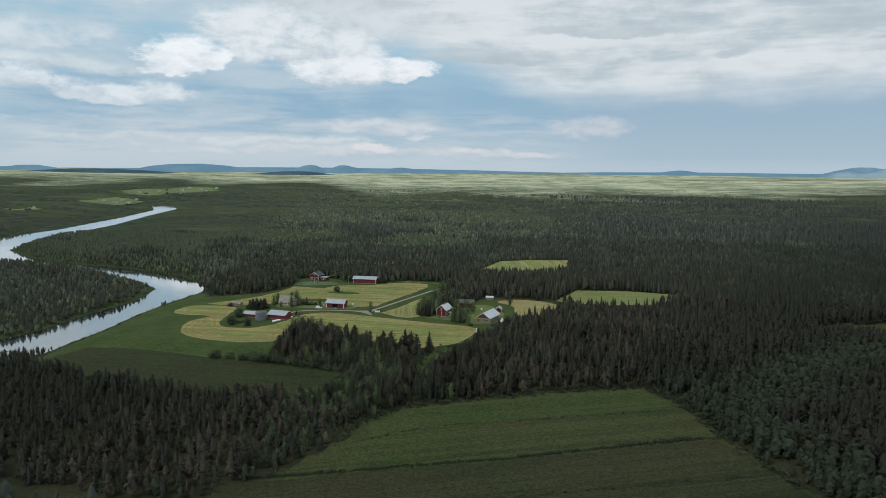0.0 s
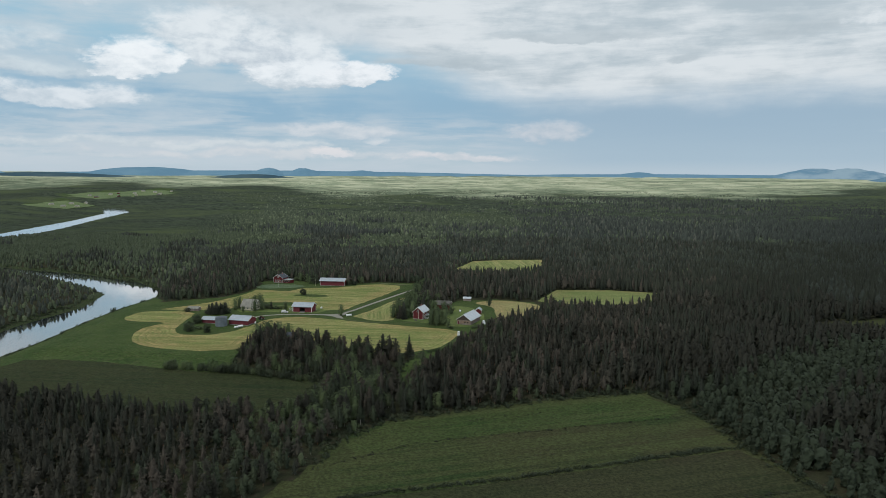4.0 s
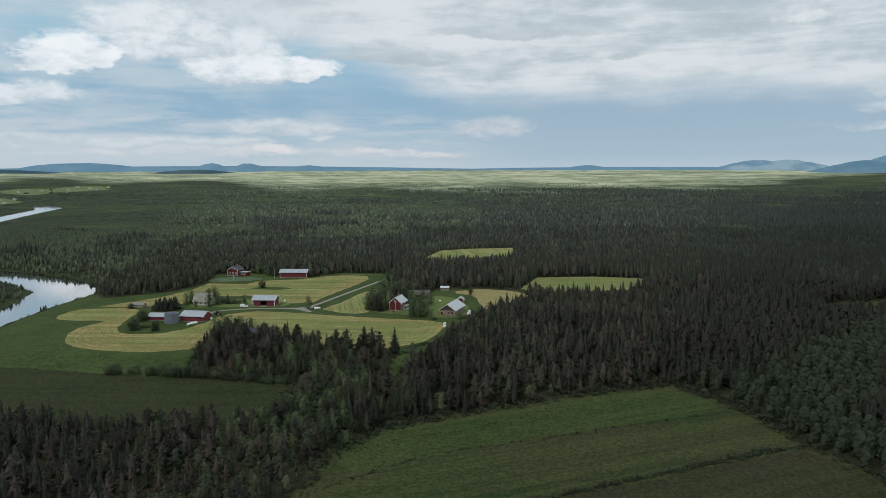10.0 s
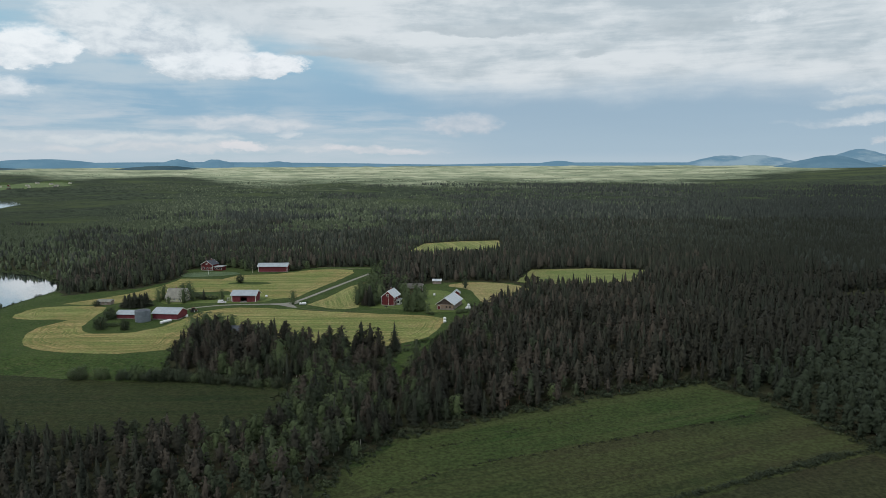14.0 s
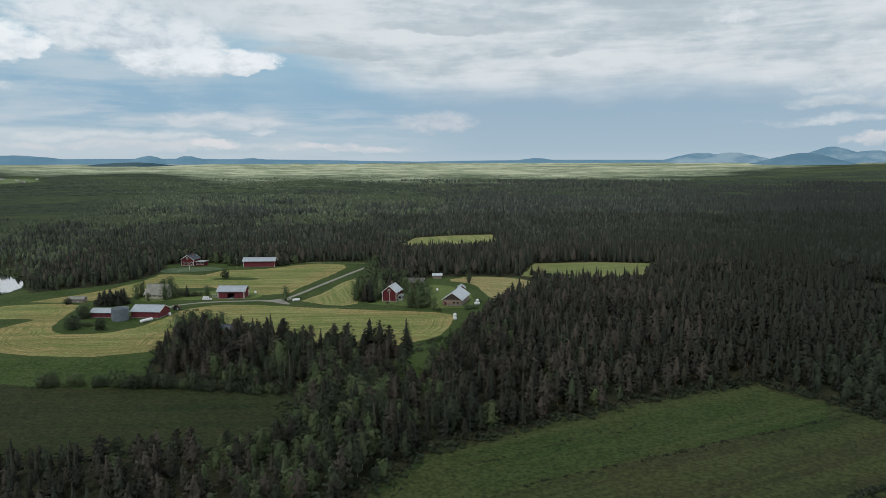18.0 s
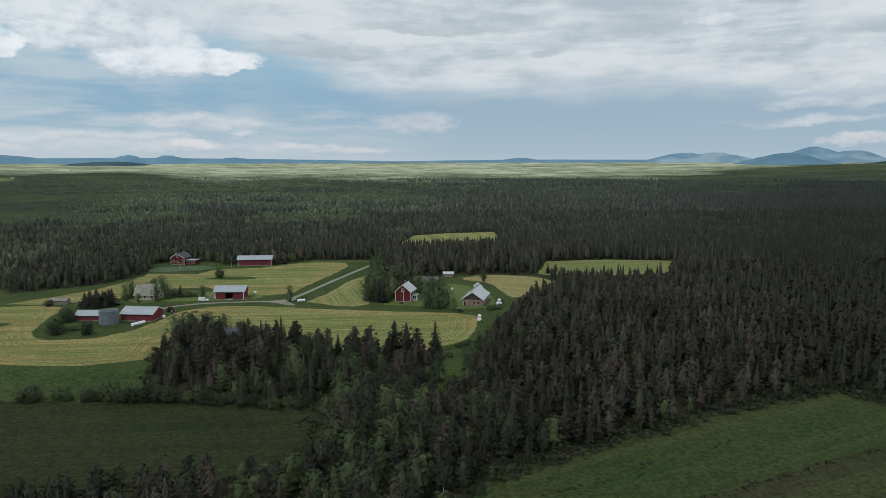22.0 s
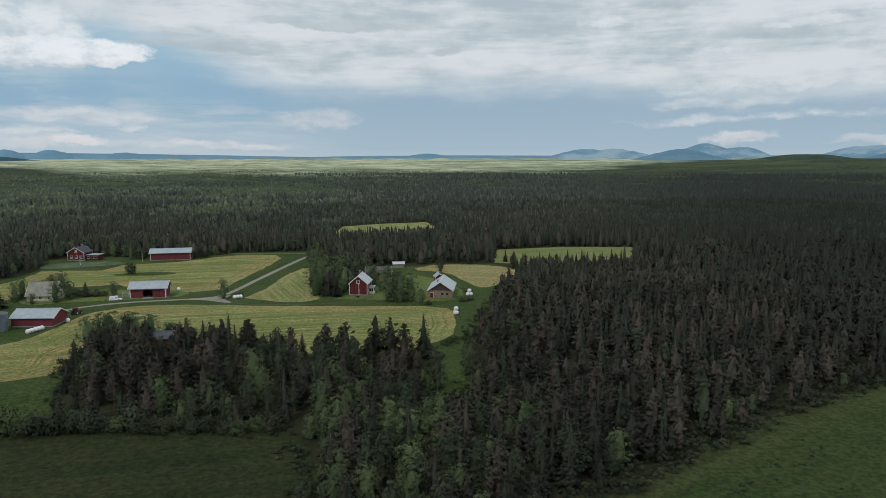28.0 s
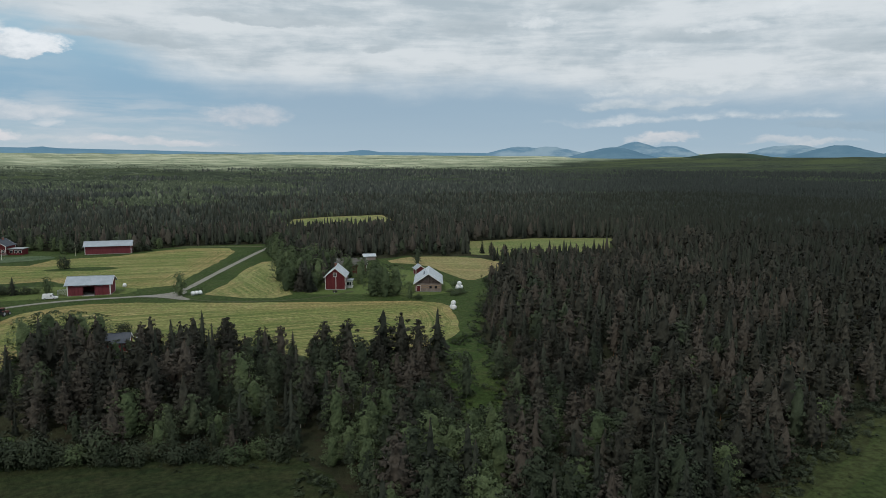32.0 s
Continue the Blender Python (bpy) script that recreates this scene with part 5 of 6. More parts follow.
def make_birch(rng, n, k, level, wide=1.0):
    """A full leafy crown of puffs, wider below the middle, uneven."""
    lo, R = (rng.uniform(0.06, 0.34) if level in (0, 1, 6) and wide == 1.0 else rng.uniform(0.02, 0.08)), rng.uniform(0.185, 0.235) * wide
    full = wide > 1.2
    profile = lambda q: R * np.interp(q, [0, 0.15, 0.4, 0.7, 0.9, 1.0], [0.60, 0.92, 1.0, 0.90 if full else 0.72, 0.64 if full else 0.38, 0.14])
    m = max(8, int(n ** 0.5 * (1.9 if level == 0 else 1.3)))
    f = rng.uniform(0.02, 1, m)
    a = rng.uniform(0, 6.2832, m)
    d = np.stack([np.cos(a), np.sin(a), 0 * a], 1)
    C = d * (profile(f) * rng.uniform(0.70, 1.02, m))[:, None] + np.stack([0 * f, 0 * f, lo + (0.95 - lo) * f + rng.normal(size=m) * 0.012], 1)
    g = rng.randint(0, m, n)
    off = rng.normal(size=(n, 3))
    off[:, 2] = np.abs(off[:, 2]) * 0.9 - 0.15
    off /= np.linalg.norm(off, axis=1)[:, None]
    P = C[g] + off * np.array([0.055, 0.055, 0.050]) * (0.5 + 0.6 * profile(f)[g] / 0.19)[:, None] * rng.uniform(0.6, 1.0, (n, 1))
    N = off * 0.8 + d[g] * 0.5 + [0, 0, 0.35] + rng.normal(size=(n, 3)) * 0.3
    soft = off * 0.45 + d[g] * 0.55 + np.stack([0 * a, 0 * a, 0.35 + 0.5 * f], 1)[g]
    return joined(core(rng, level, lo, 0.87 if level in (0, 1, 2, 6) else 0.96, lambda q: profile(q) * (0.44, 0.52, 0.64, 0.93, 1.0, 1.0, 0.74)[level], 0.05, 0.9), tri_cards(rng, P, N, np.full(n, k) * rng.uniform(0.6, 1.2, n), None, 1.15, soft))


def make_tree(kind, rng, level):
    """Crown and trunk arrays; level: how fine, from 0 (nearest) to 5 (farthest), 6 between 2 and 3."""
    if kind == "spruce":
        crown = make_spruce(rng, (1500, 300, 96, 4, 1, 1, 46)[level], (0.0172, 0.0275, 0.0380, 0.070, 0.090, 0.1, 0.044)[level], level)
    elif kind == "pine":
        crown = make_pine(rng, (1500, 300, 96, 4, 1, 1, 46)[level], (0.0163, 0.0265, 0.0370, 0.070, 0.090, 0.1, 0.043)[level], level)
    else:
        crown = make_birch(rng, (1600, 310, 104, 4, 1, 1, 46)[level], (0.0152, 0.0260, 0.0360, 0.070, 0.090, 0.1, 0.042)[level], level, 1.0 if kind == "birch" else 1.32 if level else 1.24)
    stem = trunk_mesh(0.93 if kind != "broad" else 0.8, dict(spruce=0.011, pine=0.0115, birch=0.0075, broad=0.010)[kind], (7, 4)[level], rng.uniform(-0.02, 0.02)) if level < 2 else None
    return crown, stem


KINDS = ("spruce", "pine", "birch", "broad")
VARIANTS = (4, 6, 6, 6, 5, 4, 6)
rng_t = np.random.RandomState(7)
STOCK = {(k, lv): [make_tree(k, rng_t, lv) for _ in range(VARIANTS[lv])] for k in KINDS for lv in range(7)}
bark_mats["broad"] = bark_mats["birch"]


def stuff(name, kind, level, P, H, label, category, rng):
    """Many trees joined into one mesh. P: feet; H: heights."""
    n = len(P)
    if n == 0:
        return
    pick = rng.randint(0, VARIANTS[level], n)
    # far sets take the haze-lightened leaves, near broad birches the darker birch ones
    leaf = ("birch" if kind == "broad" else kind) if level < 3 or name.startswith("back") or kind == "spruce" else "faint_haze_conifer" if kind == "pine" else "faint_haze_birch"
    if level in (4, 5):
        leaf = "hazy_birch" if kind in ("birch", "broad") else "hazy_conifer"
    Vs, Fs, Is, Ts, Ns, base = [], [], [], [], [], 0
    for v in range(VARIANTS[level]):
        sel = np.where(pick == v)[0]
        if len(sel) == 0:
            continue
        m = len(sel)
        # tint drops towards both sides: cloud shade and lens fall-off put into colour
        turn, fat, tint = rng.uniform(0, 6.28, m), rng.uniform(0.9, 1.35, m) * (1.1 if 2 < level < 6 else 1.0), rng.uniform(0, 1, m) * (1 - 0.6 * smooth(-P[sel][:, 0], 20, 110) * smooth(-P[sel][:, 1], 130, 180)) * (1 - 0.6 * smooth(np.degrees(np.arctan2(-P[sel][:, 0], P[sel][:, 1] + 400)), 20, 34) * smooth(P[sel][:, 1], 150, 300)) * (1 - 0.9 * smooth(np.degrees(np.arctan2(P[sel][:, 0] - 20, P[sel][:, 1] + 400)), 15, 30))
        crown, stem = STOCK[kind, level][v]
        for which, mesh in ((0, crown), (1, stem)):
            if mesh is None:
                continue
            A, F, S = mesh
            c, s = np.cos(turn)[:, None], np.sin(turn)[:, None]
            X = (A[None, :, 0] * c - A[None, :, 1] * s) * (H[sel] * fat)[:, None]
            Y = (A[None, :, 0] * s + A[None, :, 1] * c) * (H[sel] * fat)[:, None]
            Z = A[None, :, 2] * H[sel][:, None]
            V = np.stack([X, Y, np.broadcast_to(Z, X.shape)], -1) + P[sel][:, None, :]
            Vs.append(V.reshape(-1, 3))
            Fs.append((F[None] + (np.arange(m) * len(A))[:, None, None] + base).reshape(-1, 3))
            Is.append(np.full(m * len(F), which))
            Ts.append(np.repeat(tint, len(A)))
            Ns.append(np.stack([S[None, :, 0] * c - S[None, :, 1] * s, S[None, :, 0] * s + S[None, :, 1] * c, np.broadcast_to(S[None, :, 2], X.shape)], -1).reshape(-1, 3))
            base += m * len(A)
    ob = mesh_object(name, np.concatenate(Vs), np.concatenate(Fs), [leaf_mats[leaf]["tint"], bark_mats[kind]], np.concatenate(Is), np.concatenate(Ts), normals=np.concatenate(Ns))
    return tagged(ob, label, category, kind="stuff")


def scatter(x0, x1, y0, y1, gap, rng):
    """Feet on a jittered grid."""
    nx, ny = int((x1 - x0) / gap), int((y1 - y0) / gap)
    X, Y = np.meshgrid(np.arange(nx), np.arange(ny))
    X = x0 + (X + 0.5 * (Y % 2) + rng.uniform(-0.42, 0.42, X.shape)) * gap
    Y = y0 + (Y + rng.uniform(-0.42, 0.42, Y.shape)) * gap
    return X.ravel(), Y.ravel()


KEEP_OUT = [(11, -76, 3.5), (12, -84, 4.0), (12, -92, 3.5), (20, -92, 3.0), (21, -85, 3.0), (-35, -72, 2.6), (-30, -92, 2.6), (-24, -108, 2.6), (-58.5, -61, 4.2), (-57, -68, 3.0), (-55, -75, 2.5)]


def woods():
    rng = np.random.RandomState(11)
    found = []
    for ring, (gap, x0, x1, y0, y1) in enumerate(((4.35, -240, 330, -330, 95), (4.7, -640, 620, -330, 560), (8.0, -1500, 1350, 60, 1450), (14.0, -2100, 1900, 700, 2050), (4.4, -240, 300, 95, 240))):
        X, Y = scatter(x0, x1, y0, y1, gap, rng)
        ok = ~open_ground(X, Y)
        for p in (FARM, FRONT_FIELD, FAR_HAY, EAST_HAY, LANE):
            ok &= edge_distance(X, Y, p) > (8.0 if p is EAST_HAY and ring == 0 else 1.2)
        dr = edge_distance(X, Y, RIVER)
        ok &= ~inside(X, Y, RIVER) & (dr > 4.5 + 3 * lumps(X, Y, 30, 3) + 38 * smooth(Y, 480, 620) * (X > -1250))
        ok &= edge_distance(X, Y, ROAD, False) > 4.5
        for kx, ky, kr in KEEP_OUT:
            ok &= np.hypot(X - kx, Y - ky) > kr
        # what stays out of view, far to the sides or behind
        bear = np.degrees(np.arctan2(-(X - 60), Y + 480))
        bear2 = np.degrees(np.arctan2(-(X + 20), Y + 270))
        ok &= ((bear < 50) & (bear > -44) | (bear2 > -52) & (bear2 < 24) & (Y > -265)) & (Y > -285)
        if ring == 0:
            ok &= rng.uniform(0, 1, X.shape) > 0.10
        if ring == 1:
            ok &= ~((X > -240) & (X < 330) & (Y < 95)) & ~((X > -240) & (X < 300) & (Y < 240))
        if ring == 2:
            ok &= ~((X > -640) & (X < 620) & (Y < 560))
            ok &= np.hypot(X, Y + 350) < 1720
        if ring == 3:
            ok &= (np.hypot(X, Y + 350) >= 1720) & (np.hypot(X, Y + 350) < 2350)
        found.append((X[ok], Y[ok]))
    return found, rng


def species(x, y, rng):
    """0 spruce, 1 pine, 2 birch, 3 broad birch: leafy along edges, ditches and the river, pine and spruce inside, purer stands far off."""
    deep = smooth(y, 120, 360)
    u = 0.45 + (rng.uniform(0, 1, x.shape) - 0.45) * (1 - 0.60 * deep)
    edge = np.full(x.shape, 99.0)
    for p in (FARM, FRONT_FIELD):
        edge = np.minimum(edge, edge_distance(x, y, p))
    edge_r = edge_distance(x, y, RIVER)
    leafy = 0.13 + 0.42 * np.exp(-edge / 4) + 0.55 * np.exp(-edge_r / 25) + 0.14 * lumps(x, y, 70, 31) + 0.12 * lumps(x, y, 190, 33)
    # pale birch grows commoner with distance, standing in for haze and sunlight
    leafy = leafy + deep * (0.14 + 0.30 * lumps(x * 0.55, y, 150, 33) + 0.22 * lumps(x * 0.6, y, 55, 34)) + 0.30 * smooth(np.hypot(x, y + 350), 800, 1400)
    leafy = leafy + 0.35 * smooth(-x, 260, 420) * smooth(y, 160, 300) + 0.22 * smooth(y, 90, 200) * smooth(-x, -60, 120)
    # leafy wood west of the front field, and broad birches in a belt east of it
    belt_w = np.exp(-(edge_distance(x, y, [(4, -138), (-3, -180), (-6, -245)], False) / 21) ** 2)
    belt_e = np.exp(-(np.minimum(edge_distance(x, y, [(160, -150), (205, -110), (262, -40)], False), edge_distance(x, y, [(160, -150), (186, -210), (232, -300)], False)) / 27) ** 2)
    # more dark conifers to the east and south-west, in place of cloud shade
    east = smooth(np.degrees(np.arctan2(x, y + 350)), 7, 19) * smooth(y, 40, 160)
    east = np.maximum(east, smooth(x, 95, 170) * (y < 60))
    west = smooth(-x, 45, 75) * smooth(-y, 165, 185)
    belt_g = np.exp(-(edge_distance(x, y, [(-44, -123), (-20, -112), (-10, -98)], False) / 9) ** 2)
    leafy = leafy + 0.55 * belt_g - 0.40 * east - 0.15 * west + 0.60 * belt_w + 1.25 * belt_e
    pine = -0.40 * smooth(y, 60, 110) * (1 - smooth(y, 260, 340)) + 0.74 + 0.32 * lumps(x, y, 50, 32) - 0.20 * east - 0.15 * west
    broad = rng.uniform(0, 1, x.shape) < 0.30 + 0.7 * belt_e + 0.35 * deep + 0.2 * belt_w
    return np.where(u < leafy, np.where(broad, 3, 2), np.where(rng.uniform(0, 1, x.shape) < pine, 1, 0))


(near_x, near_y), (mid_x, mid_y), (far_x, far_y), rim, back = woods()[0]
far_x, far_y = np.concatenate([far_x, rim[0]]), np.concatenate([far_y, rim[1]])
rng_w = np.random.RandomState(5)
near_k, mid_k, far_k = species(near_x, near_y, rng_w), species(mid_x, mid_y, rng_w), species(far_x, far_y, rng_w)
back_x, back_y = back
back_k = species(back_x, back_y, rng_w)


def tall(x, y, k, rng):
    h = np.array([12.0, 11.6, 9.8, 8.8])[k] * (1 + (rng.uniform(0, 1, x.shape) - 0.55) * (0.44 - 0.16 * smooth(y, 100, 260))) * (1 + 0.13 * lumps(x, y, 26, 41))
    h = h * (1 - 0.42 * np.exp(-(edge_distance(x, y, RIVER) / 45) ** 2)) * (1 - 0.4 * smooth(-x, 262, 285) * smooth(-y, -190, -150))
    h = h * (1 - 0.70 * np.exp(-(np.clip(edge_distance(x, y, RIVER) - 210, 0, None) / 80) ** 2) * smooth(y, 450, 600))
    h = h * (1 - 0.30 * np.exp(-(((x - 125) / 75) ** 2 + ((y - 45) / 60) ** 2)))
    h = h * (1 - 0.22 * np.exp(-((x - 130) / 50) ** 2 - ((y - 62) / 22) ** 2))
    for p in (FARM, FRONT_FIELD):
        low = 0.58 + 0.24 * smooth(y, 30, 80)
        h = h * (low + (1 - low) * smooth(edge_distance(x, y, p), 1, 9))
    # spires that stand over the far leafy wood, and low pine bogs between
    h = h * (1 + smooth(y, 140, 300) * (np.array([0.18, 0.0, -0.10, -0.10])[k] - 0.35 * smooth(lumps(x * 0.5, y, 230, 35), 0.35, 0.7)))
    h = h * (1 - 0.08 * smooth(-y, 40, 60) * (1 - smooth(-y, 130, 150)))
    # trees kept low along the camera's line of sight to the hut
    south = -61 - y
    young = (south > 0) & (south < 36) & (np.abs(x + 58.5 - south * 0.21) < 4.2)
    h = np.where(young, np.minimum(h, 3.3 + 0.21 * south), h)
    h = h * (1 - 0.24 * smooth(-y, 172, 195) * smooth(-x, -30, 10)) * (1 - 0.22 * smooth(y, 110, 260))
    h = h * (0.5 + 0.5 * smooth(edge_distance(x, y, LANE), 1, 10)) * (1 - 0.30 * np.exp(-((x - 12) / 12) ** 2 - ((y + 96) / 14) ** 2))
    return h


near_h, mid_h, far_h = tall(near_x, near_y, near_k, rng_w), tall(mid_x, mid_y, mid_k, rng_w), tall(far_x, far_y, far_k, rng_w) * (1.15 + 0.35 * smooth(np.hypot(far_x, far_y + 350), 1500, 1900))
back_h, back_z = tall(back_x, back_y, back_k, rng_w), height(back_x, back_y)
near_z, mid_z, far_z = height(near_x, near_y), height(mid_x, mid_y), height(far_x, far_y)

# the trees that the flight passes nearest are things of their own
WORDS = dict(spruce="dark green spruce with drooping branches in dense forest", pine="olive-green pine with a bare stem in the forest",
             birch="light green birch with a pale slender trunk", broad="broad leafy birch with a full rounded crown")
SINGLE = {}
FOREST_WORD = dict(spruce="dark spruce", pine="olive-green pine", birch="slender birch", broad="broad round birch")


def single_tree(kind, variant, x, y, z, h, turn, label="", name=None, group="", fat=1.0):
    key = (kind, variant)
    if key not in SINGLE:
        (cv, cf, cn), (sv, sf, _) = STOCK[kind, 0][variant]
        t = thing(name or (kind + "_tree").replace("broad", "birch"), 0, 0, 0, 0, WORDS[kind], "tree", group or kind + " trees of the near forest")
        a = mesh_object("trunk", sv, sf, [bark_mats[kind]], parent=t)
        b = mesh_object("crown", cv, cf, [leaf_mats[kind]["object"]], parent=t, normals=cn)
        SINGLE[key] = t
        ob = t
        ob.scale = (h, h, h)
        ob.matrix_world = pose(x, y, z, 0, 0, turn) @ Matrix.Scale(h, 4)
    else:
        ob = copy_thing(SINGLE[key], pose(x, y, z, 0, 0, turn))
        ob.scale = (h * fat * random.uniform(0.95, 1.35),) * 2 + (h,)
    if name and name != ob.name:
        ob.name = name
    if label:
        ob["label"] = label
    if group:
        ob["group"] = group
    return ob


dist_near = np.hypot((near_x + 15) * 0.75, near_y + 130)
left = np.ones(near_x.shape, bool)
for ki, kind in enumerate(KINDS):
    sel = np.where(near_k == ki)[0]
    sel = sel[np.argsort(dist_near[sel])][:(120, 170, 110, 90)[ki]]
    left[sel] = False
    for j in sel:
        single_tree(kind, int(j) % VARIANTS[0], near_x[j], near_y[j], near_z[j] - 0.1, near_h[j], float(j * 47 % 360))
for ki, kind in enumerate(KINDS):
    for level, name, xs, ys, zs, hs, ks, keep in ((1, "near_" + kind + "_forest", near_x, near_y, near_z, near_h, near_k, left & (dist_near < 150)),
                                                  (2, "side_" + kind + "_forest", near_x, near_y, near_z, near_h, near_k, left & (dist_near >= 150)), (6, "back_" + kind + "_forest", back_x, back_y, back_z, back_h, back_k, None),
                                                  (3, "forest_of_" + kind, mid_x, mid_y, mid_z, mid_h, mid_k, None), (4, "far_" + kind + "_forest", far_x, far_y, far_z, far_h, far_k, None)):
        sel = ks == ki
        if keep is not None:
            sel = sel & keep
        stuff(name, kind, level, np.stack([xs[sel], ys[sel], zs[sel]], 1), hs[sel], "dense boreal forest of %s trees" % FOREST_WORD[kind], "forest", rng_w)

# loose stands on the far plain, between mires painted pale for sunlight and haze
rng_p = np.random.RandomState(17)
for kind, bias in (("broad", 0.0),):
    PX, PY = [], []
    for gap, d0, d1 in ((12.5, 2250, 2900), (19.0, 2900, 3900)):
        X, Y = scatter(-3000, 3000, 900, 4000, gap, rng_p)
        d = np.hypot(X, Y + 350)
        bear = np.degrees(np.arctan2(-X, Y + 350))
        cover = lumps(X * 0.45, Y, 170, 51) + 0.7 * lumps(X * 0.6, Y, 60, 52) + 0.5 * smooth(-bear, 18, 32) + 0.4 * smooth(bear, 14, 28)
        ok = (d > d0) & (d <= d1) & (np.abs(bear) < 45) & (cover > bias + 0.3 * (d > 2900)) & ~open_ground(X, Y) & (edge_distance(X, Y, RIVER) > 60)
        PX.append(X[ok])
        PY.append(Y[ok])
    PX, PY = np.concatenate(PX), np.concatenate(PY)
    PZ = height(PX, PY) + 3.0
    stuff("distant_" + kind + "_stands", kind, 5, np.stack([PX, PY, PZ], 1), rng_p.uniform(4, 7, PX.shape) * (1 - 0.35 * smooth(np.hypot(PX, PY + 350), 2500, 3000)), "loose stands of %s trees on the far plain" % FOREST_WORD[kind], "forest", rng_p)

# the wood under the start of the flight
sx, sy = scatter(-160, 300, -560, -285, 8.0, rng_p)
keep_s = ~open_ground(sx, sy) & ~inside(sx, sy, RIVER)
sx, sy = sx[keep_s], sy[keep_s]
sk = species(sx, sy, rng_p)
for ki, kind in enumerate(KINDS):
    sel = sk == ki
    stuff("south_" + kind + "_forest", kind, 3, np.stack([sx[sel], sy[sel], height(sx[sel], sy[sel])], 1), tall(sx[sel], sy[sel], sk[sel], rng_p), "dense boreal forest of %s trees" % FOREST_WORD[kind], "forest", rng_p)


# ---- bushes, hedges and yard trees ----
def make_bush(rng, n):
    k = max(8, n // 9)
    d = rng.normal(size=(k, 3))
    d /= np.linalg.norm(d, axis=1)[:, None]
    C = d * [0.44, 0.44, 0.46] * rng.uniform(0.5, 1.0, (k, 1)) ** 0.6 * (1 + 0.18 * rng.normal(size=(k, 1))) + [0, 0, 0.45]
    C[:, 2] = np.abs(C[:, 2] - 0.12) + 0.06
    P = np.repeat(C, n // k + 1, 0)[:n] + rng.normal(size=(n, 3)) * 0.085
    P[:, 2] = np.maximum(P[:, 2], 0.03)
    return cards(rng, P, 0.036 if n > 200 else 0.070 if n > 40 else 0.13)


rng_b = np.random.RandomState(23)
BUSH = [make_bush(rng_b, 1100) for _ in range(4)]
BUSH_LOW = [make_bush(rng_b, 96) for _ in range(5)]
bush_first = {}


def bush(x, y, w, h, seed, dark=False, label="rounded leafy green bush", group=""):
    key = (seed % 4, dark)
    mat = leaf_mats["birch" if dark else "broad"]["object"]
    if key not in bush_first:
        t = thing("bush", 0, 0, 0, 0, label, "bush", group)
        v, f, nn = BUSH[seed % 4]
        mesh_object("foliage", v, f, [mat], parent=t, normals=nn)
        part("stem", tube_bm((0, 0, -0.05), (0, 0, 0.5), 0.03, 0.015, 6), bark_mats["spruce"], t)
        bush_first[key] = t
        ob = t
    else:
        ob = copy_thing(bush_first[key], pose(0, 0, 0))
    z = float(height(np.array([x]), np.array([y]))[0])
    ob.matrix_basis = pose(x, y, z - 0.05, 0, 0, seed * 67 % 360) @ Matrix.Diagonal((w, w, h, 1))
    ob["label"] = label
    if group:
        ob["group"] = group
    return ob


GROVE_TREES = (("spruce", 17.2, -88.8, 13.6), ("spruce", 3.6, -91.5, 14.6), ("pine", 7.6, -93, 13.6), ("pine", -4.6, -92, 12.8), ("pine", -9.8, -91, 12.6), ("pine", 11.2, -94.5, 12.4), ("birch", 27.5, -104, 10.0), ("birch", 17.5, -112, 10.5), ("birch", 26.5, -118, 9), ("broad", -78, -66, 11), ("broad", -74, -60, 11.5), ("broad", -69.5, -56, 10),
               ("broad", -66, -63, 11), ("broad", -73, -71, 10.5), ("broad", -63.5, -55, 9),)
FARM_TREES = (("broad", -96.5, 23.5, 6.6), ("broad", -132, 18, 8.4), ("broad", -122.5, 30.5, 9), ("broad", -112.5, 19.5, 7.8), ("broad", -140.7, 161, 7.5), ("broad", -129, 163, 8), ("broad", -122, 160, 6.5),
              ("broad", -76, 150, 6.5), ("broad", -69, 156, 6), ("broad", -163, 176, 9), ("spruce", -107.5, 24, 7), ("broad", -130.5, 22, 9.6), ("broad", -119, 31, 10.5), ("broad", -115.2, 13.2, 9.6),
              ("broad", -123, 11, 4.6), ("spruce", -143, 0.5, 7.6), ("spruce", -140.4, -0.8, 8.4), ("spruce", -137.2, -0.2, 8.0), ("spruce", -133.6, 1.0, 8.2), ("spruce", -141.5, 3, 8.2), ("spruce", -138.6, 2.2, 8.6), ("spruce", -136, 3.4, 8), ("spruce", -132.5, 4.6, 8.8), ("spruce", -139.8, 5.6, 8.4), ("spruce", -134.5, 6, 8.2),
              ("broad", -120, 139, 8.5), ("broad", -133, 152, 9), ("broad", -126, 150, 8),)
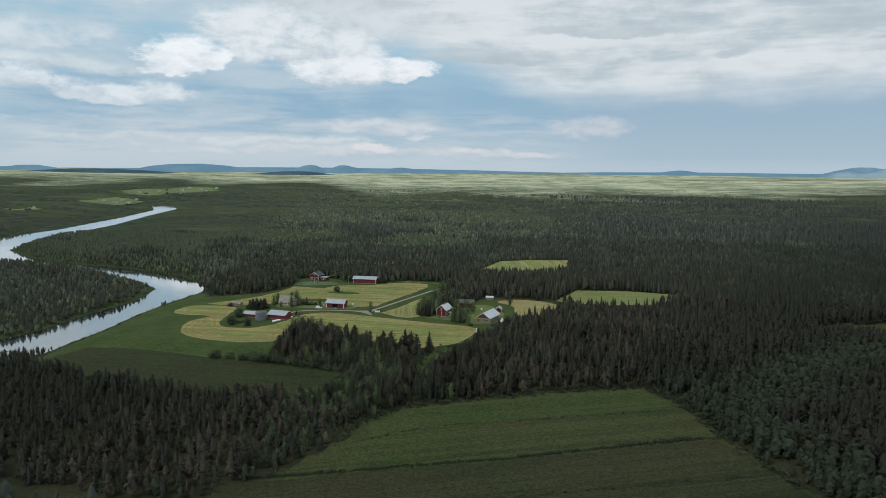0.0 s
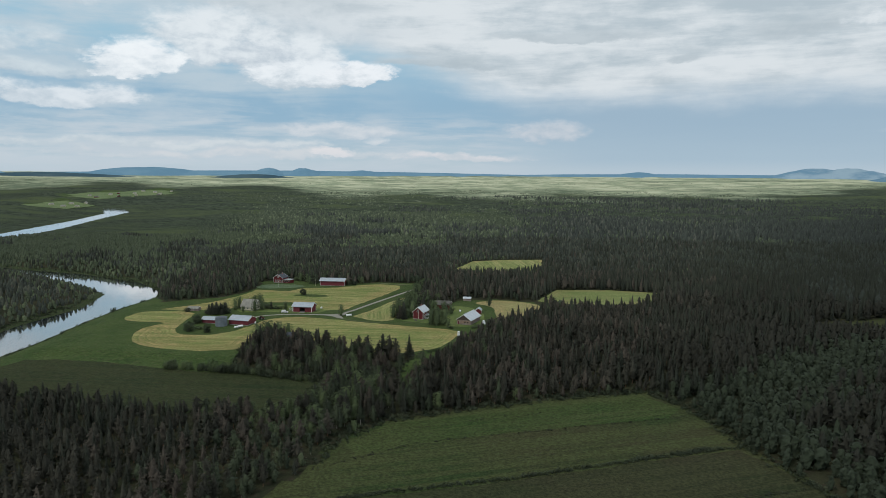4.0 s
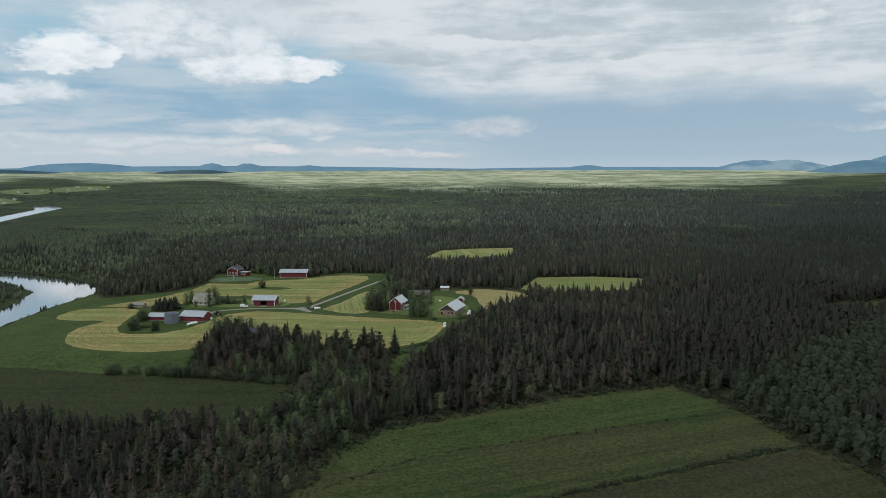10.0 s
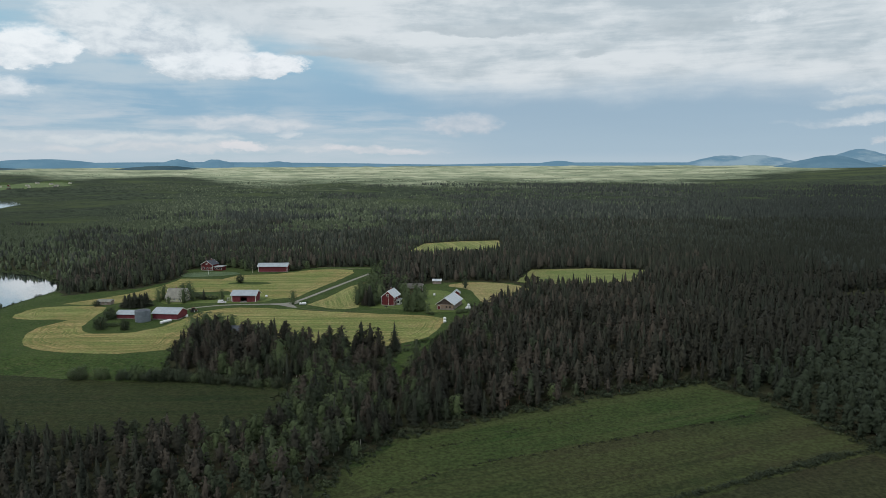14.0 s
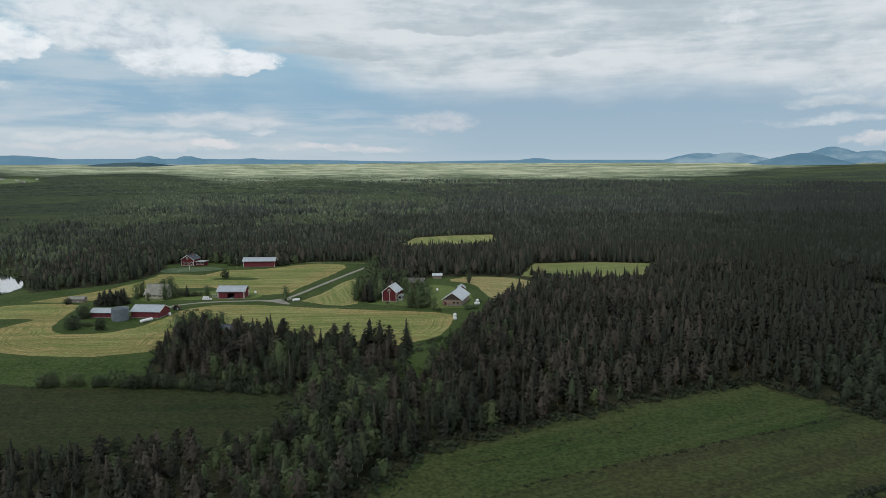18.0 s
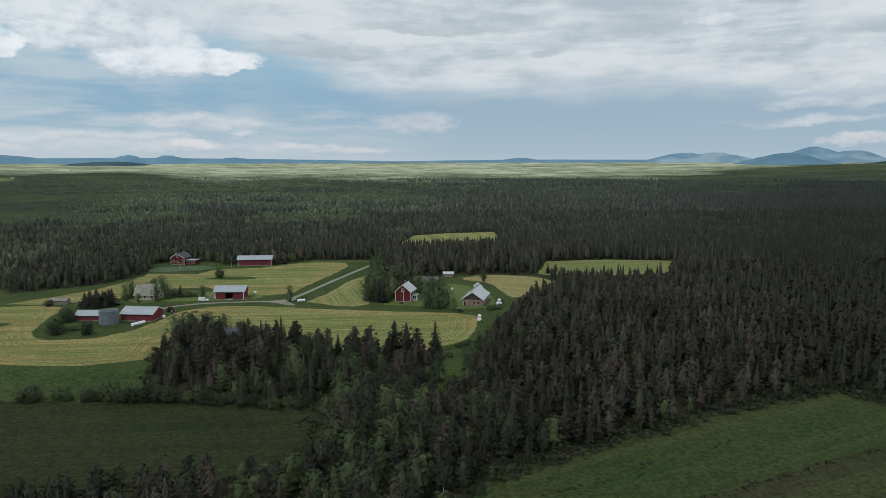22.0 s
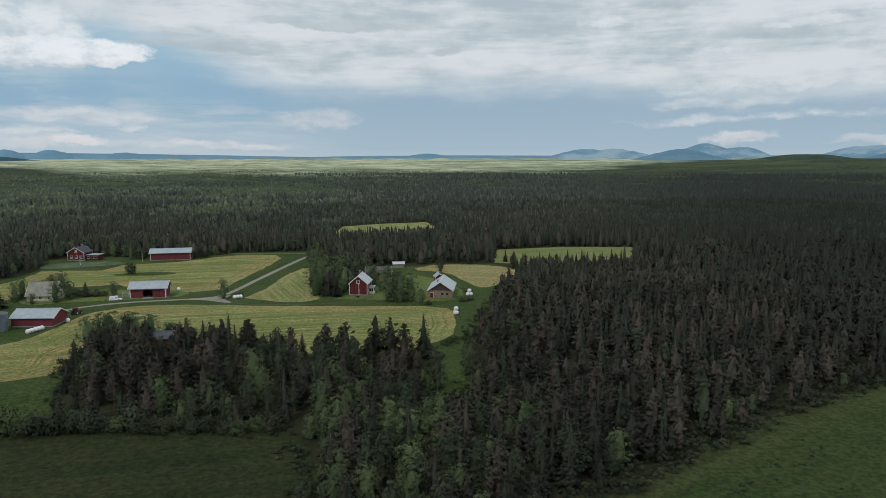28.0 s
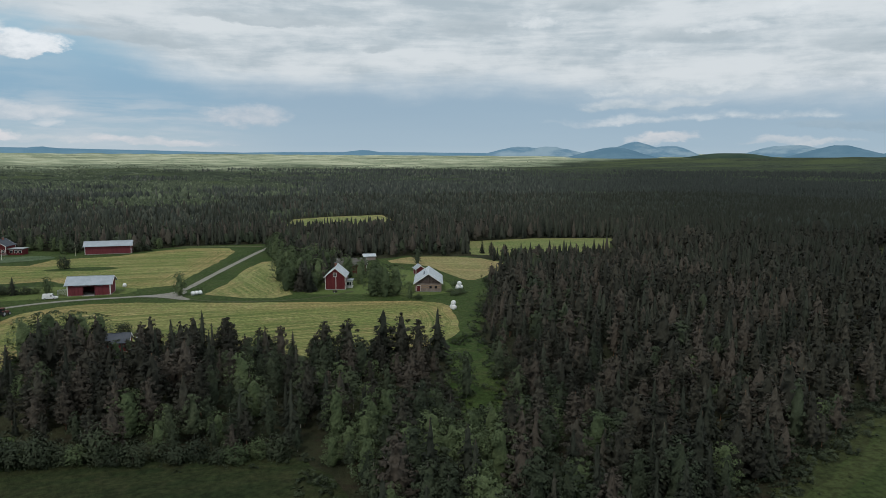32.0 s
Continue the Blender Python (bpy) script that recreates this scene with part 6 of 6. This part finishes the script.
HOUSE_TREES = (("broad", -51, 9.5, 9), ("broad", -14.5, 10.5, 10), ("broad", -2.5, 16, 11.5), ("spruce", -7.5, 12, 12), ("broad", -8, 27, 12), ("broad", -16, 33, 11), ("broad", -11, 38, 12.5),
               ("broad", -5, 33, 12), ("broad", -13, 47, 11.5), ("broad", -4, 46, 12.5), ("broad", 3, 42, 11.5), ("broad", -10, 57, 12), ("broad", 0, 60, 12), ("broad", -15, 66, 10),
               ("spruce", -9.5, 9, 10.2), ("spruce", -6.2, 6.5, 9.4), ("broad", -12.5, 15, 11.5), ("broad", -4.4, 11, 7.5), ("spruce", -8.5, 15.5, 11), ("broad", -9, 21, 12), ("broad", -13.4, 24, 11.5),
               ("broad", 1, 50, 12), ("broad", -3, 38, 12), ("spruce", 5, 36, 10),
               ("broad", -15.5, 84, 8.5), ("broad", -17, 93, 9), ("broad", -13, 98, 10), ("broad", -18.5, 104, 9.5), ("broad", -15, 110, 10.5), ("broad", -19, 115, 9.5), ("broad", -15, 121, 11),
               ("broad", -15.5, 128, 10), ("birch", -12, 76, 10), ("birch", -9, 88, 11), ("broad", -13, 136, 9), ("spruce", -14, 104, 11.5), ("spruce", -12, 116, 12.5))
FIELD_TREES = (("broad", 14.6, -6.5, 11.4), ("broad", 18.6, -8.2, 12.2), ("broad", 23, -6, 11.6), ("broad", 26.5, -13.5, 6.2), ("broad", 18.5, -2, 9.8), ("broad", 13.5, 18, 9), ("broad", 19.5, 22, 9.5),
               ("broad", 9.5, 28, 11), ("broad", 11, 31, 9.5), ("broad", 16.5, 33, 9), ("broad", 22, 30, 8), ("spruce", 87, 93, 7.5), ("pine", 91, 90, 6.8), ("spruce", 84.5, 66, 6),
               ("birch", 46, 62, 9), ("broad", 8, 60, 10),)
for j, (kind, x, y, h) in enumerate(GROVE_TREES + FARM_TREES + HOUSE_TREES + FIELD_TREES):
    single_tree(kind, j % VARIANTS[0], x, y, float(height(np.array([x]), np.array([y]))[0]) - 0.1, h, j * 71 % 360, dict(spruce="dark dense spruce standing in the farm clearing", pine="small open pine at the field edge",
                broad="full leafy birch standing in the farm clearing", birch="thin light birch at the field edge")[kind], group="trees about the farm", fat=2.5 if x < -131 and kind == "spruce" else 1.5 if kind == "spruce" and x < 20 else 1.0)

BARN_BUSHES = ((-105.5, 84, 6.0, 6.8, 1), (-128.8, -52, 7.2, 7.4, 1), (-135.5, -30, 6.8, 7.2, 1), (-116.5, -53, 5.4, 6.4, 1), (-160.5, 3, 4.6, 4, 1), (-132, 24, 3, 2.6, 1), (-104, 24.5, 5, 3.6, 1),
          (-111, 25, 4.5, 3.4, 1), (-101, 25, 4, 3, 0), (-114, 30, 5, 3.5, 1), (-115, 141, 8, 6, 1), (-106, 147, 7, 4.5, 1), (-139, 156, 6, 4, 0))
YARD_BUSHES = ((-54.5, -45.6, 5.5, 1.5, 0), (43.5, -4.5, 3.2, 1.3, 0), (-84, 138, 5, 5.5, 1), (-80, 141, 6, 4.5, 1), (29, -16, 3, 2.2, 0), (46, -9, 5, 2, 0), (43, -12, 4, 1.5, 0), (49, 6, 4, 2.4, 0), (-60, -45, 5, 4, 1),
          (-52, -56, 5, 4.5, 1), (-67, -55, 5, 5, 1), (-125, -46, 4, 2.4, 0), (-128, -45, 3.5, 2, 0), (-45, 16, 2.5, 1.5, 0))
for j, (x, y, w, h, dark) in enumerate(BARN_BUSHES + YARD_BUSHES):
    bush(x, y, w, h, j, bool(dark), "dense dark green bush by the farm buildings" if dark else "low leafy bush in rough grass", "bushes about the farm")
rng_h = random.Random(4)
hedge_x = -104.0
while hedge_x < -50:
    w = rng_h.uniform(4.0, 6.4)
    if rng_h.random() > 0.12 or hedge_x > -85:
        bush(hedge_x, -122.6 - (hedge_x + 121) * 0.055 + rng_h.uniform(-0.8, 0.8), w, w * rng_h.uniform(0.8, 1.15), int(hedge_x * 7) % 40, rng_h.random() < 0.5, "hedge bush in a row along the low meadow", "hedge bushes")
    hedge_x += w * 0.62


edge_x = -67.0
while edge_x < -21:
    w = rng_h.uniform(3.0, 5.2)
    bush(edge_x, -123.5 - (edge_x + 67) * 0.20 + rng_h.uniform(-1.0, 1.4), w, w * rng_h.uniform(0.7, 1.1), int(edge_x * 11) % 40, rng_h.random() < 0.85, "leafy bush at the edge of the grove", "bushes along the grove")
    edge_x += w * 0.75


def tufts(name, P, size, label, category, kind, seed, stock):
    """Low growth joined into one mesh."""
    rng = np.random.RandomState(seed)
    P = np.asarray(P, float)
    pick = rng.randint(0, len(stock), len(P))
    Vs, Fs, Ts, Ns, base = [], [], [], [], 0
    for v, (A, F, S) in enumerate(stock):
        sel = np.where(pick == v)[0]
        if not len(sel):
            continue
        m = len(sel)
        s = rng.uniform(size[0], size[1], (m, 1, 1))
        V = A[None] * s * [1.25, 1.25, 0.8] + P[sel][:, None, :]
        Vs.append(V.reshape(-1, 3))
        Fs.append((F[None] + (np.arange(m) * len(A))[:, None, None] + base).reshape(-1, 3))
        Ts.append(np.repeat(rng.uniform(0, 1, m), len(A)))
        Ns.append(np.tile(S, (m, 1)))
        base += m * len(A)
    ob = mesh_object(name, np.concatenate(Vs), np.concatenate(Fs), [leaf_mats[kind]["tint"]], None, np.concatenate(Ts), normals=np.concatenate(Ns))
    return tagged(ob, label, category, kind="stuff")


def along(line, gap, spread, rng):
    out = []
    for (x0, y0), (x1, y1) in zip(line, line[1:]):
        L = math.hypot(x1 - x0, y1 - y0)
        for i in range(int(L / gap)):
            t = rng.uniform(0, 1)
            x, y = x0 + (x1 - x0) * t + rng.normal() * spread, y0 + (y1 - y0) * t + rng.normal() * spread
            out.append((x, y))
    out = np.array(out)
    return np.column_stack([out, height(out[:, 0], out[:, 1])])


rng_d = np.random.RandomState(31)
tufts("ditch_scrub", np.concatenate([along([(12, -229), (44, -199), (100, -174), (148, -153)], 0.9, 0.5, rng_d), along([(10, -212), (30, -190), (60, -174), (90, -158)], 1.3, 0.9, rng_d),
                                     along([(0, -292), (100, -248), (180, -214)], 1.0, 0.6, rng_d)]), (0.35, 1.0), "low willow scrub along overgrown ditches", "scrub", "spruce", 3, BUSH_LOW)
tufts("ditch_thicket", np.concatenate([along([(-6, -262), (22, -250), (80, -224), (128, -199), (150, -187)], 0.34, 0.55, rng_d), along([(120, -203), (164, -182)], 0.4, 0.7, rng_d)]), (0.7, 1.7), "dense willow thicket along the deep ditch", "scrub", "birch", 8, BUSH_LOW)
tufts("forest_edge_scrub", np.concatenate([along(FRONT_FIELD[:10], 0.55, 1.3, rng_d), along(grown(FRONT_FIELD, 4.0)[1:9], 0.7, 1.2, rng_d), along([(-82, -68), (-72, -110), (-50, -127), (-17, -134), (-13, -158), (-16, -174), (-60, -182), (-140, -175)], 1.0, 1.5, rng_d),
                                           along([(64, 18), (58, -5), (44, -40), (33, -70), (27, -74), (10, -86), (-8, -84), (-36, -68), (-72, -52), (-82, -68)], 1.3, 1.3, rng_d),
                                           along([(34, -70), (31, -92), (22, -125), (13, -128), (17, -105), (20, -88)], 1.0, 1.2, rng_d)]),
      (0.8, 2.5), "young leafy growth along the forest edge", "scrub", "birch", 4, BUSH_LOW)
tufts("river_willows", np.concatenate([along([(-207, -125), (-213, -67), (-223, -17), (-229, 35), (-231, 80)], 2.5, 1.2, rng_d), along([(-268, 30), (-268, -30), (-262, -85), (-282, -140)], 1.2, 2.0, rng_d),
                                       along([(-247, 112), (-291, 154), (-380, 195), (-453, 210)], 1.2, 2.5, rng_d), along([(-443, 179), (-373, 142), (-319, 112), (-288, 84)], 1.3, 2.5, rng_d)]),
      (0.8, 2.6), "willow thicket on the river bank", "scrub", "birch", 5, BUSH_LOW)
meadow_pts = np.column_stack([rng_d.uniform(-215, -60, 1600), rng_d.uniform(-178, 20, 1600)])
keep_m = inside(meadow_pts[:, 0], meadow_pts[:, 1], FARM) & ~inside(meadow_pts[:, 0], meadow_pts[:, 1], HOME_HAY) & (lumps(meadow_pts[:, 0], meadow_pts[:, 1], 16, 9) > 0.1)
meadow_pts = meadow_pts[keep_m]
tufts("meadow_tussocks", np.column_stack([meadow_pts, height(meadow_pts[:, 0], meadow_pts[:, 1])]), (0.25, 0.6), "grass tussocks in the uncut meadow", "grass", "birch", 6, BUSH_LOW[:3])


tuft_pts = np.column_stack([rng_d.uniform(-10, 200, 2600), rng_d.uniform(-285, -125, 2600)])
tuft_pts = tuft_pts[inside(tuft_pts[:, 0], tuft_pts[:, 1], grown(FRONT_FIELD, -2.0)) & (lumps(tuft_pts[:, 0], tuft_pts[:, 1], 14, 10) > -0.1)]
TUFT = [make_bush(np.random.RandomState(60 + k), 26) for k in range(4)]
tufts("front_meadow_tussocks", np.column_stack([tuft_pts, height(tuft_pts[:, 0], tuft_pts[:, 1]) + 0.05]), (0.2, 0.6), "grass tussocks and herbs in the front meadow", "grass", "birch", 7, TUFT)


# ---- bales ----
def white_wrap():
    n = Nodes("white_bale_wrap", 0.35, 0, 0.5)
    return n.colour(n.mix(n.ramp(n.noise(3.0, 4), 0.4, 0.7), (0.78, 0.79, 0.80), (0.68, 0.70, 0.72))).bump(n.noise(9, 4), 0.3, 0.02).mat


M_WRAP = white_wrap()


def bale(x, y, rz, z=0.0, group="wrapped bales"):
    t = thing("hay_bale", x, y, z, rz, "round hay bale in white plastic wrap", "bale", group)
    bm = bmesh.new()
    n, R, L = 20, 0.80, 0.645
    rings = []
    for u, r in ((-L, 0.0), (-L, R * 0.50), (-L * 0.84, R * 0.84), (-L * 0.48, R), (L * 0.48, R), (L * 0.84, R * 0.84), (L, R * 0.50), (L, 0.0)):
        rings.append([bm.verts.new((u, math.cos(6.2832 * i / n) * r, R - 0.03 + math.sin(6.2832 * i / n) * r * (0.97 if i < n / 2 else 0.93))) for i in range(n)] if r else [bm.verts.new((u, 0, R))])
    for a, b in zip(rings, rings[1:]):
        for i in range(n):
            j = (i + 1) % n
            if len(a) == 1:
                bm.faces.new((a[0], b[j], b[i]))
            elif len(b) == 1:
                bm.faces.new((a[i], a[j], b[0]))
            else:
                bm.faces.new((a[i], a[j], b[j], b[i]))
    part("wrap", bm, M_WRAP, t)
    return t


first_bale = bale(-46.6, 9.0, 26)
for x, y, rz, z in ((-45.45, 9.56, 25, 0), (-44.3, 10.1, 27, 0), (-104.6, -39.6, 63, 0), (-104.04, -38.4, 62, 0), (-103.44, -37.25, 64, 0), (-102.86, -36.1, 63, 0), (-102.3, -34.95, 62, 0), (36.4, -34.9, 35, 0), (36.2, -33.4, 30, 0), (36.35, -34.3, 38, 1.42), (47.2, -1.0, 20, 0), (48.7, -0.4, 35, 0), (47.9, 0.9, 20, 0), (48.1, -0.3, 30, 1.42),
                    (-97.9, -24.5, 40, 0), (-72.6, 31.6, 0, 0), (27.5, 38.0, 10, 0)):
    copy_thing(first_bale, pose(x, y, z, 0, 0, rz))


# ---- vehicles ----
def car_paint(name, c, rough=0.3):
    n = Nodes(name, rough, 0.0, 0.5)
    return n.colour(n.mix(n.ramp(n.noise(2.0, 4), 0.4, 0.7), c, tuple(v * 0.85 for v in c))).mat


M_CAR_WHITE, M_TRACTOR, M_TYRE = car_paint("white_car_paint", (0.75, 0.76, 0.77)), car_paint("red_tractor_paint", (0.11, 0.025, 0.02), 0.6), car_paint("tyre_rubber", (0.025, 0.025, 0.026), 0.9)
M_RIM = car_paint("steel_rim", (0.45, 0.46, 0.47), 0.4)


def wheel(t, x, y, r, w, rim=0.6):
    s = 1 if y > 0 else -1
    ty = part("tyre", tube_bm((x, y - w / 2, r), (x, y + w / 2, r), r, r, 20), M_TYRE, t)
    part("rim", tube_bm((x, y + s * w * 0.42, r), (x, y + s * (w / 2 + 0.02), r), r * rim, r * rim * 0.9, 16), M_RIM, ty)


def profile_bm(pts, w, taper=0.0, edge=0.05):
    """A body: a side outline in x and z, drawn across, narrower above by taper."""
    bm = bmesh.new()
    zt = max(z for _, z in pts)
    zb = min(z for _, z in pts)
    sides = []
    for s in (-1, 1):
        sides.append([bm.verts.new((x, s * (w / 2 - taper * (z - zb) / (zt - zb)), z)) for x, z in pts])
    bm.faces.new(sides[0])
    bm.faces.new(sides[1][::-1])
    n = len(pts)
    for i in range(n):
        bm.faces.new((sides[0][i], sides[1][i], sides[1][(i + 1) % n], sides[0][(i + 1) % n]))
    bmesh.ops.bevel(bm, geom=bm.edges[:], offset=edge, segments=2, affect="EDGES", profile=0.5)
    return bm


def car(name, x, y, rz, L, H, label):
    t = thing(name, x, y, 0, rz, label, "car")
    body = part("body", profile_bm([(-L / 2, 0.3), (L / 2, 0.3), (L / 2, 0.75), (L * 0.30, 0.95), (L * 0.16, H), (-L * 0.44, H), (-L / 2, 0.95)], 1.75, 0.12), M_CAR_WHITE, t)
    for s in (-1, 1):
        part("side_window", box_bm(L * 0.02, s * 0.785 - 0.03, 1.02, L * 0.16, s * 0.785 + 0.03, H - 0.45), M_GLASS, body)
    part("windscreen", profile_bm([(L * 0.295 + 0.03, 1.0), (L * 0.185 + 0.03, H - 0.14), (L * 0.185 - 0.05, H - 0.14), (L * 0.295 - 0.05, 1.0)], 1.40, 0.08, 0.01), M_GLASS, body)
    for s in (-1, 1):
        part("headlight", box_bm(L / 2 - 0.06, s * 0.62 - 0.14, 0.60, L / 2 + 0.02, s * 0.62 + 0.14, 0.74), M_RIM, body)
    for sx in (-0.31, 0.31):
        for sy in (-0.78, 0.78):
            wheel(t, L * sx, sy, 0.32, 0.2)
    return t


car("van", -93.0, 13.4, 4, 4.7, 1.9, "white van parked on the gravel by the yard")
car("car", -53.8, -49.5, 15, 4.3, 1.5, "white car parked at the edge of the grove")


def tractor():
    t = thing("tractor", -99.4, -11.5, 0, 70, "worn dark red tractor with a glazed cab beside the cow barn", "tractor")
    part("bonnet", profile_bm([(0.2, 0.75), (2.2, 0.75), (2.3, 1.35), (0.2, 1.55)], 0.8, 0.05), M_TRACTOR, t)
    part("chassis", box_bm(-1.2, -0.35, 0.55, 2.0, 0.35, 0.9), M_TYRE, t)
    cab = part("cab", profile_bm([(-1.2, 1.0), (0.25, 1.0), (0.1, 2.45), (-1.1, 2.45)], 1.4, 0.1), M_GLASS, t, "dark glazed cab")
    part("cab_roof", box_bm(-1.3, -0.75, 2.45, 0.2, 0.75, 2.6, bevel=0.05), M_TRACTOR, cab)
    for s in (-1, 1):
        wheel(t, -0.8, s * 0.85, 0.8, 0.45)
        wheel(t, 1.7, s * 0.75, 0.5, 0.3)
        part("mudguard", box_bm(-1.5, s * 0.85 - 0.25, 1.62, -0.2, s * 0.85 + 0.25, 1.7), M_TRACTOR, t)
    return t


tractor()


# ---- far village ----
def village_house(x, y, rz, red):
    z = float(height(np.array([x]), np.array([y]))[0])
    t = thing("village_house", x, y, z, rz, "small far red wooden house" if red else "small far pale wooden house", "house", "houses of the far village")
    shell(t, 8, 12, 4.0, 7.2, M_RED if red else M_CREAM, 0.4)
    roof(t, 8, 12, 4.0, 7.2, M_FELT if red else M_CEMENT, 0.5, 0.15, 0)
    return t


for j, (x, y) in enumerate(((-1180, 905), (-1215, 960), (-1230, 1330), (-1300, 1400), (-1390, 1640), (-1470, 1720), (-1350, 1800), (-1420, 1900), (-1290, 1840), (-1480, 2050), (-1380, 2080), (-1195, 925), (-1222, 890), (-1250, 1300), (-1310, 1330), (-1290, 1450), (-1350, 1700), (-1440, 1790), (-1320, 1900), (-1400, 2000), (-1470, 1880))):
    village_house(x, y, j * 37 % 180, j % 4 == 0)

# dark grass round the lone tree and along the upper field
flat_piece("grass_island", wavy(round_off([(-114, 82), (-108, 86), (-97, 88), (-82, 83), (-87, 76), (-100, 76), (-111, 78)], 2), 3, 0.5, 31), 0.14, M_MEADOW, "uncut grass island in the hay field", "grass")
flat_piece("yard_grass", wavy(round_off([(-126, 8), (-112, 12), (-98, 14), (-72, 15), (-66, 22), (-70, 32), (-90, 36), (-108, 40), (-124, 36), (-134, 26)], 2), 3, 0.6, 32), 0.08, M_LAWN, "short yard grass round the farm buildings", "lawn")
flat_piece("house_lawn", wavy(round_off([(-10, 2), (10, -2), (28, -10), (44, -8), (48, 10), (44, 40), (30, 60), (14, 56), (8, 26), (-8, 20)], 2), 3, 0.6, 33), 0.08, M_LAWN, "mown lawn round the red house", "lawn")
flat_piece("garden_patch", wavy(round_off([(-160, 112), (-150, 106), (-134, 110), (-120, 118), (-118, 126), (-128, 132), (-140, 131), (-156, 130)], 2), 3, 0.8, 34), 0.14, M_GARDEN, "pale green rough garden patch below the farmhouse", "garden")
flat_piece("gravel_junction", wavy(round_off([(-66, 12.2), (-58, 12.8), (-51, 19), (-48.5, 17), (-51, 8), (-46, 1), (-49, 0.5), (-57, 7.5), (-66, 9.6)], 2), 2, 0.2, 35), 0.17, M_GRAVEL, "worn gravel fork of the farm road", "road")
tufts("verge_growth", np.concatenate([along([(x + s * 3.8, y) for x, y in ROAD[:5]], 0.45, 1.0, rng_d) for s in (-1, 1)] + [along(HOUSE_TRACK, 1.6, 1.1, rng_d), along([(30, -9), (38, -8), (45, -4), (50, 4), (48, 18), (46, 34)], 0.45, 1.6, rng_d), along([(-8, 3), (4, -6), (14, -13), (28, -17)], 0.8, 1.0, rng_d), along([(-113, 80), (-98, 82), (-84, 80)], 0.22, 1.7, rng_d), along([(-92, 22), (-104, 24), (-118, 29)], 0.6, 1.5, rng_d), along([(-64, 20), (-52, 24), (-44, 36)], 0.7, 1.2, rng_d), along([(-160, 104), (-148, 103), (-122, 99), (-118, 117), (-92, 124)], 0.9, 1.2, rng_d)]),
      (0.2, 0.5), "tall grass and weeds on the verges", "grass", "broad", 8, BUSH_LOW[:3])


# ---- poles ----
def pole(name, x, y, h, mat, label):
    t = thing(name, x, y, 0, 0, label, "pole")
    part("shaft", tube_bm((0, 0, -0.1), (0, 0, h), 0.09, 0.05, 10), mat, t)
    part("footing", box_bm(-0.25, -0.25, -0.1, 0.25, 0.25, 0.22, bevel=0.03), M_STONE, t)
    part("finial", tube_bm((0, 0, h), (0, 0, h + 0.16), 0.08, 0.03, 10), mat, t)
    return t


pole("yard_pole", -111.5, 129.1, 6.4, M_CREAM, "slim pale yellow pole standing in the grass")
pole("flagpole", -140.6, 119.0, 5.0, M_WHITE, "slim white flagpole in the rough garden")


# ---- small yard things ----
def ride_on_mower():
    t = thing("lawn_mower", 2.3, 3.2, 0, 20, "dark ride-on lawn mower before the red house", "mower")
    part("deck", box_bm(-0.5, -0.55, 0.12, 0.6, 0.55, 0.32, bevel=0.04), M_TYRE, t)
    part("bonnet", profile_bm([(0.1, 0.3), (0.95, 0.3), (0.95, 0.62), (0.15, 0.78)], 0.6, 0.05), M_TYRE, t)
    part("seat", profile_bm([(-0.55, 0.5), (-0.05, 0.5), (-0.05, 0.6), (-0.42, 0.62), (-0.5, 1.0), (-0.6, 1.0)], 0.5, 0.02, 0.02), M_DARK_BOARD, t)
    part("steering_wheel", tube_bm((0.10, 0, 0.92), (0.14, 0, 0.96), 0.18, 0.18, 14), M_TYRE, t)
    for s in (-1, 1):
        wheel(t, -0.35, s * 0.48, 0.25, 0.2)
        wheel(t, 0.75, s * 0.42, 0.2, 0.15)
    return t


def stock_cage(x, y, rz):
    t = thing("stock_cage", x, y, 0, rz, "grey metal stock cage standing beside the machine hall", "cage")
    for sx in (-1.2, 1.2):
        for sy in (-0.8, 0.8):
            part("post", box_bm(sx - 0.05, sy - 0.05, -0.05, sx + 0.05, sy + 0.05, 1.9), M_RIMSTEEL, t)
    for z in (0.3, 0.85, 1.4, 1.85):
        for sy in (-0.8, 0.8):
            part("rail", box_bm(-1.25, sy - 0.03, z, 1.25, sy + 0.03, z + 0.06), M_RIMSTEEL, t)
        for sx in (-1.2, 1.2):
            part("rail", box_bm(sx - 0.03, -0.85, z, sx + 0.03, 0.85, z + 0.06), M_RIMSTEEL, t)
    return t


ride_on_mower()
stock_cage(-91.0, 20.0, 5)

GARDEN = [(-160, 112), (-150, 106), (-134, 110), (-120, 118), (-118, 126), (-128, 132), (-140, 131), (-156, 130)]
herb_pts = np.column_stack([rng_d.uniform(-160, -116, 900), rng_d.uniform(105, 133, 900)])
herb_pts = herb_pts[inside(herb_pts[:, 0], herb_pts[:, 1], GARDEN) & (lumps(herb_pts[:, 0], herb_pts[:, 1], 9, 61) > -0.25)]
tufts("garden_herbs", np.column_stack([herb_pts, height(herb_pts[:, 0], herb_pts[:, 1])]), (0.35, 0.8), "pale flowering herbs in the overgrown garden", "herbs", "herb", 9, BUSH_LOW[:3])
tufts("barn_herbs", along([(41, -6), (45, -4), (48, 1)], 0.12, 0.9, rng_d), (0.3, 0.6), "pale weeds by the log barn", "herbs", "herb", 10, BUSH_LOW[:3])
